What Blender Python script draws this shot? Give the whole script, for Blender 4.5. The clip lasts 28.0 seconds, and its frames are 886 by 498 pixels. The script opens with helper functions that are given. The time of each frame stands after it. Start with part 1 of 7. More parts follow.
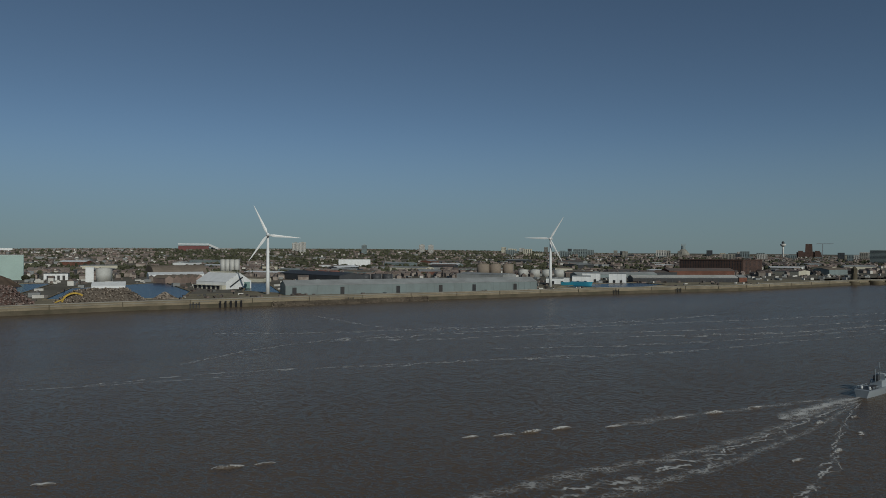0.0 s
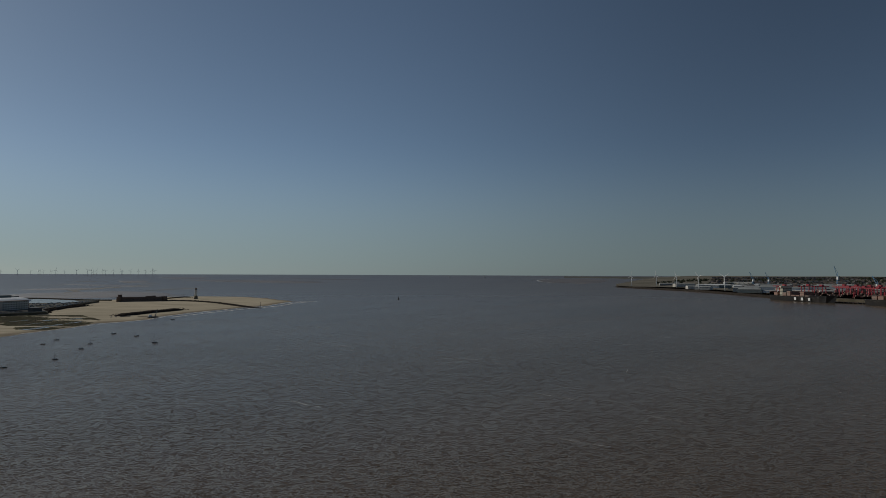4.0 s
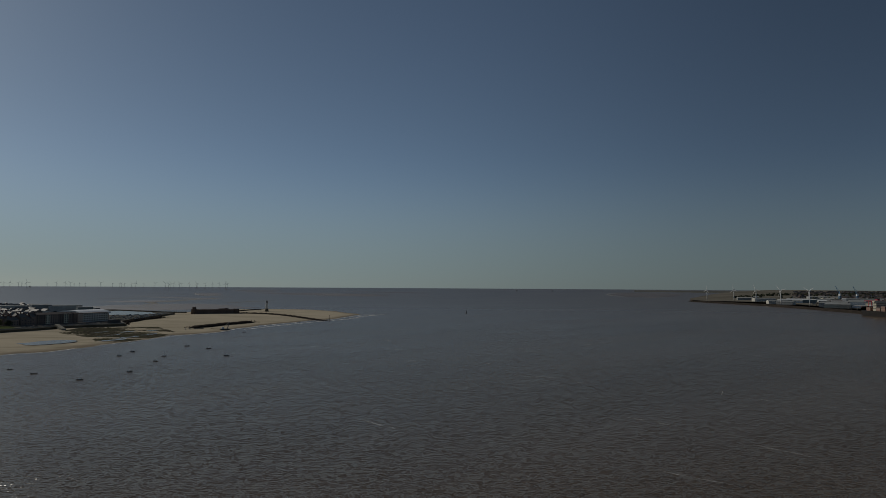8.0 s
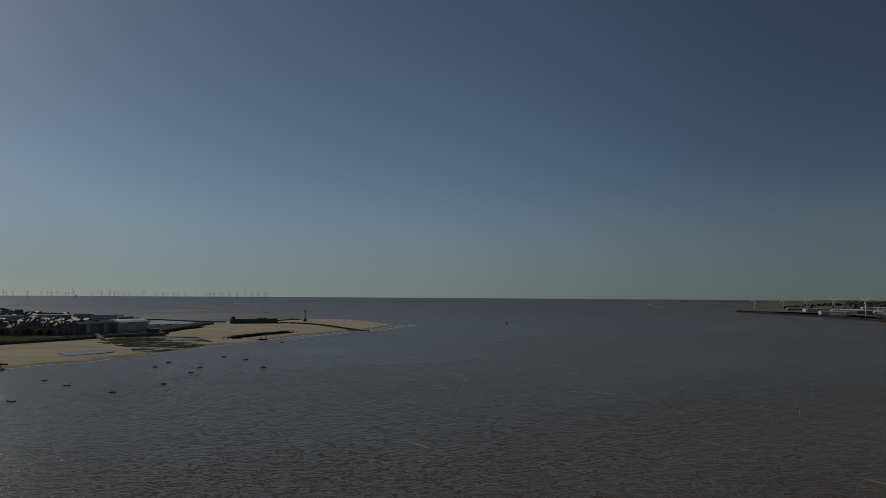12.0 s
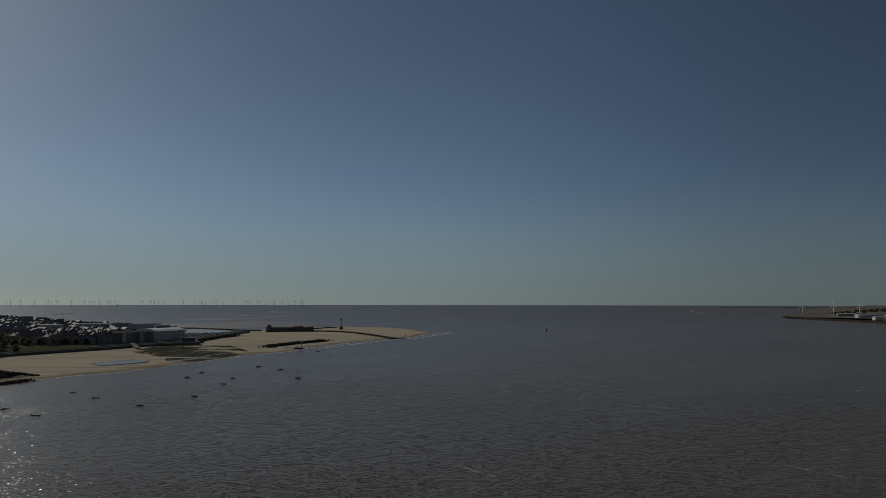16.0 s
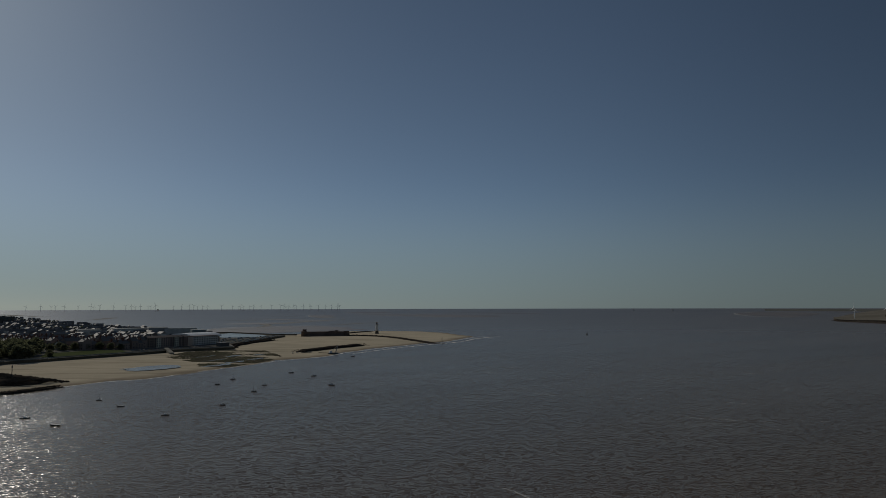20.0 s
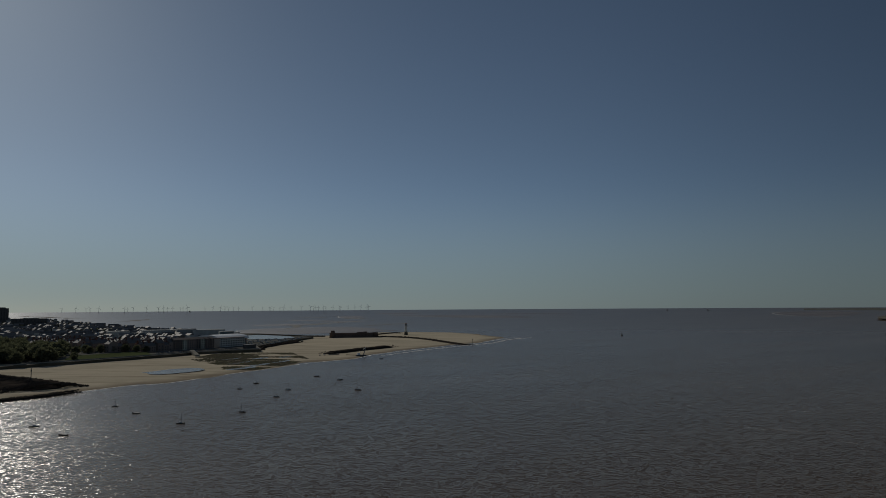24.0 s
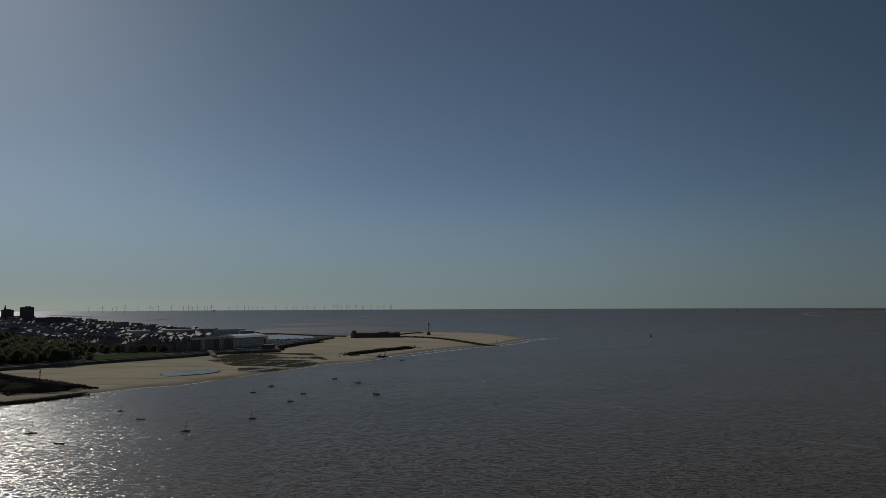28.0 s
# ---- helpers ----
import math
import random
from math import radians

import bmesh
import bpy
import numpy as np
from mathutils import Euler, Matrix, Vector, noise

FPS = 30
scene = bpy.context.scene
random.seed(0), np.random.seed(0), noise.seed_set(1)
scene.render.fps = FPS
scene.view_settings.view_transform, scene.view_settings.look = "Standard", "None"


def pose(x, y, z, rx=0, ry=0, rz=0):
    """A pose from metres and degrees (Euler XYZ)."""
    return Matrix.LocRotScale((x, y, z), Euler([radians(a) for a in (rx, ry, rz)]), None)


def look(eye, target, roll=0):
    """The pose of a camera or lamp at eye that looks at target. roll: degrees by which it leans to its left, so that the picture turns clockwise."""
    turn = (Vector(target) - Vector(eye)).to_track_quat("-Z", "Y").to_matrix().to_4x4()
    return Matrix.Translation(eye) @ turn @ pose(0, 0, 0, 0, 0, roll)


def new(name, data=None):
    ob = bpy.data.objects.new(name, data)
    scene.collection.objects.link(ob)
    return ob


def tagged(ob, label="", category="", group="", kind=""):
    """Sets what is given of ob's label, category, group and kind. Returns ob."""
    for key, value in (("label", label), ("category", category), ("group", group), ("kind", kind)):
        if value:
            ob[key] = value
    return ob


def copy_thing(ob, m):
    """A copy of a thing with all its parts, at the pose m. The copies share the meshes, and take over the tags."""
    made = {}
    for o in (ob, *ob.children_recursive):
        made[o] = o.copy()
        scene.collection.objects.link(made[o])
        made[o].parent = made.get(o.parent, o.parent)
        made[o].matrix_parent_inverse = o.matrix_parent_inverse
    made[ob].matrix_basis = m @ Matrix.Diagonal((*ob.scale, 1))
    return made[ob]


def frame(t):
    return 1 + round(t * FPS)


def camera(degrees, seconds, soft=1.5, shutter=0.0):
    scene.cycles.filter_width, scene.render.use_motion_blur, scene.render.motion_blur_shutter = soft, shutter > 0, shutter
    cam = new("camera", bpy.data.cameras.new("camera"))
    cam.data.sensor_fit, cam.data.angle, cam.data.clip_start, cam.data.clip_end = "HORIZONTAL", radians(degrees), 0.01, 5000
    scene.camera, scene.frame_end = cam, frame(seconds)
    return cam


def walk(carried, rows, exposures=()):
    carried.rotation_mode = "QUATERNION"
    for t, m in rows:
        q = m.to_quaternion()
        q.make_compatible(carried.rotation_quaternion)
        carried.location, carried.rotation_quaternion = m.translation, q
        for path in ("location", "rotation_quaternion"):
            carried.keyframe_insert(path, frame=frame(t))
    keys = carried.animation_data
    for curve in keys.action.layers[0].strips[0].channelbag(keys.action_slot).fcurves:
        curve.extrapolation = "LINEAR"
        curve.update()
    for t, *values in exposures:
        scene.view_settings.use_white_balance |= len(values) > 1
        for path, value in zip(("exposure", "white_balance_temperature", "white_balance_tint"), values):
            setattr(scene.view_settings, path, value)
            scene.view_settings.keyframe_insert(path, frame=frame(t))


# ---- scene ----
cam = camera(64.52, 28.0, soft=0.75)


def flown(x, y, z, heading, tilt, lean):
    """Pose of the drone's camera: heading clockwise from +y, tilt upwards, lean to its left, in degrees."""
    return pose(x, y, z, 90 + tilt, 0, -heading) @ pose(0, 0, 0, 0, 0, lean)


# seconds, x, y, z, heading, tilt, lean
FLIGHT = [
    (0.0, -2.88, -41.90, 61.54, 171.566, 0.082, 0.211),
    (0.5, -2.38, -39.45, 61.66, 155.958, 0.106, -0.012),
    (1.0, -1.90, -36.99, 61.75, 126.233, 0.283, -0.046),
    (1.5, -1.46, -34.52, 61.83, 95.766, 0.714, -0.099),
    (2.0, -1.07, -32.04, 61.88, 65.602, 1.166, 0.040),
    (2.5, -0.74, -29.55, 61.90, 37.905, 1.500, 0.121),
    (3.0, -0.46, -27.06, 61.91, 24.983, 1.695, 0.267),
    (3.5, -0.24, -24.56, 61.88, 20.869, 1.800, 0.302),
    (4.0, -0.10, -22.05, 61.83, 19.337, 1.893, 0.236),
    (4.5, -0.03, -19.52, 61.77, 18.210, 2.003, 0.216),
    (6.5, -0.20, -8.99, 61.66, 15.420, 2.575, 0.244),
    (7.0, -0.15, -6.09, 61.58, 14.909, 2.703, 0.252),
    (7.5, -0.08, -3.10, 61.49, 14.472, 2.832, 0.285),
    (8.0, 0.00, -0.00, 61.39, 14.010, 2.965, 0.340),
    (8.5, 0.11, 3.20, 61.29, 13.618, 3.063, 0.357),
    (9.0, 0.24, 6.50, 61.20, 13.220, 3.177, 0.348),
    (9.5, 0.38, 9.89, 61.11, 12.802, 3.279, 0.382),
    (10.0, 0.49, 13.34, 61.03, 12.443, 3.385, 0.354),
    (10.5, 0.56, 16.83, 60.95, 12.070, 3.469, 0.356),
    (11.0, 0.60, 20.36, 60.89, 11.713, 3.553, 0.368),
    (11.5, 0.62, 23.93, 60.85, 11.375, 3.651, 0.354),
    (12.0, 0.64, 27.53, 60.83, 10.994, 3.753, 0.371),
    (12.5, 0.65, 31.14, 60.81, 10.652, 3.830, 0.313),
    (14.5, 0.62, 45.64, 60.71, 9.220, 4.132, 0.132),
    (15.0, 0.73, 49.31, 60.63, 8.864, 4.199, 0.109),
    (15.5, 0.87, 52.99, 60.52, 8.517, 4.265, 0.085),
    (16.0, 1.03, 56.66, 60.39, 8.148, 4.338, 0.065),
    (16.5, 1.19, 60.34, 60.25, 7.777, 4.386, 0.031),
    (17.0, 1.35, 64.01, 60.14, 7.414, 4.442, 0.001),
    (17.5, 1.47, 67.70, 60.08, 7.048, 4.490, -0.011),
    (18.0, 1.57, 71.40, 60.05, 6.683, 4.519, -0.048),
    (18.5, 1.68, 75.10, 60.01, 6.324, 4.556, -0.088),
    (19.0, 1.80, 78.81, 59.97, 5.974, 4.587, -0.117),
    (19.5, 1.92, 82.51, 59.92, 5.605, 4.614, -0.131),
    (20.0, 2.05, 86.21, 59.85, 5.269, 4.646, -0.133),
    (20.5, 2.16, 89.89, 59.79, 4.966, 4.637, -0.266),
    (21.0, 2.26, 93.56, 59.73, 4.658, 4.682, -0.224),
    (21.5, 2.38, 97.23, 59.67, 4.334, 4.690, -0.231),
    (23.5, 2.94, 111.82, 59.58, 3.169, 4.716, -0.399),
    (24.0, 3.12, 115.44, 59.61, 2.897, 4.707, -0.357),
    (24.5, 3.30, 119.04, 59.66, 2.628, 4.691, -0.342),
    (25.0, 3.48, 122.62, 59.71, 2.338, 4.694, -0.253),
    (25.5, 3.66, 126.19, 59.77, 2.095, 4.686, -0.306),
    (26.0, 3.85, 129.72, 59.82, 1.853, 4.695, -0.381),
    (26.5, 4.02, 133.23, 59.85, 1.618, 4.693, -0.348),
    (27.0, 4.21, 136.74, 59.86, 1.390, 4.679, -0.326),
    (27.5, 4.42, 140.24, 59.85, 1.195, 4.693, -0.324),
    (28.0, 4.63, 143.74, 59.83, 0.990, 4.681, -0.248)]
# the camera stops down as it turns towards the sun
walk(cam, [(r[0], flown(*r[1:])) for r in FLIGHT],
     exposures=[(0.0, -0.9, 6000, 5), (1.0, -1.02, 6000, 5), (2.0, -0.85, 6000, 6), (3.0, -0.76, 6250, 8), (4.0, -0.86, 6400, 9), (8.0, -1.15, 6450, 9), (17.0, -1.27, 6400, 9), (28.0, -1.27, 6330, 9)])

# ---- light: late-afternoon sun over the sea, clear sky ----
SUN_HEADING, SUN_HEIGHT = -35.5, 27.0
world = bpy.data.worlds.new("sky")
scene.world = world
world.use_nodes = True
nt = world.node_tree
sky = nt.nodes.new("ShaderNodeTexSky")
sky.sky_type = "NISHITA"
sky.sun_disc = False
sky.sun_elevation = radians(SUN_HEIGHT)
sky.sun_rotation = radians(SUN_HEADING)
sky.altitude = 60
sky.air_density = 0.56
sky.dust_density = 0.25
sky.ozone_density = 3.4
nt.nodes["Background"].inputs["Strength"].default_value = 0.088
soft_blue = nt.nodes.new("ShaderNodeHueSaturation")
soft_blue.inputs["Saturation"].default_value = 0.84
nt.links.new(sky.outputs["Color"], soft_blue.inputs["Color"])
clean_air = nt.nodes.new("ShaderNodeVectorMath")
clean_air.operation = "MULTIPLY"
clean_air.inputs[1].default_value = (0.94, 1.0, 0.93)
nt.links.new(soft_blue.outputs["Color"], clean_air.inputs[0])
# dull summer haze low over the horizon, the same all round
view_up = nt.nodes.new("ShaderNodeTexCoord")
split = nt.nodes.new("ShaderNodeSeparateXYZ")
nt.links.new(view_up.outputs["Generated"], split.inputs[0])
haze = nt.nodes.new("ShaderNodeMapRange")
haze.interpolation_type = "SMOOTHERSTEP"
haze.inputs["From Min"].default_value, haze.inputs["From Max"].default_value = -0.02, 0.2
haze.inputs["To Min"].default_value, haze.inputs["To Max"].default_value = 0.76, 0.0
nt.links.new(split.outputs[2], haze.inputs[0])
hazy = nt.nodes.new("ShaderNodeMix")
hazy.data_type = "RGBA"
nt.links.new(haze.outputs[0], hazy.inputs["Factor"])
nt.links.new(clean_air.outputs[0], hazy.inputs["A"])
towards = nt.nodes.new("ShaderNodeMapRange")
towards.inputs["From Min"].default_value, towards.inputs["From Max"].default_value = 0.1, 0.95
towards.inputs["To Min"].default_value, towards.inputs["To Max"].default_value = 1.0, 1.42
bright_haze = nt.nodes.new("ShaderNodeVectorMath")
bright_haze.operation = "SCALE"
bright_haze.inputs[0].default_value = (2.95, 3.66, 3.76)
nt.links.new(towards.outputs[0], bright_haze.inputs["Scale"])
nt.links.new(bright_haze.outputs[0], hazy.inputs["B"])
# a clear sky is deepest at right angles to the sun
sh, se = radians(SUN_HEADING), radians(SUN_HEIGHT)
from_sun = nt.nodes.new("ShaderNodeVectorMath")
from_sun.operation = "DOT_PRODUCT"
nt.links.new(view_up.outputs["Generated"], from_sun.inputs[0])
from_sun.inputs[1].default_value = (math.sin(sh) * math.cos(se), math.cos(sh) * math.cos(se), math.sin(se))
nt.links.new(from_sun.outputs["Value"], towards.inputs[0])
off = nt.nodes.new("ShaderNodeMath")
off.operation = "SUBTRACT"
nt.links.new(from_sun.outputs["Value"], off.inputs[0])
off.inputs[1].default_value = 0.24
off_size = nt.nodes.new("ShaderNodeMath")
off_size.operation = "ABSOLUTE"
nt.links.new(off.outputs[0], off_size.inputs[0])
deep_blue = nt.nodes.new("ShaderNodeMapRange")
deep_blue.interpolation_type = "SMOOTHSTEP"
nt.links.new(off_size.outputs[0], deep_blue.inputs[0])
deep_blue.inputs["From Min"].default_value, deep_blue.inputs["From Max"].default_value = 0.0, 0.5
deep_blue.inputs["To Min"].default_value, deep_blue.inputs["To Max"].default_value = 0.75, 1.0
deepened = nt.nodes.new("ShaderNodeVectorMath")
deepened.operation = "SCALE"
nt.links.new(hazy.outputs["Result"], deepened.inputs[0])
nt.links.new(deep_blue.outputs[0], deepened.inputs["Scale"])
nt.links.new(deepened.outputs[0], nt.nodes["Background"].inputs["Color"])
sun_data = bpy.data.lights.new("sun", "SUN")
sun_data.energy = 4.0
sun_data.angle = radians(0.53)
sun_data.color = (1.0, 0.93, 0.82)
sun = new("sun", sun_data)
sun.matrix_world = look((2000 * math.sin(sh) * math.cos(se), 2000 * math.cos(sh) * math.cos(se), 2000 * math.sin(se)), (0, 0, 0))

# ---- helpers of this scene ----
LAND = 7.0
MID = Vector((2.0, 40.0))
EYE_HEIGHT = 60.5


def near(d):
    """Distances past 2.5 km are drawn together so that the far land ends before 4.9 km; sizes shrink with them."""
    return d if d < 2500 else 4800 - 2300 * 2500 / d


def far(x, y, z):
    """Where a point of the true plan stands here: alike up to 2.5 km from the middle of the flight."""
    v = Vector((x, y)) - MID
    d = v.length
    if d < 2500:
        return Vector((x, y, z))
    k = near(d) / d
    z -= d * d / (2 * 7.4e6) if d < 29000 else 56.8
    return Vector((MID.x + v.x * k, MID.y + v.y * k, EYE_HEIGHT - (EYE_HEIGHT - z) * k))


def spot(x, y, z, turn=0.0, size=1.0):
    """Pose of a thing that stands at a point of the true plan, turned by degrees about z."""
    d = (Vector((x, y)) - MID).length
    k = size * near(d) / d
    return Matrix.Translation(far(x, y, z)) @ Matrix.Rotation(radians(turn), 4, "Z") @ Matrix.Diagonal((k, k, k, 1))


def bearing(az, d):
    """Point of the true plan at a heading and distance from the middle of the flight."""
    return MID.x + d * math.sin(radians(az)), MID.y + d * math.cos(radians(az))


def mix_color(nt, fac, a, b):
    m = nt.nodes.new("ShaderNodeMix")
    m.data_type = "RGBA"
    if isinstance(fac, (int, float)):
        m.inputs[0].default_value = fac
    else:
        nt.links.new(fac, m.inputs[0])
    for socket, v in ((m.inputs[6], a), (m.inputs[7], b)):
        if isinstance(v, tuple):
            socket.default_value = (*v, 1)
        else:
            nt.links.new(v, socket)
    return m.outputs[2]


def noise_tex(nt, vec, scale, detail=3, rough=0.55):
    n = nt.nodes.new("ShaderNodeTexNoise")
    n.inputs["Scale"].default_value = scale
    n.inputs["Detail"].default_value = detail
    n.inputs["Roughness"].default_value = rough
    if vec is not None:
        nt.links.new(vec, n.inputs["Vector"])
    return n.outputs["Fac"]


def ramp(nt, fac, lo, hi):
    r = nt.nodes.new("ShaderNodeMapRange")
    r.interpolation_type = "SMOOTHSTEP"
    nt.links.new(fac, r.inputs[0])
    r.inputs[1].default_value, r.inputs[2].default_value = lo, hi
    return r.outputs[0]


def surface(name, color, other=None, scale=0.3, rough=0.8, metal=0.0, bump=0.0, fine=4.0, vary=0.0, dirt=0.25, island=False, space="Object"):
    """A weathered surface: two colours by a broad noise, fine grain over it, relief, and a shift from piece to piece."""
    m = bpy.data.materials.new(name)
    m.use_nodes = True
    nt = m.node_tree
    b = nt.nodes["Principled BSDF"]
    if space == "Object":
        vec = nt.nodes.new("ShaderNodeTexCoord").outputs["Object"]
    else:
        vec = nt.nodes.new("ShaderNodeNewGeometry").outputs["Position"]
    other = other or tuple(c * 0.72 for c in color)
    broad = ramp(nt, noise_tex(nt, vec, scale, 4), 0.35, 0.68)
    col = mix_color(nt, broad, color, other)
    grain = ramp(nt, noise_tex(nt, vec, scale * fine * 3, 3), 0.3, 0.75)
    g = nt.nodes.new("ShaderNodeMath")
    g.operation = "MULTIPLY"
    nt.links.new(grain, g.inputs[0])
    g.inputs[1].default_value = dirt
    col = mix_color(nt, g.outputs[0], col, tuple(c * 0.45 for c in other))
    if vary:
        if island:
            r = nt.nodes.new("ShaderNodeNewGeometry").outputs["Random Per Island"]
        else:
            r = nt.nodes.new("ShaderNodeObjectInfo").outputs["Random"]
        h = nt.nodes.new("ShaderNodeHueSaturation")
        mr = nt.nodes.new("ShaderNodeMapRange")
        nt.links.new(r, mr.inputs[0])
        mr.inputs[3].default_value, mr.inputs[4].default_value = 1 - vary, 1 + vary
        nt.links.new(mr.outputs[0], h.inputs["Value"])
        nt.links.new(col, h.inputs["Color"])
        col = h.outputs["Color"]
    nt.links.new(col, b.inputs["Base Color"])
    b.inputs["Roughness"].default_value = rough
    b.inputs["Metallic"].default_value = metal
    b.inputs["Specular IOR Level"].default_value = 0.5 if rough < 0.65 else 0.12 if rough < 0.78 else 0.0
    if bump:
        bp = nt.nodes.new("ShaderNodeBump")
        bp.inputs["Strength"].default_value = bump
        bp.inputs["Distance"].default_value = 0.3
        nt.links.new(noise_tex(nt, vec, scale * fine, 4), bp.inputs["Height"])
        nt.links.new(bp.outputs[0], b.inputs["Normal"])
    return m


def water(name, deep, silt, rough, waves, gloss=0.5, calm=1.0):
    """Tidal water: silty body under a rippled, glossy surface. waves: (size, slope, turn, stretch) of each wave train.
    Out on the open water the ripples are too fine to tell apart and become an even roughness."""
    m = bpy.data.materials.new(name)
    m.use_nodes = True
    nt = m.node_tree
    b = nt.nodes["Principled BSDF"]
    geo = nt.nodes.new("ShaderNodeNewGeometry")
    pos = geo.outputs["Position"]

    def turned_map(turn, stretch):
        mp = nt.nodes.new("ShaderNodeMapping")
        mp.vector_type = "TEXTURE"
        mp.inputs["Rotation"].default_value = (0, 0, radians(turn))
        mp.inputs["Scale"].default_value = (stretch, 1.0, 1.0)
        nt.links.new(pos, mp.inputs[0])
        return mp.outputs[0]

    def ranged(value, lo, hi, a, b):
        r = nt.nodes.new("ShaderNodeMapRange")
        nt.links.new(value, r.inputs[0])
        for k, v in enumerate((lo, hi, a, b)):
            r.inputs[k + 1].default_value = v
        return r.outputs[0]

    def product(a, b):
        p = nt.nodes.new("ShaderNodeMath")
        p.operation = "MULTIPLY"
        nt.links.new(a, p.inputs[0])
        nt.links.new(b, p.inputs[1])
        return p.outputs[0]

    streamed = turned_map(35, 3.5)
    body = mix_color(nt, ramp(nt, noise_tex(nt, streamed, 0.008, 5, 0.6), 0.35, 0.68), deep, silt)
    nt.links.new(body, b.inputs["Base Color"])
    reach = nt.nodes.new("ShaderNodeVectorMath")
    reach.operation = "LENGTH"
    nt.links.new(pos, reach.inputs[0])
    gusts = noise_tex(nt, streamed, 0.012, 4, 0.6)
    slope = product(ranged(reach.outputs["Value"], 250, 2500, 1.0, 0.2), ranged(gusts, 0.35, 0.65, 1.0 - 0.3 * calm, 1.0 + 0.2 * calm))
    rough_here = ranged(reach.outputs["Value"], 200, 2500, rough[0], rough[1])
    nt.links.new(rough_here, b.inputs["Roughness"])
    b.inputs["IOR"].default_value = 1.33
    b.inputs["Specular IOR Level"].default_value = gloss
    total = None
    for size, weight, turn, stretch in waves:
        n = nt.nodes.new("ShaderNodeTexNoise")
        n.inputs["Scale"].default_value = 1.0 / size
        n.inputs["Detail"].default_value = 2
        nt.links.new(turned_map(turn, stretch), n.inputs["Vector"])
        c = nt.nodes.new("ShaderNodeVectorMath")
        c.operation = "SUBTRACT"
        nt.links.new(n.outputs["Color"], c.inputs[0])
        c.inputs[1].default_value = (0.5, 0.5, 0.5)
        s = nt.nodes.new("ShaderNodeVectorMath")
        s.operation = "MULTIPLY_ADD"
        nt.links.new(c.outputs[0], s.inputs[0])
        s.inputs[1].default_value = (weight * 0.9, weight, 0)
        if total is None:
            s.inputs[2].default_value = (0, 0, 0)
        else:
            nt.links.new(total, s.inputs[2])
        total = s.outputs[0]
    tilt = nt.nodes.new("ShaderNodeVectorMath")
    tilt.operation = "SCALE"
    nt.links.new(total, tilt.inputs[0])
    nt.links.new(slope, tilt.inputs["Scale"])
    lev = nt.nodes.new("ShaderNodeVectorMath")
    lev.operation = "ADD"
    nt.links.new(tilt.outputs[0], lev.inputs[0])
    nt.links.new(geo.outputs["Normal"], lev.inputs[1])
    nrm = nt.nodes.new("ShaderNodeVectorMath")
    nrm.operation = "NORMALIZE"
    nt.links.new(lev.outputs[0], nrm.inputs[0])
    nt.links.new(nrm.outputs[0], b.inputs["Normal"])
    return m


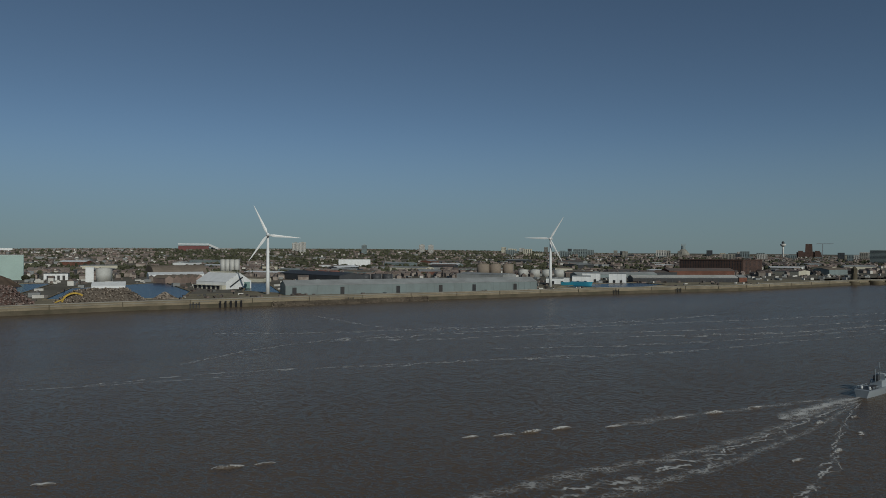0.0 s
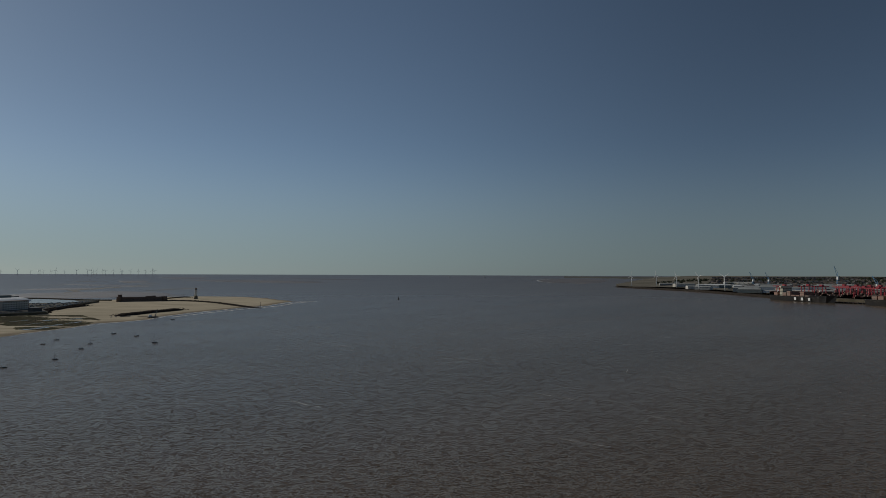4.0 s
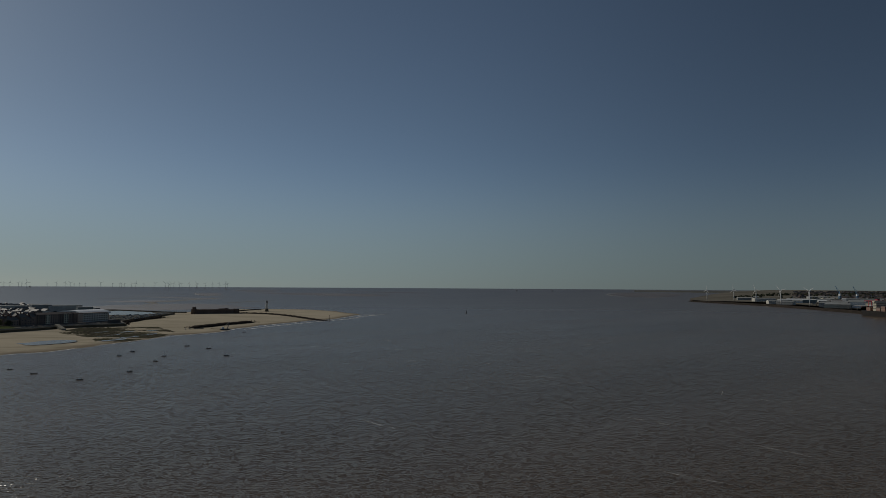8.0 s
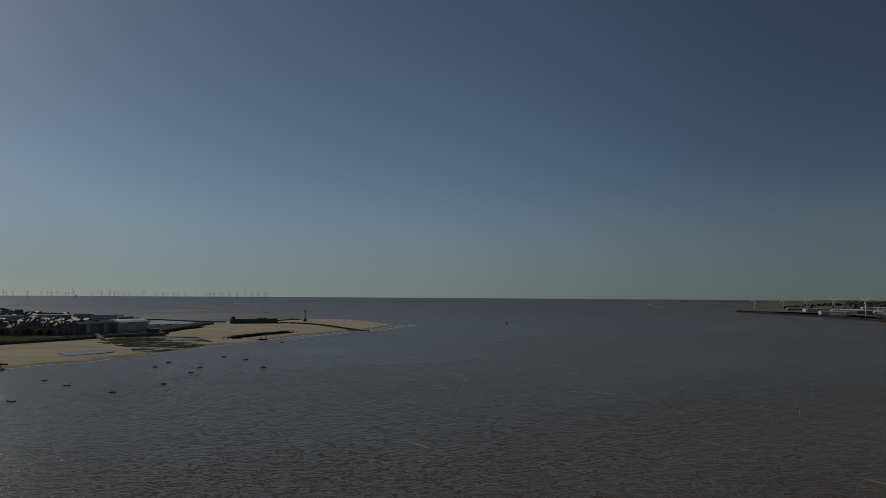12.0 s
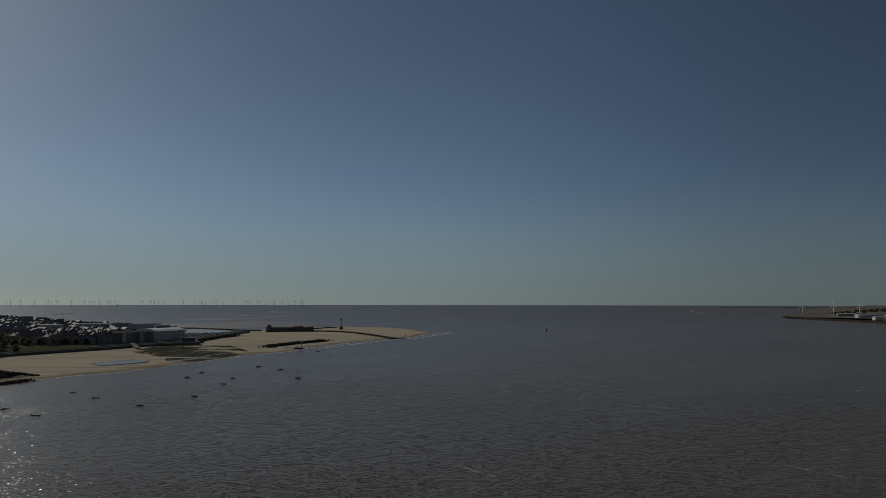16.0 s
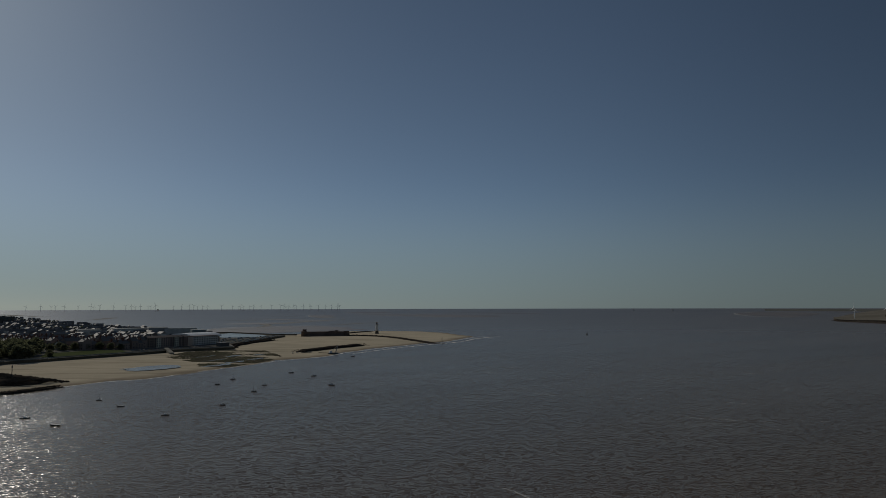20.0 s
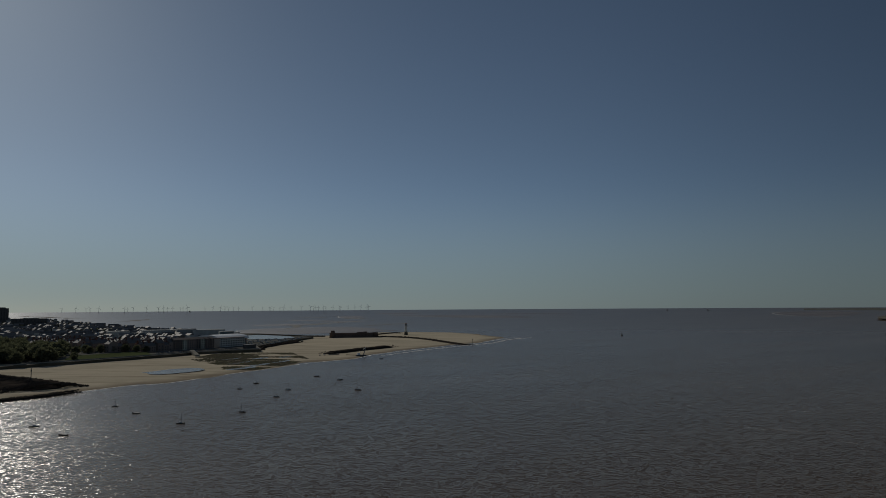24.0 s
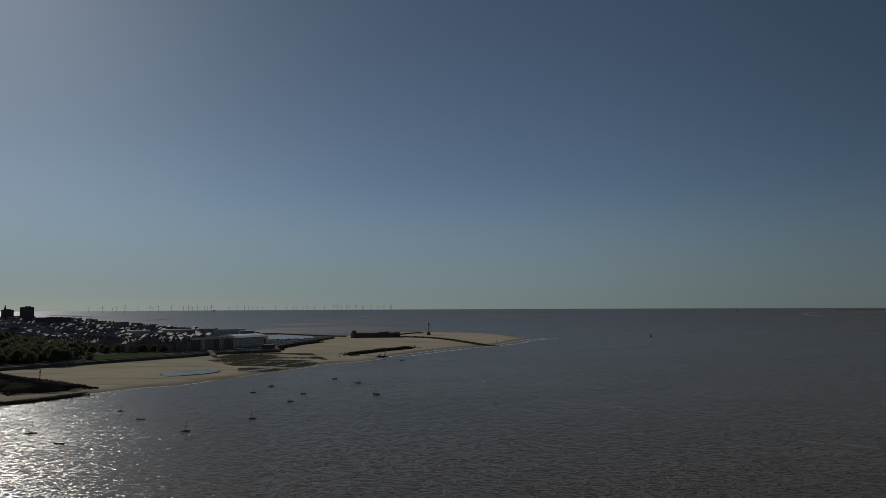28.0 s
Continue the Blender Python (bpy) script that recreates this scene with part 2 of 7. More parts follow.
def foam_surface(name, threads, width, lo, hi, cells=0.0, cover=1.0):
    """Broken white foam: a few wandering threads along a band, torn into pieces, or a lace of cells where the water is churned.
    The band's UV runs in metres along it and from -1 to 1 across."""
    m = bpy.data.materials.new(name)
    m.use_nodes = True
    nt = m.node_tree
    b = nt.nodes["Principled BSDF"]
    b.inputs["Base Color"].default_value = (0.72, 0.7, 0.65, 1)
    b.inputs["Roughness"].default_value = 0.7
    pos = nt.nodes.new("ShaderNodeNewGeometry").outputs["Position"]
    sep = nt.nodes.new("ShaderNodeSeparateXYZ")
    nt.links.new(nt.nodes.new("ShaderNodeTexCoord").outputs["UV"], sep.inputs[0])

    def calc(op, a, b=None, c=None):
        q = nt.nodes.new("ShaderNodeMath")
        q.operation = op
        for k, v in enumerate((a, b, c)):
            if isinstance(v, (int, float)):
                q.inputs[k].default_value = v
            elif v is not None:
                nt.links.new(v, q.inputs[k])
        return q.outputs[0]

    def along_tex(scale_u, scale_v, shift, detail):
        v = nt.nodes.new("ShaderNodeCombineXYZ")
        nt.links.new(calc("MULTIPLY", sep.outputs[0], scale_u), v.inputs[0])
        nt.links.new(calc("MULTIPLY", sep.outputs[1], scale_v), v.inputs[1])
        v.inputs[2].default_value = shift
        return noise_tex(nt, v.outputs[0], 1.0, detail, 0.6)

    edge = calc("SUBTRACT", 1.0, calc("POWER", calc("ABSOLUTE", sep.outputs[1]), 2.0))
    torn = ramp(nt, along_tex(0.16, 0.6, 40.0, 5), lo, hi)
    mask = None
    for k in range(threads):
        wander = calc("MULTIPLY_ADD", along_tex(0.055, 0.25, k * 7.3, 4), 3.2, -1.6)
        gap = calc("ABSOLUTE", calc("SUBTRACT", sep.outputs[1], wander))
        near_line = calc("SUBTRACT", 1.0, ramp(nt, gap, width * 0.25, width))
        near_line = calc("MULTIPLY", near_line, ramp(nt, along_tex(0.09, 0.2, 80 + k * 5.1, 4), lo, hi))
        mask = near_line if mask is None else calc("MAXIMUM", mask, near_line)
    if cells:
        wob = nt.nodes.new("ShaderNodeVectorMath")
        wob.operation = "MULTIPLY_ADD"
        n = nt.nodes.new("ShaderNodeTexNoise")
        n.inputs["Scale"].default_value = 0.9 / cells
        n.inputs["Detail"].default_value = 4
        nt.links.new(pos, n.inputs["Vector"])
        nt.links.new(n.outputs["Color"], wob.inputs[0])
        wob.inputs[1].default_value = (cells * 1.6, cells * 1.6, 0)
        nt.links.new(pos, wob.inputs[2])
        vor = nt.nodes.new("ShaderNodeTexVoronoi")
        vor.feature = "DISTANCE_TO_EDGE"
        vor.inputs["Scale"].default_value = 1.0 / cells
        nt.links.new(wob.outputs[0], vor.inputs["Vector"])
        lace = calc("SUBTRACT", 1.0, ramp(nt, vor.outputs["Distance"], 0.03, 0.22))
        lace = calc("MULTIPLY", lace, torn)
        mask = lace if mask is None else calc("MAXIMUM", mask, lace)
    nt.links.new(calc("MULTIPLY", mask, calc("MULTIPLY", edge, cover)), b.inputs["Alpha"])
    return m


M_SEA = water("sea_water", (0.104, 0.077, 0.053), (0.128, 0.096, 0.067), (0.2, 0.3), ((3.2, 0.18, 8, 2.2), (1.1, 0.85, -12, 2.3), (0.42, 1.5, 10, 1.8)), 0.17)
M_DOCK = water("dock_water", (0.012, 0.03, 0.06), (0.015, 0.035, 0.065), (0.2, 0.32), ((1.2, 0.3, 0, 1.5), (0.4, 0.3, 30, 1.5)), 0.3, 0.3)
M_POOL = water("pool_water", (0.17, 0.15, 0.12), (0.22, 0.19, 0.15), (0.16, 0.25), ((2.0, 0.12, 0, 1.5), (0.7, 0.12, 30, 1.5)), 0.3, 0.3)
M_FOAM = foam_surface("foam", 3, 0.09, 0.44, 0.6, 0.0, 0.8)
M_SURF = foam_surface("surf_foam", 2, 0.3, 0.36, 0.56)
M_LACE = foam_surface("churned_foam", 3, 0.07, 0.41, 0.62, 1.6, 0.56)
M_CAP = foam_surface("breaking_foam", 1, 0.4, 0.34, 0.56, 0.8, 0.85)
M_SAND = surface("beach_sand", (0.56, 0.485, 0.36), (0.47, 0.41, 0.305), 0.012, 0.9, bump=0.25, fine=30, dirt=0.2, space="Position")
M_WEED = surface("weedy_rock", (0.115, 0.115, 0.06), (0.17, 0.145, 0.1), 0.08, 0.85, bump=0.8, fine=8, vary=0.35, island=True, space="Position")
M_ROCK = surface("dark_rock", (0.07, 0.058, 0.048), (0.04, 0.034, 0.03), 0.1, 0.85, bump=0.6, fine=8, vary=0.3, island=True, space="Position")
M_RIPRAP = surface("pale_riprap", (0.19, 0.155, 0.115), (0.11, 0.09, 0.068), 0.08, 0.9, bump=0.5, fine=8, vary=0.4, island=True, space="Position")
M_QUAY = surface("quay_stone", (0.31, 0.26, 0.18), (0.21, 0.175, 0.12), 0.05, 0.9, bump=0.3, fine=10, dirt=0.45, space="Position")
M_TIDE = surface("tide_stained_stone", (0.14, 0.115, 0.08), (0.085, 0.075, 0.05), 0.06, 0.75, bump=0.3, fine=10, dirt=0.4, space="Position")
M_CITY = surface("city_ground", (0.22, 0.2, 0.168), (0.15, 0.14, 0.112), 0.006, 0.95, fine=10, dirt=0.5, space="Position")
M_TOWN = surface("town_ground", (0.2, 0.19, 0.175), (0.13, 0.13, 0.11), 0.02, 0.95, fine=8, dirt=0.4, space="Position")
M_LAWN = surface("mown_grass", (0.085, 0.1, 0.048), (0.07, 0.084, 0.038), 0.03, 0.95, fine=15, dirt=0.25, space="Position")
M_ASPHALT = surface("asphalt", (0.06, 0.06, 0.06), (0.045, 0.045, 0.045), 0.05, 0.9, fine=10, dirt=0.3, space="Position")
M_LEAF = surface("tree_leaves", (0.12, 0.12, 0.078), (0.1, 0.105, 0.064), 0.4, 0.8, bump=0.6, fine=5, vary=0.35, island=True)
# leaves let part of the light through
leaf_nt = M_LEAF.node_tree
leaf_glow = leaf_nt.nodes.new("ShaderNodeBsdfTranslucent")
leaf_glow.inputs["Color"].default_value = (0.2, 0.21, 0.115, 1)
leaf_mix = leaf_nt.nodes.new("ShaderNodeMixShader")
leaf_mix.inputs[0].default_value = 0.28
leaf_nt.links.new(leaf_nt.nodes["Principled BSDF"].outputs[0], leaf_mix.inputs[1])
leaf_nt.links.new(leaf_glow.outputs[0], leaf_mix.inputs[2])
leaf_nt.links.new(leaf_mix.outputs[0], leaf_nt.nodes["Material Output"].inputs["Surface"])
M_BARK = surface("bark", (0.09, 0.07, 0.05), None, 0.6, 0.9)
M_WHITE = surface("white_paint", (0.78, 0.78, 0.76), (0.7, 0.7, 0.67), 0.15, 0.45, dirt=0.08)
M_BRICK = surface("red_brick", (0.25, 0.11, 0.075), (0.18, 0.085, 0.06), 0.2, 0.9, vary=0.25, island=True)
M_BRICK1 = surface("dock_brick", (0.2, 0.1, 0.072), (0.14, 0.075, 0.056), 0.06, 0.9, fine=8, dirt=0.35)
M_HOUSE = surface("house_wall", (0.2, 0.16, 0.135), (0.3, 0.265, 0.23), 0.08, 0.9, vary=0.45, island=True, space="Position")
M_PALE = surface("pale_render", (0.62, 0.6, 0.55), (0.5, 0.48, 0.43), 0.1, 0.85, vary=0.2, island=True)
M_SLATE = surface("slate_roof", (0.165, 0.145, 0.13), (0.21, 0.155, 0.13), 0.05, 0.7, vary=0.35, island=True, space="Position")
M_TOWNBRICK = surface("town_brick", (0.3, 0.225, 0.185), (0.24, 0.185, 0.155), 0.1, 0.9, vary=0.3)
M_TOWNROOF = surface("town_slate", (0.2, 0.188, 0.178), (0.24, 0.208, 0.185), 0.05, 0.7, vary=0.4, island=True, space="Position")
M_TILE = surface("clay_tile_roof", (0.14, 0.08, 0.06), (0.1, 0.065, 0.05), 0.2, 0.8, vary=0.3)
M_CONCRETE = surface("weathered_concrete", (0.34, 0.32, 0.27), (0.24, 0.225, 0.19), 0.06, 0.9, bump=0.15, fine=10, dirt=0.3)
M_GREY = surface("grey_cladding", (0.2, 0.24, 0.235), (0.17, 0.2, 0.195), 0.05, 0.55, fine=10, dirt=0.15, vary=0.08)
M_GREYROOF = surface("fibre_roof", (0.33, 0.34, 0.33), (0.25, 0.255, 0.245), 0.05, 0.7, fine=10, dirt=0.25, vary=0.15)
M_GREEN = surface("pale_green_cladding", (0.25, 0.36, 0.32), (0.2, 0.3, 0.265), 0.05, 0.55, fine=10, dirt=0.2)
M_MINT = surface("mint_cladding", (0.36, 0.47, 0.42), (0.33, 0.43, 0.385), 0.05, 0.55, dirt=0.1)
M_BLUE = surface("blue_cladding", (0.06, 0.19, 0.27), (0.05, 0.16, 0.23), 0.05, 0.5, dirt=0.15)
M_CREAM = surface("cream_cladding", (0.6, 0.56, 0.44), (0.5, 0.47, 0.37), 0.06, 0.7, dirt=0.2)
M_BROWNROOF = surface("brown_sheet_roof", (0.23, 0.19, 0.15), (0.18, 0.15, 0.12), 0.05, 0.8, dirt=0.3)
M_DARK = surface("dark_cladding", (0.06, 0.062, 0.065), (0.045, 0.047, 0.05), 0.05, 0.6, dirt=0.2)
M_BLACK = surface("black_hull_paint", (0.018, 0.018, 0.02), (0.03, 0.026, 0.024), 0.05, 0.5, dirt=0.2)
M_RED = surface("crane_red_paint", (0.4, 0.032, 0.05), (0.32, 0.03, 0.042), 0.1, 0.5, dirt=0.1)
M_BUOYRED = surface("buoy_red_paint", (0.6, 0.03, 0.04), None, 0.3, 0.5)
M_BLUEPAINT = surface("crane_blue_paint", (0.1, 0.24, 0.4), (0.08, 0.2, 0.33), 0.1, 0.5)
M_STEEL = surface("galvanised_steel", (0.3, 0.3, 0.3), (0.22, 0.22, 0.22), 0.2, 0.5, metal=0.4)
M_SCRAP = surface("rusty_scrap", (0.13, 0.068, 0.052), (0.24, 0.2, 0.18), 0.5, 0.8, bump=0.9, fine=10, dirt=0.6, vary=0.85, island=True)
M_COAL = surface("dark_heap", (0.045, 0.038, 0.034), (0.07, 0.055, 0.045), 0.06, 0.95, bump=0.5, fine=8)
M_SOIL = surface("brown_heap", (0.13, 0.095, 0.07), (0.09, 0.07, 0.055), 0.06, 0.95, bump=0.5, fine=8)
M_TANK = surface("tank_steel", (0.5, 0.49, 0.45), (0.4, 0.39, 0.35), 0.06, 0.6, dirt=0.15)
M_TANKRED = surface("oxide_red_tank", (0.25, 0.12, 0.09), (0.19, 0.095, 0.075), 0.08, 0.7)
M_SILO = surface("silo_concrete", (0.5, 0.47, 0.4), (0.42, 0.39, 0.33), 0.04, 0.85, fine=8, dirt=0.2)
M_GLASS = surface("window_glass", (0.03, 0.035, 0.04), (0.05, 0.055, 0.06), 0.2, 0.12)
M_GRANITE = surface("fort_sandstone", (0.175, 0.13, 0.108), (0.13, 0.1, 0.085), 0.06, 0.9, bump=0.4, fine=10, dirt=0.4)
M_WOOD = surface("weathered_timber", (0.1, 0.08, 0.06), (0.06, 0.05, 0.04), 0.3, 0.9)
M_SHIPGREY = surface("ship_grey_paint", (0.3, 0.33, 0.35), (0.26, 0.285, 0.3), 0.1, 0.5, dirt=0.1)
M_TEAL = surface("blue_barge_paint", (0.06, 0.33, 0.45), (0.05, 0.27, 0.38), 0.1, 0.5, dirt=0.15)
M_YELLOW = surface("yellow_paint", (0.55, 0.36, 0.04), None, 0.2, 0.5, dirt=0.2)
M_STADRED = surface("stadium_red", (0.17, 0.045, 0.04), (0.13, 0.04, 0.035), 0.03, 0.6)
M_CLUTTER = surface("yard_goods", (0.16, 0.12, 0.1), (0.115, 0.115, 0.11), 0.05, 0.7, vary=0.5, island=True)
M_BANK_GLITTER = surface("drying_sandbank_and_glitter", (0.36, 0.34, 0.305), (0.3, 0.285, 0.255), 0.02, 0.8, fine=12, space="Position")
M_FLAT = surface("wet_sand_flat", (0.175, 0.145, 0.122), (0.125, 0.105, 0.09), 0.004, 0.5, fine=6, dirt=0.3, space="Position")
M_DUNE = surface("dune_grass", (0.15, 0.147, 0.13), (0.11, 0.11, 0.095), 0.004, 0.95, space="Position")
M_APRON = surface("quay_apron", (0.32, 0.28, 0.2), (0.21, 0.185, 0.135), 0.02, 0.95, fine=10, dirt=0.5, space="Position")
M_SCRAPGREY = surface("grey_scrap", (0.16, 0.125, 0.098), (0.29, 0.25, 0.205), 0.5, 0.8, bump=0.9, fine=10, dirt=0.6, vary=0.85, island=True)
M_BROWNSILO = surface("brown_silo", (0.29, 0.24, 0.19), (0.23, 0.19, 0.15), 0.05, 0.85, fine=8, dirt=0.3)
M_OLDBRICK = surface("dark_brick", (0.13, 0.085, 0.07), (0.095, 0.066, 0.056), 0.06, 0.9, fine=8, dirt=0.4)
M_BOX = surface("container_paint", (0.27, 0.13, 0.09), (0.2, 0.16, 0.13), 0.05, 0.6, vary=0.5, island=True)
M_CAR = surface("car_paint", (0.25, 0.25, 0.26), (0.12, 0.13, 0.15), 0.2, 0.25, vary=0.8)


def part(name, bm, material, parent=None, label=""):
    """Links a bmesh as one mesh object, under a thing or a part if one is given."""
    me = bpy.data.meshes.new(name)
    bm.to_mesh(me)
    bm.free()
    me.materials.append(material)
    ob = new(name, me)
    if parent is not None:
        ob.parent = parent
    if label:
        ob["label"] = label
    return ob


def smooth(ob):
    ob.data.polygons.foreach_set("use_smooth", [True] * len(ob.data.polygons))
    return ob


def thing(name, label, category, m=None, group="", kind=""):
    ob = new(name)
    if m is not None:
        ob.matrix_basis = m
    return tagged(ob, label, category, group, kind)


def mesh():
    return bmesh.new()


def box(bm, c, s, turn=0.0, taper=1.0):
    """A box with its base centre at c and size s; the top may be narrower."""
    ca, sa = math.cos(radians(turn)), math.sin(radians(turn))
    v = []
    for z, k in ((0, 1), (s[2], taper)):
        for x, y in ((-1, -1), (1, -1), (1, 1), (-1, 1)):
            px, py = x * s[0] / 2 * k, y * s[1] / 2 * k
            v.append(bm.verts.new((c[0] + px * ca - py * sa, c[1] + px * sa + py * ca, c[2] + z)))
    for f in ((3, 2, 1, 0), (4, 5, 6, 7), (0, 1, 5, 4), (1, 2, 6, 5), (2, 3, 7, 6), (3, 0, 4, 7)):
        bm.faces.new([v[i] for i in f])
    return bm


def beam(bm, a, b, w):
    """A square bar from a to b."""
    a, b = Vector(a), Vector(b)
    d = (b - a).normalized()
    s = d.cross(Vector((0, 0, 1)) if abs(d.z) < 0.95 else Vector((1, 0, 0))).normalized() * w / 2
    u = d.cross(s).normalized() * w / 2
    v = [bm.verts.new(p + i * s + j * u) for p in (a, b) for i, j in ((-1, -1), (1, -1), (1, 1), (-1, 1))]
    for f in ((0, 1, 2, 3), (7, 6, 5, 4), (4, 5, 1, 0), (5, 6, 2, 1), (6, 7, 3, 2), (7, 4, 0, 3)):
        bm.faces.new([v[i] for i in f])
    return bm


def turned(bm, profile, n=16, c=(0, 0)):
    """A body turned about z from (radius, height) pairs, closed at both ends."""
    rings = [[bm.verts.new((c[0] + r * math.cos(2 * math.pi * i / n), c[1] + r * math.sin(2 * math.pi * i / n), z)) for i in range(n)] for r, z in profile]
    for a, b in zip(rings, rings[1:]):
        for i in range(n):
            bm.faces.new((a[i], a[(i + 1) % n], b[(i + 1) % n], b[i]))
    bm.faces.new(rings[0][::-1])
    bm.faces.new(rings[-1])
    return bm


def gable(bm, c, s, rise, turn=0.0, over=0.4, thick=0.35):
    """A pitched roof of two slabs over a plan s, ridge along x, eaves at c.z, with gable ends below."""
    ca, sa = math.cos(radians(turn)), math.sin(radians(turn))

    def at(x, y, z):
        return bm.verts.new((c[0] + x * ca - y * sa, c[1] + x * sa + y * ca, c[2] + z))
    hx, hy = s[0] / 2 + over, s[1] / 2 + over
    a = [at(x, y, z) for x in (-hx, hx) for y, z in ((-hy, 0), (0, rise), (hy, 0), (hy, thick), (0, rise + thick), (-hy, thick))]
    n = 6
    for i in range(n):
        bm.faces.new((a[i], a[(i + 1) % n], a[n + (i + 1) % n], a[n + i]))
    bm.faces.new(a[:n][::-1])
    bm.faces.new(a[n:])
    return bm


def gable_end(bm, c, s, rise, turn=0.0):
    """The triangular prism of wall under a pitched roof."""
    ca, sa = math.cos(radians(turn)), math.sin(radians(turn))
    v = [bm.verts.new((c[0] + x * ca - y * sa, c[1] + x * sa + y * ca, c[2] + z)) for x in (-s[0] / 2, s[0] / 2) for y, z in ((-s[1] / 2, 0), (s[1] / 2, 0), (0, rise))]
    for f in ((0, 2, 1), (3, 4, 5), (0, 1, 4, 3), (1, 2, 5, 4), (2, 0, 3, 5)):
        bm.faces.new([v[i] for i in f])
    return bm


class Heap:
    """Many small bodies joined into one mesh, for what nobody could count."""

    def __init__(self):
        self.v, self.f = [], []

    def body(self, verts, faces):
        n = len(self.v)
        self.v += verts
        self.f += [tuple(n + i for i in f) for f in faces]

    def block(self, x, y, z, w, d, h, turn=0.0, taper=1.0):
        ca, sa = math.cos(turn), math.sin(turn)
        vs = []
        for zz, k in ((-3, 1), (h, taper)):
            for a, b in ((-1, -1), (1, -1), (1, 1), (-1, 1)):
                px, py = a * w / 2 * k, b * d / 2 * k
                vs.append(far(x + px * ca - py * sa, y + px * sa + py * ca, z + zz))
        self.body(vs, ((4, 5, 6, 7), (0, 1, 5, 4), (1, 2, 6, 5), (2, 3, 7, 6), (3, 0, 4, 7)))

    def roof(self, x, y, z, w, d, rise, turn=0.0):
        ca, sa = math.cos(turn), math.sin(turn)
        pts = [(-w / 2, -d / 2, 0), (w / 2, -d / 2, 0), (w / 2, d / 2, 0), (-w / 2, d / 2, 0), (-w / 2, 0, rise), (w / 2, 0, rise)]
        self.body([far(x + a * ca - b * sa, y + a * sa + b * ca, z + c) for a, b, c in pts],
                  ((0, 1, 5, 4), (2, 3, 4, 5), (0, 4, 3), (1, 2, 5), (3, 2, 1, 0)))

    def tuft(self, x, y, z, r, h, rng):
        """A small uneven crown: an eight-sided lump with a shifted top."""
        n = 6
        vs, fs = [], []
        for k, (zz, q) in enumerate(((0.0, 0.55), (0.4, 1.0), (0.8, 0.75))):
            for i in range(n):
                a = 2 * math.pi * (i + k * 0.5) / n
                rr = r * q * rng.uniform(0.7, 1.25)
                vs.append(far(x + rr * math.cos(a), y + rr * math.sin(a), z + h * zz * rng.uniform(0.85, 1.15)))
        vs.append(far(x + rng.uniform(-0.3, 0.3) * r, y + rng.uniform(-0.3, 0.3) * r, z + h))
        for k in range(2):
            for i in range(n):
                fs.append((k * n + i, k * n + (i + 1) % n, (k + 1) * n + (i + 1) % n, (k + 1) * n + i))
        for i in range(n):
            fs.append((2 * n + i, 2 * n + (i + 1) % n, 3 * n))
        self.body(vs, fs)

    def stone(self, x, y, z, r, rng, flat=1.0):
        vs = [Vector((x + r * a * rng.uniform(0.6, 1.2), y + r * b * rng.uniform(0.6, 1.2), z + r * flat * c * rng.uniform(0.5, 1.0)))
              for a, b, c in ((1, 0, 0), (0, 1, 0), (-1, 0, 0), (0, -1, 0), (0.2, 0.1, 1), (0, 0, -1))]
        self.body(vs, ((0, 1, 4), (1, 2, 4), (2, 3, 4), (3, 0, 4), (1, 0, 5), (2, 1, 5), (3, 2, 5), (0, 3, 5)))

    def link(self, name, material, label, category, kind="stuff", parent=None):
        me = bpy.data.meshes.new(name)
        me.from_pydata(self.v, [], self.f)
        me.materials.append(material)
        ob = new(name, me)
        if parent is not None:
            ob.parent = parent
            ob["kind"] = "stuff"
            return ob
        return tagged(ob, label, category, "", kind)


def inside(x, y, poly):
    hit = False
    for (x1, y1), (x2, y2) in zip(poly, poly[1:] + poly[:1]):
        if (y1 > y) != (y2 > y) and x < (x2 - x1) * (y - y1) / (y2 - y1) + x1:
            hit = not hit
    return hit


def along(line, step):
    """Points every step metres along a polyline, with the heading (degrees) of the line there."""
    out, carry = [], 0.0
    for (x1, y1), (x2, y2) in zip(line, line[1:]):
        n = math.hypot(x2 - x1, y2 - y1)
        s = carry
        while s < n:
            out.append((x1 + (x2 - x1) * s / n, y1 + (y2 - y1) * s / n, math.degrees(math.atan2(y2 - y1, x2 - x1))))
            s += step
        carry = s - n
    return out


def strip(bm, line, width, z, thick=0.0, side=0.5):
    """A band of even width along a polyline; side 0.5 centres it, 0 puts it all on the line's right."""
    pts = [Vector((*p, 0)) for p in line]
    rows = []
    for i, p in enumerate(pts):
        a = pts[max(i - 1, 0)]
        b = pts[min(i + 1, len(pts) - 1)]
        d = (b - a).normalized()
        nrm = Vector((-d.y, d.x, 0))
        rows.append((p + nrm * width * side, p - nrm * width * (1 - side)))
    if not thick:
        vs = [[bm.verts.new((q.x, q.y, z)) for q in r] for r in rows]
        for a, b in zip(vs, vs[1:]):
            bm.faces.new((a[0], a[1], b[1], b[0]))
        return bm
    vs = [[bm.verts.new((q.x, q.y, zz)) for q, zz in ((r[0], z), (r[1], z), (r[1], z + thick), (r[0], z + thick))] for r in rows]
    for a, b in zip(vs, vs[1:]):
        for i in range(4):
            bm.faces.new((a[i], a[(i + 1) % 4], b[(i + 1) % 4], b[i]))
    bm.faces.new(vs[0])
    bm.faces.new(vs[-1][::-1])
    return bm


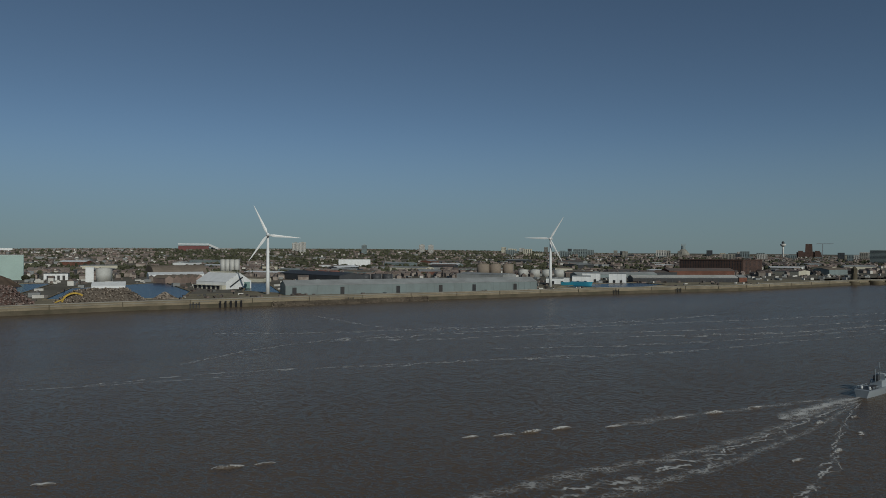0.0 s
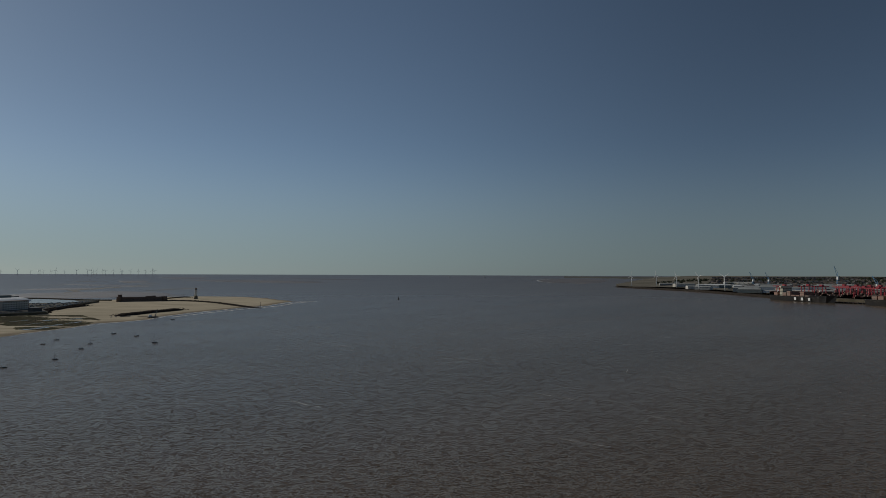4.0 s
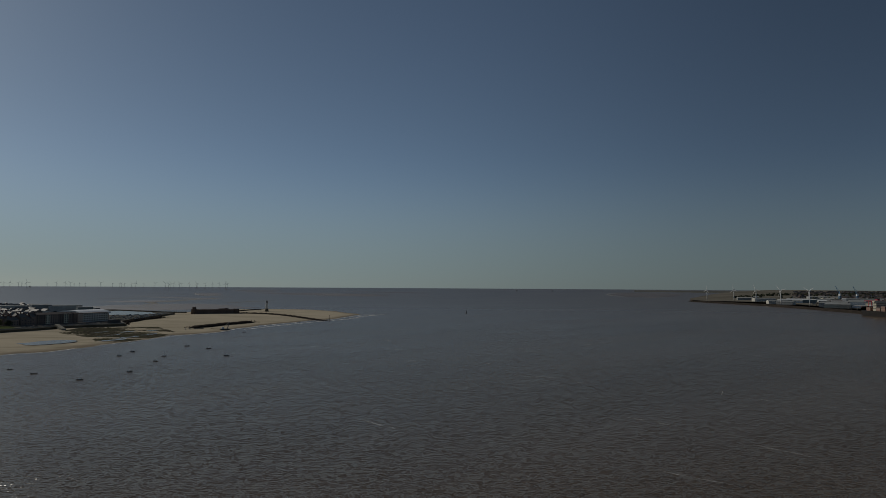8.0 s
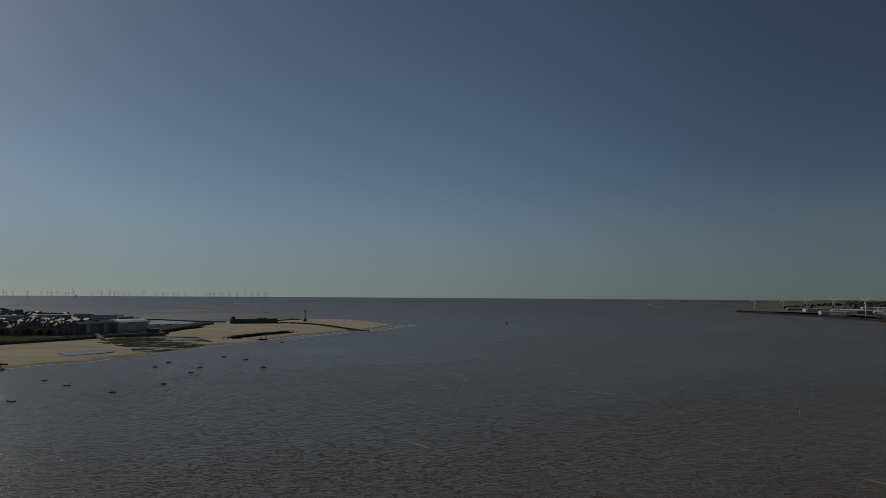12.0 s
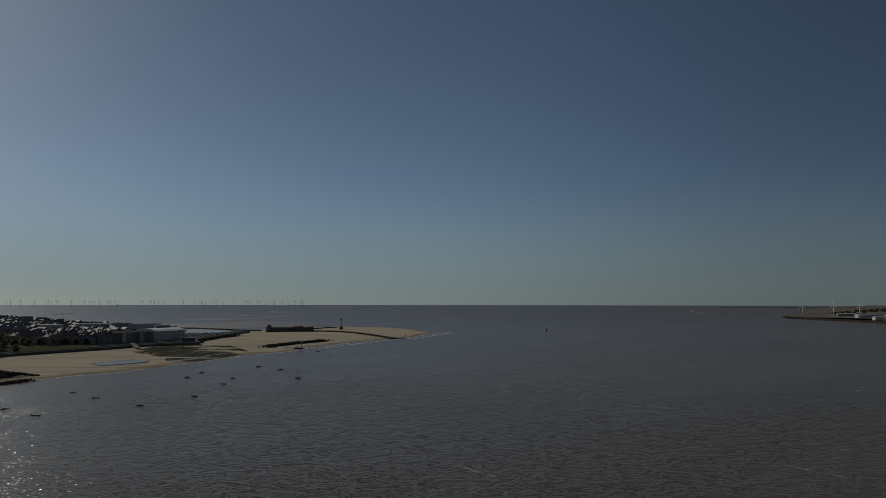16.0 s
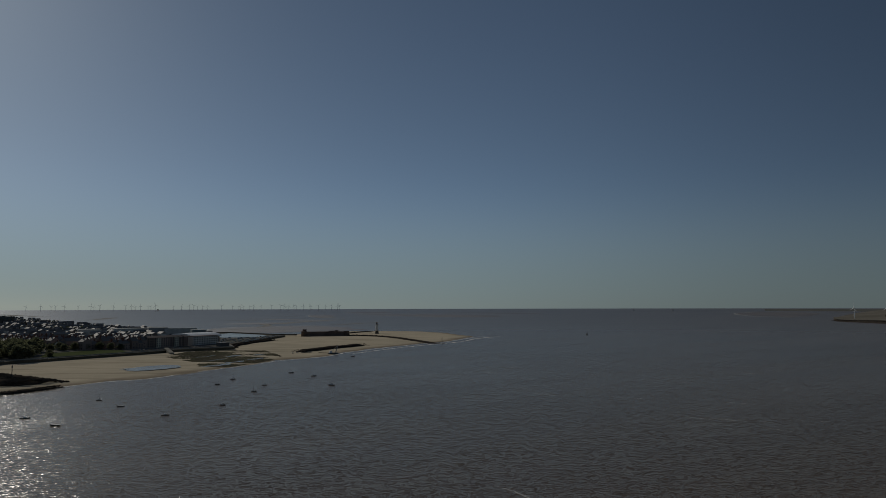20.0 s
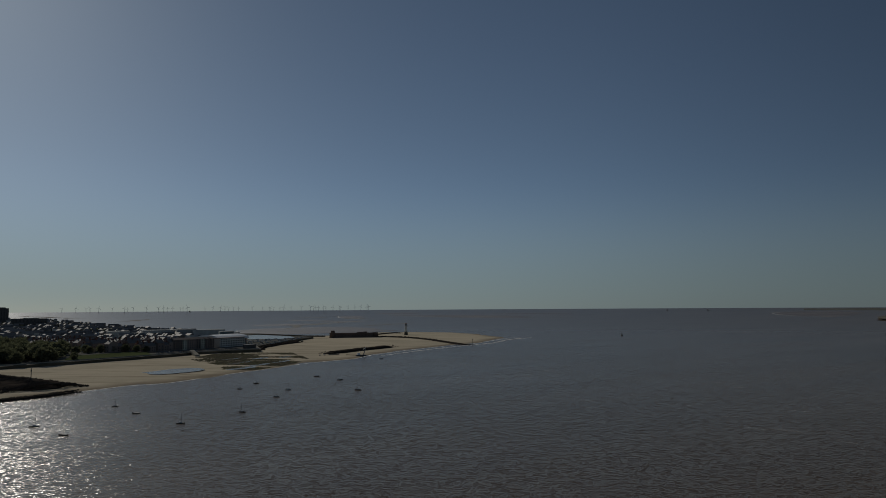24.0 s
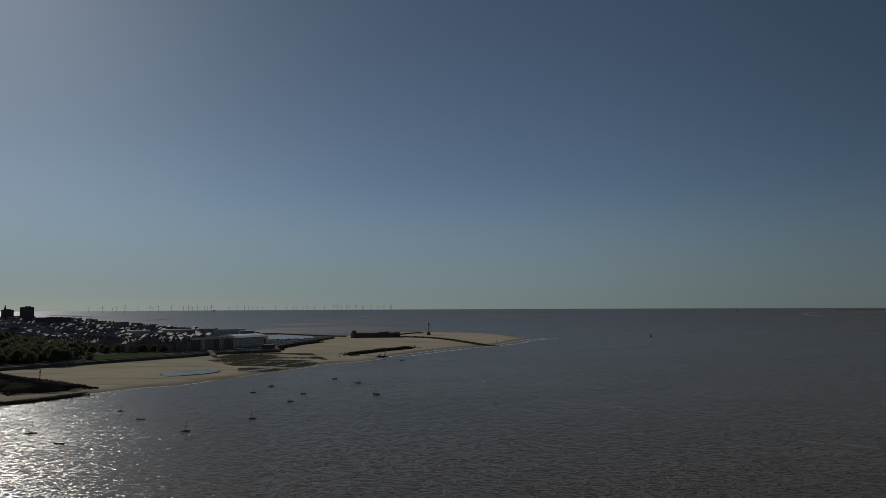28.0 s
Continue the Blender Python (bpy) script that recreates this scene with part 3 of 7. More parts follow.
def patch(bm, poly, z):
    """A flat sheet over a plan outline."""
    bm.faces.new([bm.verts.new((x, y, z)) for x, y in poly])
    bmesh.ops.triangulate(bm, faces=bm.faces[:])
    for f in bm.faces:
        f.normal_update()
        if f.normal.z < 0:
            f.normal_flip()
    return bm

# ---- the sea: one sheet to the horizon ----
rings = [0] + [60 * 1.12 ** i for i in range(1, 55) if 60 * 1.12 ** i < 28500] + [28900]
bm = mesh()
rows = []
for r in rings:
    n = 1 if r == 0 else 180
    rows.append([bm.verts.new(far(MID.x + r * math.sin(2 * math.pi * i / n), MID.y + r * math.cos(2 * math.pi * i / n), 0)) for i in range(n)])
for i in range(180):
    bm.faces.new((rows[0][0], rows[1][(i + 1) % 180], rows[1][i]))
for a, b in zip(rows[1:], rows[2:]):
    for i in range(180):
        bm.faces.new((a[i], a[(i + 1) % 180], b[(i + 1) % 180], b[i]))
for f in bm.faces:
    f.normal_update()
    if f.normal.z < 0:
        f.normal_flip()
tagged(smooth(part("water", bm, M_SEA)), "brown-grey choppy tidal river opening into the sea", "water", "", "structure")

# ---- east bank: quay line, from the city in the south to the river mouth in the north ----
SHORE = [(-900, -1700), (-640, -1484), (-541, -1418), (-434, -1316), (-290, -1184), (-178, -1116), (-27, -1019), (140, -896), (322, -755), (421, -679),
         (488, -613), (606, -503), (663, -388), (720, -308), (858, -92), (1010, 44), (1077, 95), (1155, 393), (1262, 759), (1287, 1093), (1391, 1433),
         (1582, 1930), (1708, 2563), (1790, 2720)]

HILLS = ((33, 60, 90, 110, 140, 160, 170, 180, 190, 206), (14, 28, 30, 35, 47, 54, 48, 34, 18, 12))


def city_height(x, y):
    """Height of the ground on the east bank."""
    v = Vector((x, y)) - MID
    d, az = v.length, math.degrees(math.atan2(v.x, v.y)) % 360
    k = min(max((d - 1700) / 3200, 0), 1)
    hill = float(np.interp(az, HILLS[0], HILLS[1]))
    und = noise.noise(Vector((x, y, 0)) * 0.0008) * 9 * min(k * 2, 1)
    low = min(max((az - 33.5) / 6, 0.25), 1)
    return LAND * low + hill * k * k * (3 - 2 * k) * low + und * low


bm = mesh()
rows = []
for x, y, _ in along(SHORE, 40):
    v = Vector((x, y)) - MID
    d0 = v.length
    az = math.degrees(math.atan2(v.x, v.y))
    row = []
    for d in [d0 + 6, d0 + 60, d0 + 150] + [q for q in (1300, 1500, 1750, 2000, 2300, 2600, 2900, 3200, 3600, 4000, 4500, 5000, 5600, 6500, 8000, 11000, 16000)]:
        d = max(d, d0 + 160) if d >= 1300 else d
        d = min(d, d0 + 170 + max(0, az % 360 - 33.2) ** 1.5 * 900)
        px, py = bearing(az, d)
        row.append(bm.verts.new(far(px, py, city_height(px, py))))
    rows.append(row)
for a, b in zip(rows, rows[1:]):
    for i in range(len(a) - 1):
        if (a[i].co - a[i + 1].co).length > 1e-4 or (b[i].co - b[i + 1].co).length > 1e-4:
            bm.faces.new((a[i], b[i], b[i + 1], a[i + 1]))
bmesh.ops.recalc_face_normals(bm, faces=bm.faces[:])
tagged(smooth(part("ground", bm, M_CITY)), "dusty built-up ground of the docks and the city behind", "ground", "", "structure")

# low dunes and coast north of the docks, seen along the horizon
bm = mesh()
rows = []
for i in range(60):
    az = 29.5 + i * 0.19
    row = []
    for d, z in ((5200 + 3800 * (1 - i / 59) + 300 * math.sin(i * 0.7), -1), (9800, 0.8 + 1.2 * noise.noise(Vector((i * 0.3, 0, 0)))), (14000, 1.6 + 1.6 * noise.noise(Vector((i * 0.2, 5, 0))))):
        row.append(bm.verts.new(far(*bearing(az, d), z)))
    rows.append(row)
for a, b in zip(rows, rows[1:]):
    for i in range(2):
        bm.faces.new((a[i], b[i], b[i + 1], a[i + 1]))
bmesh.ops.recalc_face_normals(bm, faces=bm.faces[:])
tagged(part("backdrop", bm, M_DUNE), "low dunes along the far coast", "coast", "", "structure")

# river wall of the docks: stained footing, pale coursed wall, coping
QUAY = SHORE[:19]
river_wall = thing("wall_river", "long weathered sandstone river wall with a tide-stained foot", "river wall", kind="structure")
part("footing", strip(mesh(), QUAY, 14, -3, 7.0, 0.18), M_TIDE, river_wall, "dark tide-stained lower wall")
part("upper_wall", strip(mesh(), QUAY, 11, -2, 10.6, 0.0), M_QUAY, river_wall, "pale coursed stone upper wall")
part("string_course", strip(mesh(), QUAY, 0.5, 6.6, 0.5, 0.9), M_CONCRETE, river_wall, "pale projecting stone course")
part("coping", strip(mesh(), QUAY, 1.6, 8.6, 0.9, 0.25), M_CONCRETE, river_wall, "low parapet of pale coping stones")
bm0 = box(mesh(), (0, 0, 0), (0.8, 0.8, 10.2)).copy()
pier_me = bpy.data.meshes.new("pier")
bm0.to_mesh(pier_me)
bm0.free()
pier_me.materials.append(M_TIDE)
for x, y, a in along(QUAY, 64):
    ob = new("pier", pier_me)
    ob.parent = river_wall
    ob.matrix_basis = pose(x, y, -1.5, 0, 0, a) @ Matrix.Translation((0, 0.2, 0))

# dusty concrete apron behind the river wall
tagged(part("pavement", strip(mesh(), QUAY[2:], 120, LAND + 0.12, 0, -0.08), M_APRON), "dusty tan concrete quay apron behind the river wall", "quay", "", "structure")
berths = random.Random(17)
for x, y, a in along(QUAY, 57)[1:]:
    if berths.random() < 0.88:
        continue
    fender = thing("fender", "timber fender of dark posts on the river wall", "fender", pose(x, y, -3, 0, 0, a), "timber fenders")
    for k in range(4):
        part("post", box(mesh(), (-4.5 + 3 * k, 3.0, 0), (0.9, 0.9, 9.5 - (k % 2))), M_BLACK, fender)
    part("waling", box(mesh(), (0, 3.1, 7), (11, 0.7, 0.6)), M_BLACK, fender)

# sloping breakwater from the container quay to the river mouth
bm = mesh()
rng = random.Random(5)
rows = []
BREAK = [(1300, 1180), (1391, 1433), (1582, 1930), (1708, 2563), (1790, 2720)]
for x, y, a in along(BREAK, 25):
    nx, ny = -math.sin(radians(a)), math.cos(radians(a))
    tip = min(1.0, 0.1 + (2760 - y) / 420)
    rows.append([bm.verts.new(far(x + nx * o + rng.uniform(-1, 1), y + ny * o, z * tip + rng.uniform(-0.4, 0.4))) for o, z in ((14, -2), (4, 3.0), (-2, 6.2), (-10, 6.4), (-22, 4))])
for a, b in zip(rows, rows[1:]):
    for i in range(4):
        bm.faces.new((a[i], b[i], b[i + 1], a[i + 1]))
bmesh.ops.recalc_face_normals(bm, faces=bm.faces[:])
tagged(part("breakwater", bm, M_ROCK), "long dark rubble breakwater at the river mouth", "breakwater", "", "structure")

# dock basins
DOCKS = [
    [(522, -712), (641, -916), (624, -1050), (612, -1105), (445, -878), (392, -760), (446, -742)],
    [(560, -690), (650, -850), (760, -1040), (800, -1010), (640, -735)],
    [(385, -900), (500, -1175), (457, -1147), (320, -869)],
    [(-17, -1090), (-68, -1207), (-156, -1267), (-191, -1197), (-127, -1098)],
    [(755, -592), (945, -803), (960, -760), (800, -560)],
    [(670, -600), (740, -690), (770, -620), (720, -560)],
    [(1013, -270), (1150, -350), (1285, -471), (1150, -455), (1010, -318)],
    [(1281, 405), (1361, 299), (1300, 110), (1214, 61), (1112, 106), (1199, 290), (1235, 400)],
]
for poly in DOCKS:
    dock = tagged(part("dock_basin", patch(mesh(), poly, LAND + 0.25), M_DOCK), "still dark blue dock basin between stone quays", "dock", "dock basins", "structure")
    part("dock_edge", strip(mesh(), poly + poly[:1], 2.2, LAND - 1, 1.9, 0.5), M_QUAY, dock, "pale stone dock edge")

# ---- west bank: beach, town ground, seawall ----
WATERLINE = [(-420, 380), (-300, 520), (-254, 600), (-237, 641), (-224, 659), (-217, 680), (-189, 697), (-177, 732), (-161, 771), (-150, 788), (-134, 826), (-124, 850), (-107, 888),
             (-74, 926), (-55, 950), (-44, 1010), (-20, 1062), (24, 1142), (64, 1212), (106, 1258), (162, 1395), (190, 1448), (178, 1510), (154, 1650),
             (104, 1755), (10, 1803), (-70, 1790), (-150, 1640), (-230, 1560), (-330, 1620), (-700, 1500), (-700, 380)]


def shore_gap(x, y):
    """Distance to the water's edge, positive on the beach."""
    best = 1e9
    for (x1, y1), (x2, y2) in zip(WATERLINE, WATERLINE[1:] + WATERLINE[:1]):
        dx, dy = x2 - x1, y2 - y1
        k = min(max(((x - x1) * dx + (y - y1) * dy) / (dx * dx + dy * dy), 0), 1)
        best = min(best, (x - x1 - k * dx) ** 2 + (y - y1 - k * dy) ** 2)
    return math.sqrt(best) * (1 if inside(x, y, WATERLINE) else -1)


def beach_height(x, y):
    g = shore_gap(x, y)
    z = 0.03 * g if g < 30 else 0.9 + (g - 30) * 0.018
    if g < 0:
        z = 0.02 * g
    return min(z, 3.2) + 0.12 * noise.noise(Vector((x, y, 0)) * 0.05) + 0.25 * noise.noise(Vector((x, y, 0)) * 0.015)


m = M_SAND
nt = m.node_tree
b = nt.nodes["Principled BSDF"]
dry = b.inputs["Base Color"].links[0].from_socket
pos = nt.nodes.new("ShaderNodeNewGeometry").outputs["Position"]
sep = nt.nodes.new("ShaderNodeSeparateXYZ")
nt.links.new(pos, sep.inputs[0])
wob = nt.nodes.new("ShaderNodeMath")
wob.operation = "MULTIPLY_ADD"
nt.links.new(noise_tex(nt, pos, 0.03, 3), wob.inputs[0])
wob.inputs[1].default_value = -0.9
nt.links.new(sep.outputs[2], wob.inputs[2])
dryness = ramp(nt, wob.outputs[0], -0.45, 0.35)
# long faint tide streaks along the beach
streak_map = nt.nodes.new("ShaderNodeMapping")
streak_map.inputs["Rotation"].default_value = (0, 0, radians(-58))
streak_map.inputs["Scale"].default_value = (0.012, 0.11, 0.1)
nt.links.new(pos, streak_map.inputs[0])
streaks = ramp(nt, noise_tex(nt, streak_map.outputs[0], 1.0, 4, 0.6), 0.48, 0.72)
half = nt.nodes.new("ShaderNodeMath")
half.operation = "MULTIPLY"
nt.links.new(streaks, half.inputs[0])
half.inputs[1].default_value = 0.6
dry = mix_color(nt, half.outputs[0], dry, (0.2, 0.165, 0.115))
nt.links.new(mix_color(nt, dryness, (0.25, 0.21, 0.155), dry), b.inputs["Base Color"])
rr = nt.nodes.new("ShaderNodeMapRange")
nt.links.new(dryness, rr.inputs[0])
rr.inputs[3].default_value, rr.inputs[4].default_value = 0.3, 0.9
nt.links.new(rr.outputs[0], b.inputs["Roughness"])

bm = mesh()
grid = {}
STEP = 10
for i in range(-50, 22):
    for j in range(46, 186):
        x, y = i * STEP, j * STEP
        g = shore_gap(x, y)
        if -28 < g and x > -470 + max(0, (900 - y) * -0.1):
            grid[i, j] = bm.verts.new((x, y, beach_height(x, y)))
for (i, j), v in grid.items():
    q = [grid.get(k) for k in ((i, j), (i + 1, j), (i + 1, j + 1), (i, j + 1))]
    if all(q):
        bm.faces.new(q)
tagged(smooth(part("beach", bm, M_SAND)), "wide pale sandy beach at low tide, wet along the edge", "beach", "", "structure")

SEAWALL = [(-640, 380), (-500, 620), (-388, 797), (-344, 860), (-280, 954), (-255, 1003), (-190, 1050)]
TOWN = SEAWALL + [(-212, 1130), (-205, 1200), (-172, 1425), (-345, 1590), (-420, 1650), (-520, 1740), (-760, 1980), (-1100, 2350), (-1600, 2800), (-2700, 3600), (-2700, 200)]


def town_height(x, y):
    """The ground rises inland from the promenade."""
    k = min(max((-x - 380 - (y - 800) * 0.12) / 900, 0), 1)
    return 6.4 + 24 * k * k * (3 - 2 * k)


bm = mesh()
grid = {}
for i in range(-68, -3):
    for j in range(5, 91):
        x, y = i * 40, j * 40
        if inside(x, y, TOWN):
            grid[i, j] = bm.verts.new(far(x, y, town_height(x, y)))
for (i, j), v in grid.items():
    q = [grid.get(k) for k in ((i, j), (i + 1, j), (i + 1, j + 1), (i, j + 1))]
    if all(q):
        bm.faces.new(q)
edge = patch(mesh(), [(-640, 380), (-500, 620), (-388, 797), (-344, 860), (-280, 954), (-255, 1003), (-190, 1050), (-212, 1130), (-205, 1200), (-172, 1425),
                      (-345, 1590), (-420, 1650), (-520, 1740), (-560, 1700), (-470, 1100), (-480, 900), (-700, 500)], 6.3)
em = bpy.data.meshes.new("promenade_edge")
edge.to_mesh(em)
edge.free()
bm.from_mesh(em)
tagged(part("ground", bm, M_TOWN), "dark town ground rising behind the promenade", "ground", "", "structure")

sea_wall = thing("wall_sea", "long dark concrete seawall above the sand", "seawall", kind="structure")
part("wall_body", strip(mesh(), SEAWALL, 5, -1, 7.2, 0.3), M_TIDE, sea_wall)
part("parapet", strip(mesh(), SEAWALL, 0.7, 6.2, 1.1, 1.0), M_CONCRETE, sea_wall, "thin pale concrete parapet")
part("promenade", strip(mesh(), [(x - 4.5, y + 3.3) for x, y in SEAWALL], 5, 6.35, 0.1, 0.5), M_CONCRETE, sea_wall, "narrow concrete promenade")
NORTHWALL = [(-190, 1050), (-212, 1130), (-205, 1200), (-172, 1425)]
part("wall_body", strip(mesh(), NORTHWALL, 4, -1, 7.0, 0.5), M_TIDE, sea_wall)


# ---- builders, one for each kind of thing ----
def wind_turbine(label, hub, blade, spin, group, m, face=0.0):
    """Tapered tower, nacelle, hub and three blades; the rotor faces -y before the pose m, turned by face."""
    t = thing("wind_turbine", label, "wind turbine", m, group)
    smooth(part("tower", turned(mesh(), [(hub * 0.034, 0), (hub * 0.03, hub * 0.3), (hub * 0.019, hub * 0.985)], 14), M_WHITE, t))
    turn = Matrix.Rotation(radians(face), 4, "Z")
    bm = box(mesh(), (0, hub * 0.03, hub * 0.975), (hub * 0.05, hub * 0.16, hub * 0.055))
    bmesh.ops.bevel(bm, geom=bm.edges[:], offset=hub * 0.008, segments=2, affect="EDGES")
    part("nacelle", bm, M_WHITE, t).matrix_basis = turn
    bm = turned(mesh(), [(hub * 0.026, 0), (hub * 0.026, hub * 0.03), (hub * 0.015, hub * 0.05), (hub * 0.004, hub * 0.058)], 10)
    rotor = part("hub", bm, M_WHITE, t)
    rotor.matrix_basis = turn @ Matrix.Translation((0, -hub * 0.05, hub)) @ Matrix.Rotation(radians(90), 4, "X")
    for k in range(3):
        bm = mesh()
        rows = []
        for s, c, th in ((0.0, 0.035, 0.035), (0.06, 0.04, 0.034), (0.18, 0.085, 0.022), (0.5, 0.055, 0.012), (0.85, 0.03, 0.007), (1.0, 0.008, 0.003)):
            rows.append([bm.verts.new((x * blade * c, y * blade * th, s * blade)) for x, y in ((-0.4, 0), (0, -0.5), (0.6, 0), (0, 0.5))])
        for a, b in zip(rows, rows[1:]):
            for i in range(4):
                bm.faces.new((a[i], a[(i + 1) % 4], b[(i + 1) % 4], b[i]))
        bm.faces.new(rows[0][::-1])
        bm.faces.new(rows[-1])
        vane = part("blade", bm, M_WHITE, rotor)
        vane.matrix_parent_inverse = rotor.matrix_basis.inverted()
        vane.matrix_basis = turn @ Matrix.Translation((0, -hub * 0.075, hub)) @ Matrix.Rotation(radians(spin + 120 * k), 4, "Y")
    return t


def shed(name, label, w, d, h, rise, m, wall, roof, doors=(), group="", bays=0, category="warehouse"):
    """A gabled industrial shed: walls, roof slabs with ridge along x, optional wall ribs and dark doors on the -y side."""
    t = thing(name, label, category, m, group)
    bm = box(mesh(), (0, 0, -1), (w, d, h + 1))
    if rise:
        gable_end(bm, (0, 0, h), (w, d), rise)
    part("wall", bm, wall, t)
    if rise:
        part("roof", gable(mesh(), (0, 0, h), (w, d), rise), roof, t)
    else:
        bm = box(mesh(), (0, 0, h), (w + 0.6, d + 0.6, 0.5))
        part("roof", bm, roof, t)
    if bays:
        for i in range(bays + 1):
            part("rib", box(mesh(), (-w / 2 + w * i / bays, -d / 2 - 0.1, 0), (0.5, 0.4, h)), wall, t)
    for x, dw, dh in doors:
        part("door", box(mesh(), (x, -d / 2 - 0.15, 0), (dw, 0.5, dh)), M_BLACK, t, "tall dark loading door")
    return t


def tower_block(label, w, d, h, m, wall=None, cols=4, floors=10, crown=True):
    """Slab of flats: wall, projecting window bands on all sides, roof plant room."""
    t = thing("tower_block", label, "tower block", m)
    part("wall", box(mesh(), (0, 0, -8), (w, d, h + 8)), wall or M_CONCRETE, t)
    for side in range(2):
        for i in range(cols):
            x = -w / 2 + w * (i + 0.5) / cols
            bm = mesh()
            box(bm, (x, (d / 2 + 0.05) * (1 if side else -1), 2), (w / cols * 0.5, 0.5, h - 4))
            part("window_bay", bm, M_GLASS, t)
    for i in range(max(2, cols // 2)):
        y = -d / 2 + d * (i + 0.5) / max(2, cols // 2)
        for sx in (-1, 1):
            part("window_bay", box(mesh(), (sx * (w / 2 + 0.05), y, 2), (0.5, d / cols * 0.6, h - 4)), M_GLASS, t)
    for k in range(1, floors):
        part("floor_band", box(mesh(), (0, 0, h * k / floors), (w + 0.9, d + 0.9, h / floors * 0.32)), wall or M_CONCRETE, t)
    if crown:
        part("plant_room", box(mesh(), (w * 0.05, 0, h), (w * 0.45, d * 0.5, h * 0.06)), M_CONCRETE, t)
    return t


def tank(label, r, h, m, mat, group="storage tanks", name="storage_tank", dome=0.12):
    t = thing(name, label, "tank", m, group)
    smooth(part("shell", turned(mesh(), [(r, -1), (r, h)], 24), mat, t))
    smooth(part("roof", turned(mesh(), [(r * 1.02, h), (r * 0.6, h + r * dome * 0.7), (r * 0.1, h + r * dome)], 24), mat, t))
    bm = mesh()
    beam(bm, (r * 1.03, 0, 0), (r * 1.03, 0, h + 1), 0.5)
    part("ladder", bm, M_STEEL, t)
    return t


def ridge_heap(name, label, line, width, height, lumps, seed, mat):
    """A long tipped heap along a line: an uneven flat-crested bank covered with loose pieces."""
    t = thing(name, label, "heap")
    bm, hp, rng = mesh(), Heap(), random.Random(seed)
    steps = along(line, 3)
    rows, n = [], 15

    def top(i, o):
        x, y, a = steps[i]
        end = min(1.0, (min(i, len(steps) - 1 - i) * 3 + 1) / 20)
        lift = 1 + 0.3 * noise.noise(Vector((i * 0.09, o * 1.2, seed))) + 0.2 * noise.noise(Vector((i * 0.4, o * 4, seed)))
        return height * end * min(1.0, (1 - abs(o) * 2) * 2.3) ** 0.8 * lift

    for i, (x, y, a) in enumerate(steps):
        nx, ny = -math.sin(radians(a)), math.cos(radians(a))
        rows.append([bm.verts.new((x + nx * width * o, y + ny * width * o, LAND - 0.5 + top(i, o))) for o in (q / (n - 1) - 0.5 for q in range(n))])
    for a, b in zip(rows, rows[1:]):
        for q in range(n - 1):
            bm.faces.new((a[q], b[q], b[q + 1], a[q + 1]))
    bmesh.ops.recalc_face_normals(bm, faces=bm.faces[:])
    part("mound", bm, mat, t)
    for _ in range(lumps):
        i, o = rng.randrange(len(steps)), rng.uniform(-0.5, 0.5)
        x, y, a = steps[i]
        hp.stone(x - math.sin(radians(a)) * width * o + rng.uniform(-1.5, 1.5), y + math.cos(radians(a)) * width * o, LAND - 0.3 + top(i, o), rng.uniform(0.5, 1.4), rng)
    hp.link("scrap_rubble", mat, "", "", parent=t)
    return t


def heap(name, label, w, d, h, m, mat, seed, lumps=0):
    """A loose heap: an uneven ridged mound, with stray pieces on it."""
    t = thing(name, label, "heap", m)
    bm = mesh()
    n, k = 26, 9
    rows = []
    for j in range(k + 1):
        q = j / k
        row = []
        for i in range(n):
            a = 2 * math.pi * i / n
            r = (1 - q) ** 0.8 * (1 + 0.22 * noise.noise(Vector((math.cos(a) * 1.5, math.sin(a) * 1.5, seed + q))))
            z = h * q ** 1.05 * (1 + 0.25 * noise.noise(Vector((math.cos(a) * 2, math.sin(a) * 2, seed * 2 + q * 2)))) if j < k else h * 0.97
            row.append(bm.verts.new((w / 2 * r * math.cos(a), d / 2 * r * math.sin(a), z - 0.6)))
        rows.append(row)
    for a, b in zip(rows, rows[1:]):
        for i in range(n):
            bm.faces.new((a[i], a[(i + 1) % n], b[(i + 1) % n], b[i]))
    bm.faces.new(rows[-1])
    part("mound", bm, mat, t)
    if lumps:
        rng = random.Random(seed)
        hp = Heap()
        for _ in range(lumps):
            a, q = rng.uniform(0, 2 * math.pi), rng.random() ** 0.6
            hp.stone(w / 2 * q * math.cos(a), d / 2 * q * math.sin(a), h * (1 - q) ** 1.1 * 0.95, rng.uniform(0.5, 1.3), rng)
        hp.link("scrap_rubble", mat, "", "", parent=t)
    return t


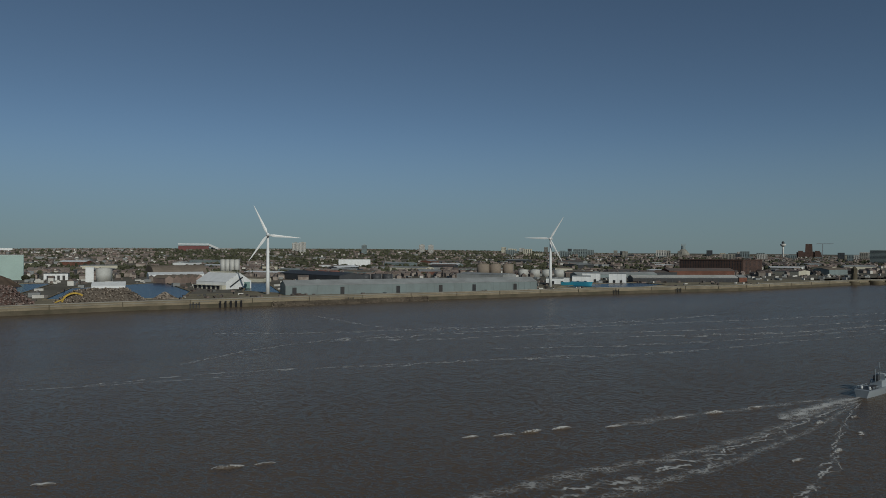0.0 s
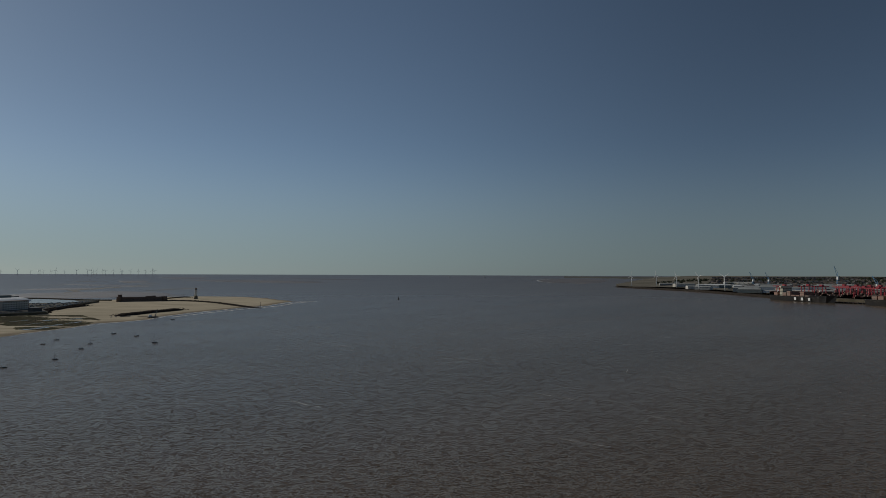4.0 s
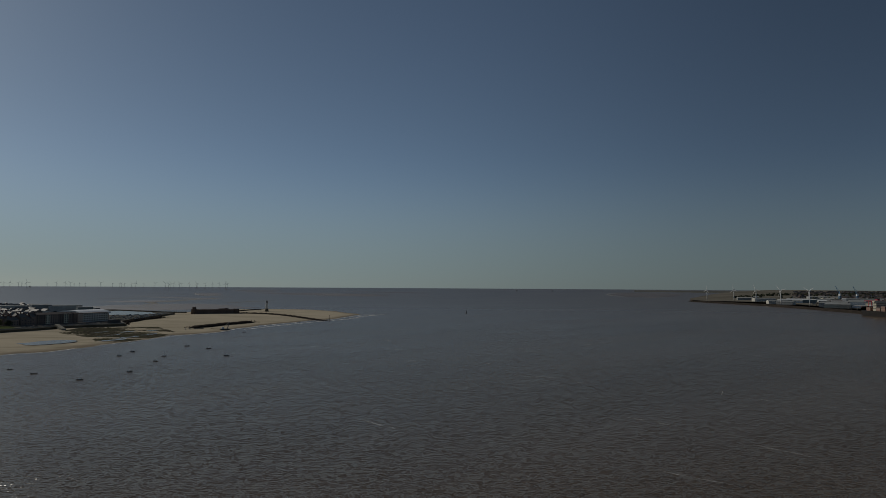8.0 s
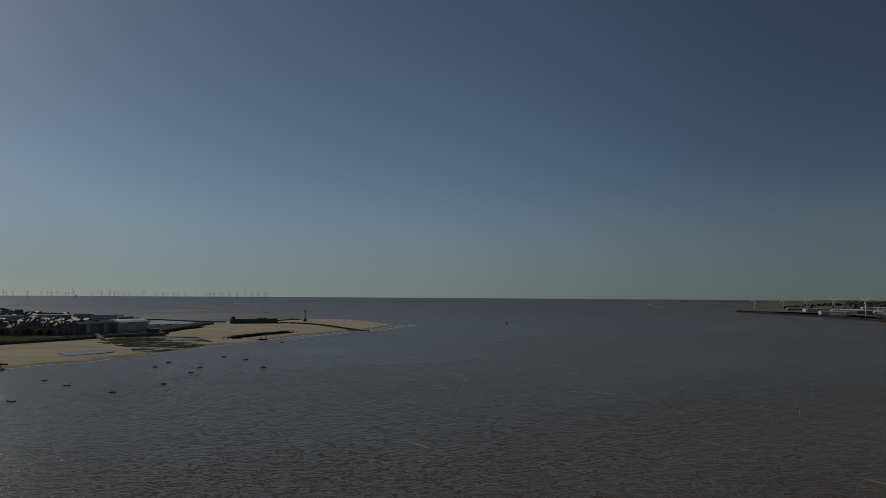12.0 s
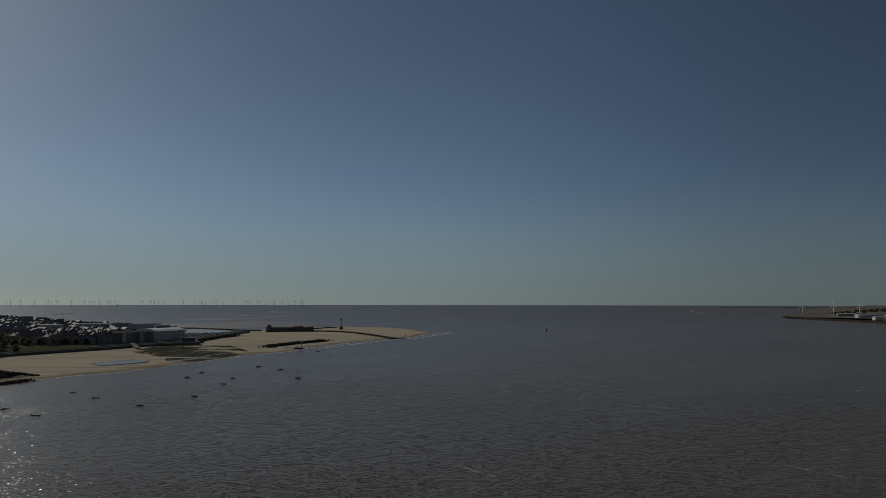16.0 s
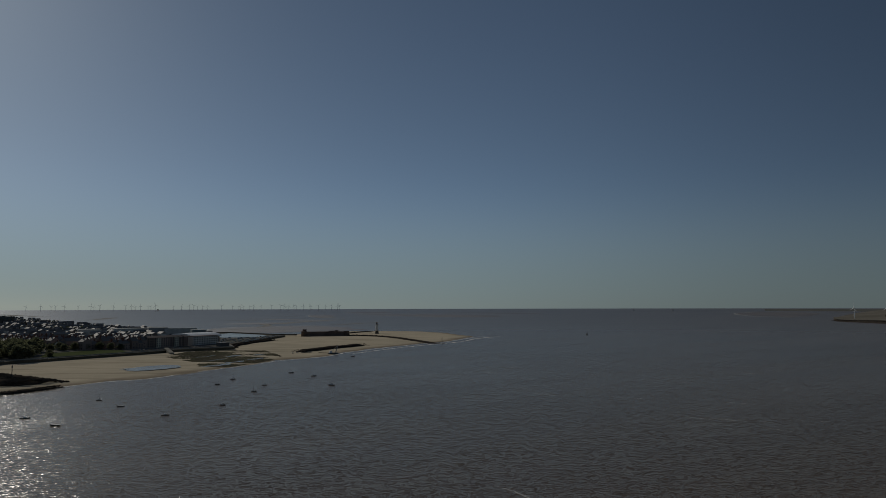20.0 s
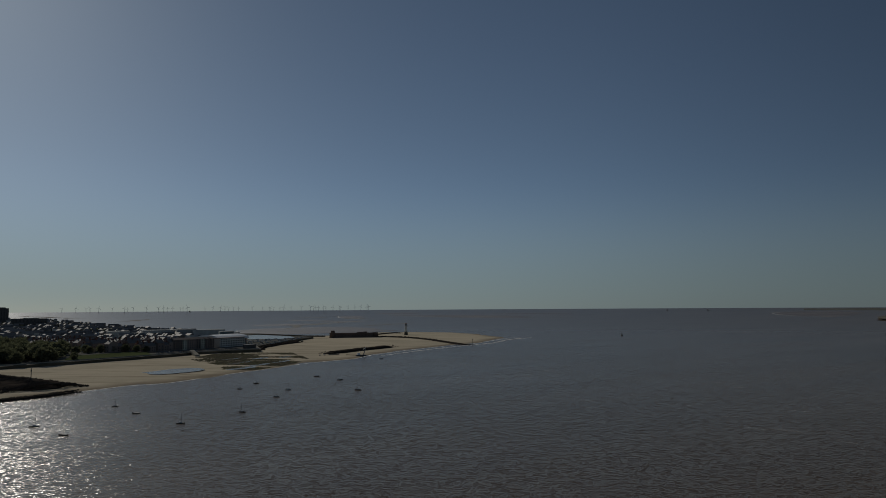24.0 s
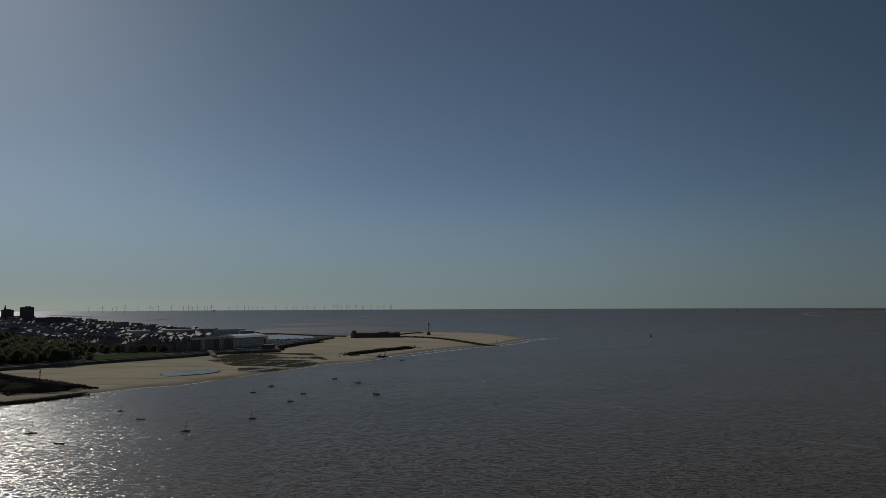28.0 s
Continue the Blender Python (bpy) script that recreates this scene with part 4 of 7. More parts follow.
def hull_mesh(length, beam_w, depth, sheer=0.2, bow=0.28, stern=0.85, bottom=0.6):
    """A ship's hull along x, bow at +x, keel at z 0."""
    bm = mesh()
    rows = []
    n = 12
    for i in range(n + 1):
        s = i / n
        k = stern + (1 - stern) * min(s / 0.2, 1)
        if s > 1 - bow:
            k = max(math.sqrt(max(1 - ((s - 1 + bow) / bow) ** 2, 0)), 0.03)
        w = beam_w / 2 * k
        up = depth * (1 + sheer * max(0, (s - 0.55) / 0.45) ** 2)
        x = -length / 2 + length * s
        lean = 0.05 * length * max(0, (s - 1 + bow) / bow)
        rows.append([bm.verts.new(p) for p in ((x + lean, w, up), (x, w * bottom, 0), (x, -w * bottom, 0), (x + lean, -w, up))])
    for a, b in zip(rows, rows[1:]):
        for i in range(3):
            bm.faces.new((a[i], a[i + 1], b[i + 1], b[i]))
        bm.faces.new((a[3], a[0], b[0], b[3]))
    bm.faces.new(rows[0])
    bm.faces.new(rows[-1][::-1])
    bmesh.ops.recalc_face_normals(bm, faces=bm.faces[:])
    return bm


def container_ship(label, length, m, seed):
    t = thing("container_ship", label, "ship", m, "container ships at the quay")
    part("hull", hull_mesh(length, 30, 15, 0.35), M_BLACK, t)
    part("waterline", strip(mesh(), [(-length * 0.48, 0), (length * 0.36, 0)], 30.4, 0.2, 1.6, 0.5), M_TANKRED, t, "rust-red waterline band")
    rng = random.Random(seed)
    for i in range(int(length / 15) - 4):
        x = -length / 2 + 24 + i * 14.5
        if abs(x + length * 0.28) < 10:
            continue
        hgt = rng.choice((5, 8, 8, 11, 11))
        hp = Heap()
        for lay in range(int(hgt / 2.6)):
            for r in range(9):
                hp.body([Vector((x + sx * 6, -12 + r * 2.7 + sy * 1.2, 15 + lay * 2.6 + sz)) for sz in (0, 2.5) for sx, sy in ((-1, -1), (1, -1), (1, 1), (-1, 1))],
                        ((4, 5, 6, 7), (0, 1, 5, 4), (1, 2, 6, 5), (2, 3, 7, 6), (3, 0, 4, 7)))
        hp.link("container_stack", M_BOX, "", "", parent=t)
    x = -length * 0.28
    bridge = part("bridge", box(mesh(), (x, 0, 14), (10, 24, 20)), M_CREAM, t, "cream accommodation block")
    for k in range(5):
        part("window_band", box(mesh(), (x, 0, 16.5 + 3.4 * k), (10.2, 24.2, 1.1)), M_GLASS, bridge)
    part("bridge_wing", box(mesh(), (x, 0, 34), (7, 30, 2.6)), M_CREAM, bridge)
    part("funnel", box(mesh(), (x - 10, 0, 15), (7, 9, 22), taper=0.8), M_CREAM, t, "cream funnel")
    # three plain white marks where the hull carries its lettering
    for k in range(3):
        part("hull_mark", box(mesh(), (-length * 0.02 + k * 22, 14.9, 6.5), (6.5, 0.4, 6)), M_WHITE, t, "plain white hull marking")
        part("hull_mark", box(mesh(), (-length * 0.02 + k * 22, -14.9, 6.5), (6.5, 0.4, 6)), M_WHITE, t, "plain white hull marking")
    return t


def quay_crane(label, m, raised):
    """Ship-to-shore gantry: river side at -y, boom out over -y."""
    t = thing("quay_crane", label, "crane", m, "red quay cranes")
    for x in (-13, 13):
        for y in (-15, 15):
            part("leg", beam(mesh(), (x, y, 0), (x, y, 54), 2.0), M_RED, t)
        part("side_beam", beam(mesh(), (x, -15, 17), (x, 15, 17), 2.4), M_RED, t)
        part("side_beam", beam(mesh(), (x, -15, 53), (x, 15, 53), 2.0), M_RED, t)
        part("brace", beam(mesh(), (x, -15, 18), (x, 15, 48), 1.4), M_RED, t)
        part("sill", beam(mesh(), (x, -17, 1.5), (x, 17, 1.5), 2.2), M_RED, t)
    for y in (-15, 15):
        part("portal_beam", beam(mesh(), (-14, y, 16), (14, y, 16), 2.4), M_RED, t)
        part("portal_beam", beam(mesh(), (-14, y, 54), (14, y, 54), 2.0), M_RED, t)
    part("girder", beam(mesh(), (-4, -16, 57), (-4, 42, 57), 2.2), M_RED, t)
    part("girder", beam(mesh(), (4, -16, 57), (4, 42, 57), 2.2), M_RED, t)
    for sx in (-1, 1):
        part("mast", beam(mesh(), (sx * 9, -15, 51), (sx * 2, -10, 82), 1.8), M_RED, t)
        part("mast", beam(mesh(), (sx * 9, 13, 51), (sx * 2, -8, 82), 1.2), M_RED, t)
    part("mast_head", box(mesh(), (0, -9, 80), (6, 4, 3)), M_RED, t)
    part("machine_house", box(mesh(), (0, 22, 58), (10, 14, 5)), M_RED, t)
    lift, reach = radians(73 if raised else 0), 78 if raised else 64
    tip = (0, -16 - reach * math.cos(lift), 57 + reach * math.sin(lift))
    for sx in (-4, 4):
        for k in range(6):
            a = Vector((sx, -16, 57)).lerp(Vector((sx, *tip[1:])), k / 6)
            b = Vector((sx, -16, 57)).lerp(Vector((sx, *tip[1:])), (k + 1) / 6)
            part("boom", beam(mesh(), a, b, 2.4), M_RED if not raised or k % 2 == 0 else M_WHITE, t)
    if not raised:
        for q in (0.5, 0.97):
            part("stay", beam(mesh(), (0, -9, 81), (0, -16 - 64 * q, 58), 0.9), M_RED, t)
    else:
        part("stay", beam(mesh(), (0, -9, 81), (tip[0], tip[1] + 6, tip[2] - 22), 0.6), M_RED, t)
    part("stay", beam(mesh(), (0, -9, 81), (0, 40, 58), 0.9), M_RED, t)
    part("stay", beam(mesh(), (0, -9, 81), (0, 20, 58), 0.8), M_RED, t)
    return t


def yard_crane(m):
    t = thing("yard_crane", "red cantilever yard crane over stacked containers", "crane", m, "red yard cranes")
    for x in (-14, 14):
        for y in (-6, 6):
            part("leg", beam(mesh(), (x, y, 0), (x, y * 0.7, 22), 1.5), M_RED, t)
        part("sill", beam(mesh(), (x, -8, 1), (x, 8, 1), 1.5), M_RED, t)
    for y in (-4, 4):
        part("girder", beam(mesh(), (-26, y, 23), (26, y, 23), 2.0), M_RED, t)
    part("trolley", box(mesh(), (5, 0, 24), (7, 8, 4)), M_RED, t)
    return t


def dock_crane(m, label="blue level-luffing dock crane", mat=None, reach=26, height=30):
    mat = mat or M_BLUEPAINT
    t = thing("dock_crane", label, "crane", m, "dock cranes")
    for x in (-4, 4):
        for y in (-4, 4):
            part("leg", beam(mesh(), (x, y, 0), (x * 0.6, y * 0.6, height * 0.5), 1.2), mat, t)
    part("platform", box(mesh(), (0, 0, height * 0.5), (8, 8, 1.5)), mat, t)
    part("cab", box(mesh(), (0, 0, height * 0.55), (6, 7, height * 0.2)), M_WHITE, t)
    part("mast", beam(mesh(), (1, 0, height * 0.7), (0, 0, height), 1.4), mat, t)
    part("jib", beam(mesh(), (2, 0, height * 0.68), (reach * 0.75, 0, height * 1.45), 1.2), mat, t)
    part("tie", beam(mesh(), (0, 0, height), (reach * 0.75, 0, height * 1.45), 0.5), mat, t)
    part("counterweight", box(mesh(), (-6, 0, height * 0.7), (5, 5, 4)), M_DARK, t)
    return t


def small_boat(label, length, m, hull_mat, mast=True, cabin=True):
    t = thing("moored_boat", label, "boat", m, "moored boats")
    part("hull", hull_mesh(length, length * 0.33, length * 0.17, 0.35, 0.5, 0.75, 0.7), hull_mat, t)
    if cabin:
        bm = box(mesh(), (length * 0.02, 0, length * 0.16), (length * 0.34, length * 0.2, length * 0.11), taper=0.85)
        part("cabin", bm, M_WHITE if hull_mat is not M_WHITE else M_GREY, t)
    part("deck", box(mesh(), (-length * 0.05, 0, length * 0.155), (length * 0.75, length * 0.22, 0.06)), M_WOOD, t)
    if mast:
        part("mast", beam(mesh(), (length * 0.1, 0, length * 0.16), (length * 0.1, 0, length * 1.3), 0.11), M_DARK, t)
        part("boom", beam(mesh(), (length * 0.1, 0, length * 0.32), (-length * 0.32, 0, length * 0.32), 0.1), M_WOOD, t)
    return t


def tree(label, h, r, m, seed, leaves=26):
    """Tapered trunk, limbs, and a crown of many uneven leaf clumps with gaps."""
    rng = random.Random(seed)
    t = thing("tree", label, "tree", m)
    smooth(part("trunk", turned(mesh(), [(h * 0.035, -0.5), (h * 0.022, h * 0.35), (h * 0.01, h * 0.75)], 8), M_BARK, t))
    for i in range(2):
        a = i * 3.1 + rng.random()
        part("limb", beam(mesh(), (0, 0, h * rng.uniform(0.3, 0.45)), (r * 0.6 * math.cos(a), r * 0.6 * math.sin(a), h * rng.uniform(0.6, 0.8)), h * 0.018), M_BARK, t)
    hp = Heap()
    for _ in range(leaves * 7):
        a, q, z = rng.uniform(0, 6.283), rng.random() ** 0.5, rng.random()
        k = math.sin(math.pi * min(0.15 + z * 0.85, 1)) ** 0.6
        x, y, zz = r * q * k * math.cos(a), r * q * k * math.sin(a), h * (0.2 + 0.77 * z)
        s = r * rng.uniform(0.12, 0.26)
        for _ in range(7):
            # a spray of leaves: one thin bent blade, any way round
            c = Vector((x + rng.gauss(0, s), y + rng.gauss(0, s), zz + rng.gauss(0, s * 0.7)))
            u = Vector((rng.gauss(0, 1), rng.gauss(0, 1), rng.gauss(0, 0.6))).normalized()
            w = u.cross(Vector((rng.gauss(0, 1), rng.gauss(0, 1), rng.gauss(0, 1)))).normalized()
            n, p = u.cross(w) * s * 0.2, s * rng.uniform(0.45, 0.8)
            hp.body([c - u * p, c + w * p * 0.6 + n, c + u * p, c - w * p * 0.6 + n], ((0, 1, 2), (0, 2, 3)))
    hp.link("crown", M_LEAF, "", "", parent=t)
    return t


def house(label, w, d, h, m, wall, roof, chimneys=1, group="seafront houses"):
    t = thing("house", label, "house", m, group)
    bm = box(mesh(), (0, 0, -2), (w, d, h + 2))
    gable_end(bm, (0, 0, h), (w, d), d * 0.36)
    part("wall", bm, wall, t)
    part("roof", gable(mesh(), (0, 0, h), (w, d), d * 0.36, over=0.3, thick=0.25), roof, t)
    for k in range(chimneys):
        part("chimney", box(mesh(), (w * (0.45 if k == 0 else -0.45), 0, h + d * 0.25), (0.9, 1.4, d * 0.2 + 1)), M_BRICK1, t)
    for sy in (-1, 1):
        for fx in (-0.25, 0.25):
            for z in (1.0, h * 0.55):
                part("window", box(mesh(), (w * fx, sy * (d / 2 + 0.03), z), (1.3, 0.14, 1.5)), M_GLASS, t)
    return t


def span(left, right, deep, z=LAND):
    """Length, and the pose of a body whose front runs from left to right as the river sees it, deep metres behind."""
    dx, dy = right[0] - left[0], right[1] - left[1]
    n = math.hypot(dx, dy)
    cx, cy = (left[0] + right[0]) / 2 - dy / n * deep / 2, (left[1] + right[1]) / 2 + dx / n * deep / 2
    return n, pose(cx, cy, z, 0, 0, math.degrees(math.atan2(dy, dx)))


def facing(x, y, z=None, extra=0.0):
    """Pose of a thing whose front looks at the river."""
    az = math.degrees(math.atan2(x - MID.x, y - MID.y))
    return spot(x, y, city_height(x, y) if z is None else z, -az + extra)


# ---- east bank, south to north ----
# turbines on the dock estate
for x, y, hub, blade, spin, face in ((333, -855, 72, 39, -25, -160), (-8, -1104, 72, 38, 32, -190), (927, -274, 75, 41, 12, -110), (1005, 2, 72, 36, -15, 100)):
    wind_turbine("tall white three-bladed wind turbine on the dock estate", hub, blade, spin, "dock wind turbines", pose(x, y, LAND), face)

n, m = span((304, -839), (11, -1024), 34)
shed("transit_shed", "long grey-green clad transit shed with dark doors along the quay", n, 34, 11.5, 5.5, m, M_GREY, M_GREYROOF,
     [(-n / 2 + n * q, 5, 9) for q in (0.03, 0.2, 0.41, 0.58, 0.72, 0.9)], bays=36)

# tobacco warehouse: brick block, long dark side and lit end; brick darkened to paint that side's shade
wh = thing("brick_warehouse", "huge dark red-brick dock warehouse with rows of windows", "warehouse", pose(-456, -1769, LAND, 0, 0, -36))
part("wall", box(mesh(), (78, -60, -2), (156, 120, 34)), M_OLDBRICK, wh)
part("cornice", box(mesh(), (78, -60, 32), (158, 122, 1.6)), M_OLDBRICK, wh)
for fl in range(9):
    for i in range(24):
        part("window", box(mesh(), (5 + i * 6.4, 0.05, 2.5 + fl * 3.2), (1.8, 0.3, 2.0)), M_GLASS, wh)
    for i in range(14):
        part("window", box(mesh(), (-0.05, -6 - i * 8.2, 2.5 + fl * 3.2), (0.3, 1.8, 2.0)), M_GLASS, wh)
n, m = span((-255, -1560), (-395, -1600), 40)
shed("brick_shed", "lower red-brick dock shed in front of the warehouse", n, 40, 13, 5, m, M_BRICK1, M_SLATE)
n, m = span((-150, -1290), (-333, -1330), 28)
row = shed("dock_shed", "low open-sided dock shed with a long pale roof", n, 28, 8, 4, m, M_DARK, M_TANK, bays=16)
# black panels on the closed front paint the shade inside open bays
for k in range(16):
    part("opening", box(mesh(), (-n / 2 + n * (k + 0.5) / 16, -14.1, 0.5), (n / 16 - 2, 0.4, 5.4)), M_BLACK, row)
n, m = span((-335, -1330), (-349, -1334), 28)
shed("red_shed_end", "red-painted gable end of the dock shed", n, 28, 8.4, 4, m, M_BRICK, M_GREYROOF)
n, m = span((-60, -1420), (-220, -1490), 30)
shed("dock_shed", "older low shed with a long grey roof", n, 30, 8, 4, m, M_GREY, M_GREYROOF)

ct = thing("clock_tower", "dark stone six-sided dock clock tower", "tower", pose(-575, -1462, 2))
smooth(part("shaft", turned(mesh(), [(7, -2), (6, 3), (5, 18), (5.4, 19)], 6), M_TIDE, ct))
part("clock_stage", turned(mesh(), [(5.4, 19), (5.6, 26), (5.9, 26.5)], 6), M_TIDE, ct)
part("cap", turned(mesh(), [(5.6, 26.5), (2.5, 30), (0.4, 32)], 6), M_TIDE, ct)
for k, (x, y, r) in enumerate(((-560, -1434, 12), (-610, -1462, 14), (-648, -1490, 14))):
    pr = thing("pier_head", "rounded stone pier head at the dock entrance", "pier", pose(x, y, -2), "pier heads")
    smooth(part("drum", turned(mesh(), [(r + 1, 0), (r, 8), (r + 0.4, 8.2), (r + 0.4, 9.2)], 20), M_QUAY, pr))
    part("deck", turned(mesh(), [(r - 1, 9.2), (r - 1, 9.5)], 20), M_CONCRETE, pr)

barge = thing("barge", "bright blue coaster lying in the dock", "ship", pose(-48, -1150, LAND + 0.3, 0, 0, 170))
part("hull", hull_mesh(46, 10, 5), M_TEAL, barge)
part("wheelhouse", box(mesh(), (-15, 0, 4.5), (8, 7, 7)), M_WHITE, barge)
part("hatch", box(mesh(), (4, 0, 4.8), (24, 7, 1.4)), M_BLUE, barge)
for x, y, w, h in ((-80, -1300, 30, 15), (-122, -1270, 28, 15.5), (-60, -1230, 30, 12), (-20, -1210, 36, 9)):
    shed("white_shed", "white-clad dockside shed with a flat roof", w, 40, h, 0, facing(x, y), M_WHITE, M_GREYROOF, [(-w * 0.2, 4, 5), (w * 0.2, 4, 5)], "white dockside sheds", 4)

for i, x in enumerate((128, 104, 78)):
    tank("tall brown concrete silo by the sheds", 13 - i, 26, facing(x - 2, -1470 - i * 6), M_BROWNSILO, "brown silos", "silo")
for i in range(4):
    tank("round white storage tank near the dock", 10, 15, facing(45 - i * 24, -1480), M_TANK, "white tanks", "storage_tank")
for i in range(3):
    tank("rust-red round storage tank", 12, 11, facing(478 - i * 26, -1425), M_TANKRED, "red tanks", "storage_tank")
for i in range(5):
    tank("dark grey storage tank near the dock", 9, 11, facing(352 - i * 19, -1235 - i * 5), M_DARK, "dark tanks", "storage_tank")
n, m = span((500, -1290), (330, -1150), 60)
shed("coal_shed", "long dark dock shed with an arched roof line", n * 0.9, 50, 11, 5, m, M_DARK, M_DARK)
shed("dock_office", "white modern office block with bands of windows", 95, 24, 22, 0, facing(575, -2110), M_WHITE, M_WHITE, category="office")

# white gabled shed on the quay spit, brick sheds, barrel-roofed warehouse
ws = shed("white_gabled_shed", "large white gabled shed with a dark conveyor slot", 62, 44, 10, 12, facing(446, -972, LAND, -48), M_WHITE, M_WHITE)
part("conveyor", beam(mesh(), (31.4, -16, 3), (31.4, 6, 16), 1.4), M_DARK, ws)
part("lean_to", box(mesh(), (0, -25, 0), (60, 6, 5.5)), M_CREAM, ws)
# the door panels are black to paint the dark inside open doorways
for k in range(6):
    part("loading_door", box(mesh(), (-25 + 9.4 * k, -28.1, 0), (5.4, 0.5, 4.6)), M_BLACK, ws, "black panel for the dark inside an open loading door")
    part("bay_hood", box(mesh(), (-25 + 9.4 * k, -29, 4.7), (7, 2.4, 0.5)), M_DARK, ws)
part("vent_ridge", box(mesh(), (0, 0, 21.9), (56, 2.4, 1.6)), M_CREAM, ws)
part("green_end", box(mesh(), (31.2, 14, 0), (1, 10, 9)), M_GREEN, ws)
for k in range(5):
    shed("brick_shed", "old brick shed bay with its gable to the dock", 40, 13, 8, 4.5, facing(590, -1110, LAND, 30) @ pose(-27 + 13.2 * k, 0, 0, 0, 0, 90), M_TOWNBRICK, M_BROWNROOF, group="gabled brick sheds")
brl = thing("barrel_warehouse", "brown barrel-roofed warehouse with a glazed brick gable", "warehouse", facing(735, -1360, LAND, 18))
bm = mesh()
rows = []
for i in range(13):
    a = math.pi * i / 12
    rows.append([bm.verts.new((sx * 52, -30 * math.cos(a), 5 + 17 * math.sin(a))) for sx in (-1, 1)])
for a, b in zip(rows, rows[1:]):
    bm.faces.new((a[0], a[1], b[1], b[0]))
bm.faces.new([r[0] for r in rows])
bm.faces.new([r[1] for r in rows][::-1])
part("roof", bm, M_BROWNROOF, brl)
part("wall", box(mesh(), (0, 0, -1), (104, 60, 6)), M_TOWNBRICK, brl)
for i in range(7):
    for j in range(3):
        if abs(i - 3) * 0.33 + j * 0.33 < 1.2:
            part("window", box(mesh(), (52.2, -20 + i * 6.6, 4 + j * 4.5), (0.4, 3.6, 2.8)), M_CREAM, brl)
for i in range(4):
    tank("slim white process silo in a row", 6, 31, facing(725 - i * 11, -1545), M_TANK, "process silos", "silo")
tank("broad pale silo with a stair tower", 12, 22, facing(720, -1105), M_TANK, "pale silo", "silo")
shed("silo_house", "narrow white silo house", 12, 10, 24, 0, facing(735, -1090), M_WHITE, M_WHITE, category="silo house")
dome = shed("curved_shed", "low white shed with a pitched roof", 42, 30, 3.5, 5, facing(600, -940), M_WHITE, M_WHITE)
shed("white_office", "white three-storey office with dark windows", 37, 16, 11, 0, facing(838, -1146), M_WHITE, M_GREYROOF, [(-12, 4, 8), (-4, 4, 8), (4, 4, 8), (12, 4, 8)], category="office")
shed("mint_block", "tall windowless mint-green industrial block", 38, 38, 43, 0, facing(920, -1140), M_MINT, M_WHITE, bays=3)
shed("mint_annex", "cream annex at the foot of the tall green block", 26, 30, 22, 0, facing(965, -1112), M_CREAM, M_GREYROOF)

shed("white_hall", "white hall with a steep roof among the houses", 62, 40, 10, 14, facing(1560, -1640), M_WHITE, M_WHITE)
# scrap heaps behind the wall
ridge_heap("scrap_heap", "long broad heap of rusty mixed scrap metal behind the river wall", [(628, -574), (618, -583), (580, -615), (520, -665), (506, -677)], 48, 16.5, 5200, 2, M_SCRAP)
ridge_heap("scrap_heap", "heap of grey mixed scrap beside the yellow loader", [(488, -684), (470, -699), (440, -724), (422, -740)], 36, 13, 2600, 14, M_SCRAPGREY)
for x, y, w, d, h, s in ((410, -756, 26, 18, 8, 15),):
    heap("scrap_heap", "heap of grey mixed scrap beside the yellow loader", w, d, h, spot(x, y, LAND, 48), M_SCRAPGREY, s, 600)
heap("soil_heap", "smooth brown conical stockpile", 60, 50, 23, spot(775, -720, LAND, 40), M_SOIL, 8)
heap("soil_heap", "low dark brown stockpile", 62, 50, 18, spot(760, -925, LAND, 40), M_SOIL, 9)
arch = thing("scrap_chute", "yellow arched loader half buried in the scrap heap", "loader", pose(466, -684, LAND, 0, 0, 45))
bm = mesh()
for i in range(10):
    a, b = math.pi * i / 10, math.pi * (i + 1) / 10
    beam(bm, (11 * math.cos(a), 0, 10 * math.sin(a)), (11 * math.cos(b), 0, 10 * math.sin(b)), 1.6)
part("arch", bm, M_YELLOW, arch)
part("arm", beam(mesh(), (10, 0, 4), (17, -2, 1), 1.3), M_YELLOW, arch)
for k in range(4):
    shed("sawtooth_shed", "low brick shed with pale patched roof bays", 12, 44, 8, 5, facing(855 - k * 9, -795 - k * 9, LAND, 90), M_BRICK1, M_CREAM if k % 2 else M_GREYROOF, group="sawtooth sheds")
shed("brick_mill", "broad old red-brick mill with gabled roof", 70, 30, 17, 6, facing(960, -985), M_BRICK1, M_BROWNROOF)
shed("brick_mill", "square red-brick store beside the mill", 33, 30, 21, 0, facing(915, -1005), M_BRICK1, M_BRICK1)
shed("red_shed", "low rust-red shed beside the dock", 64, 30, 10, 4, facing(1017, -822), M_BRICK1, M_TANKRED)
dock_crane(spot(850, -640, LAND, 60), "pale grey tall dock crane", M_TANK, 14, 36)
shed("white_hut", "small white flat-roofed hut on the quay", 19, 12, 7, 1, facing(773, -560), M_WHITE, M_WHITE)

# pump house and lock
pump = thing("pump_house", "low sandstone pump house with arched openings", "pump house", facing(688, -448, LAND + 1.6, 6))
part("wall", box(mesh(), (0, 0, -2), (52, 12, 10)), M_CREAM, pump)
part("roof", box(mesh(), (0, 0, 8), (53, 13, 0.8)), M_CONCRETE, pump)
for i in range(9):
    part("window", box(mesh(), (-22 + i * 5.5, -6.05, 1.2), (2.2, 0.3, 3.6)), M_GLASS, pump)
lp = thing("lock_pier", "massive sandstone lock entrance with a stained face and recessed gate", "pier", pose(668, -346, -3, 0, 0, 34))
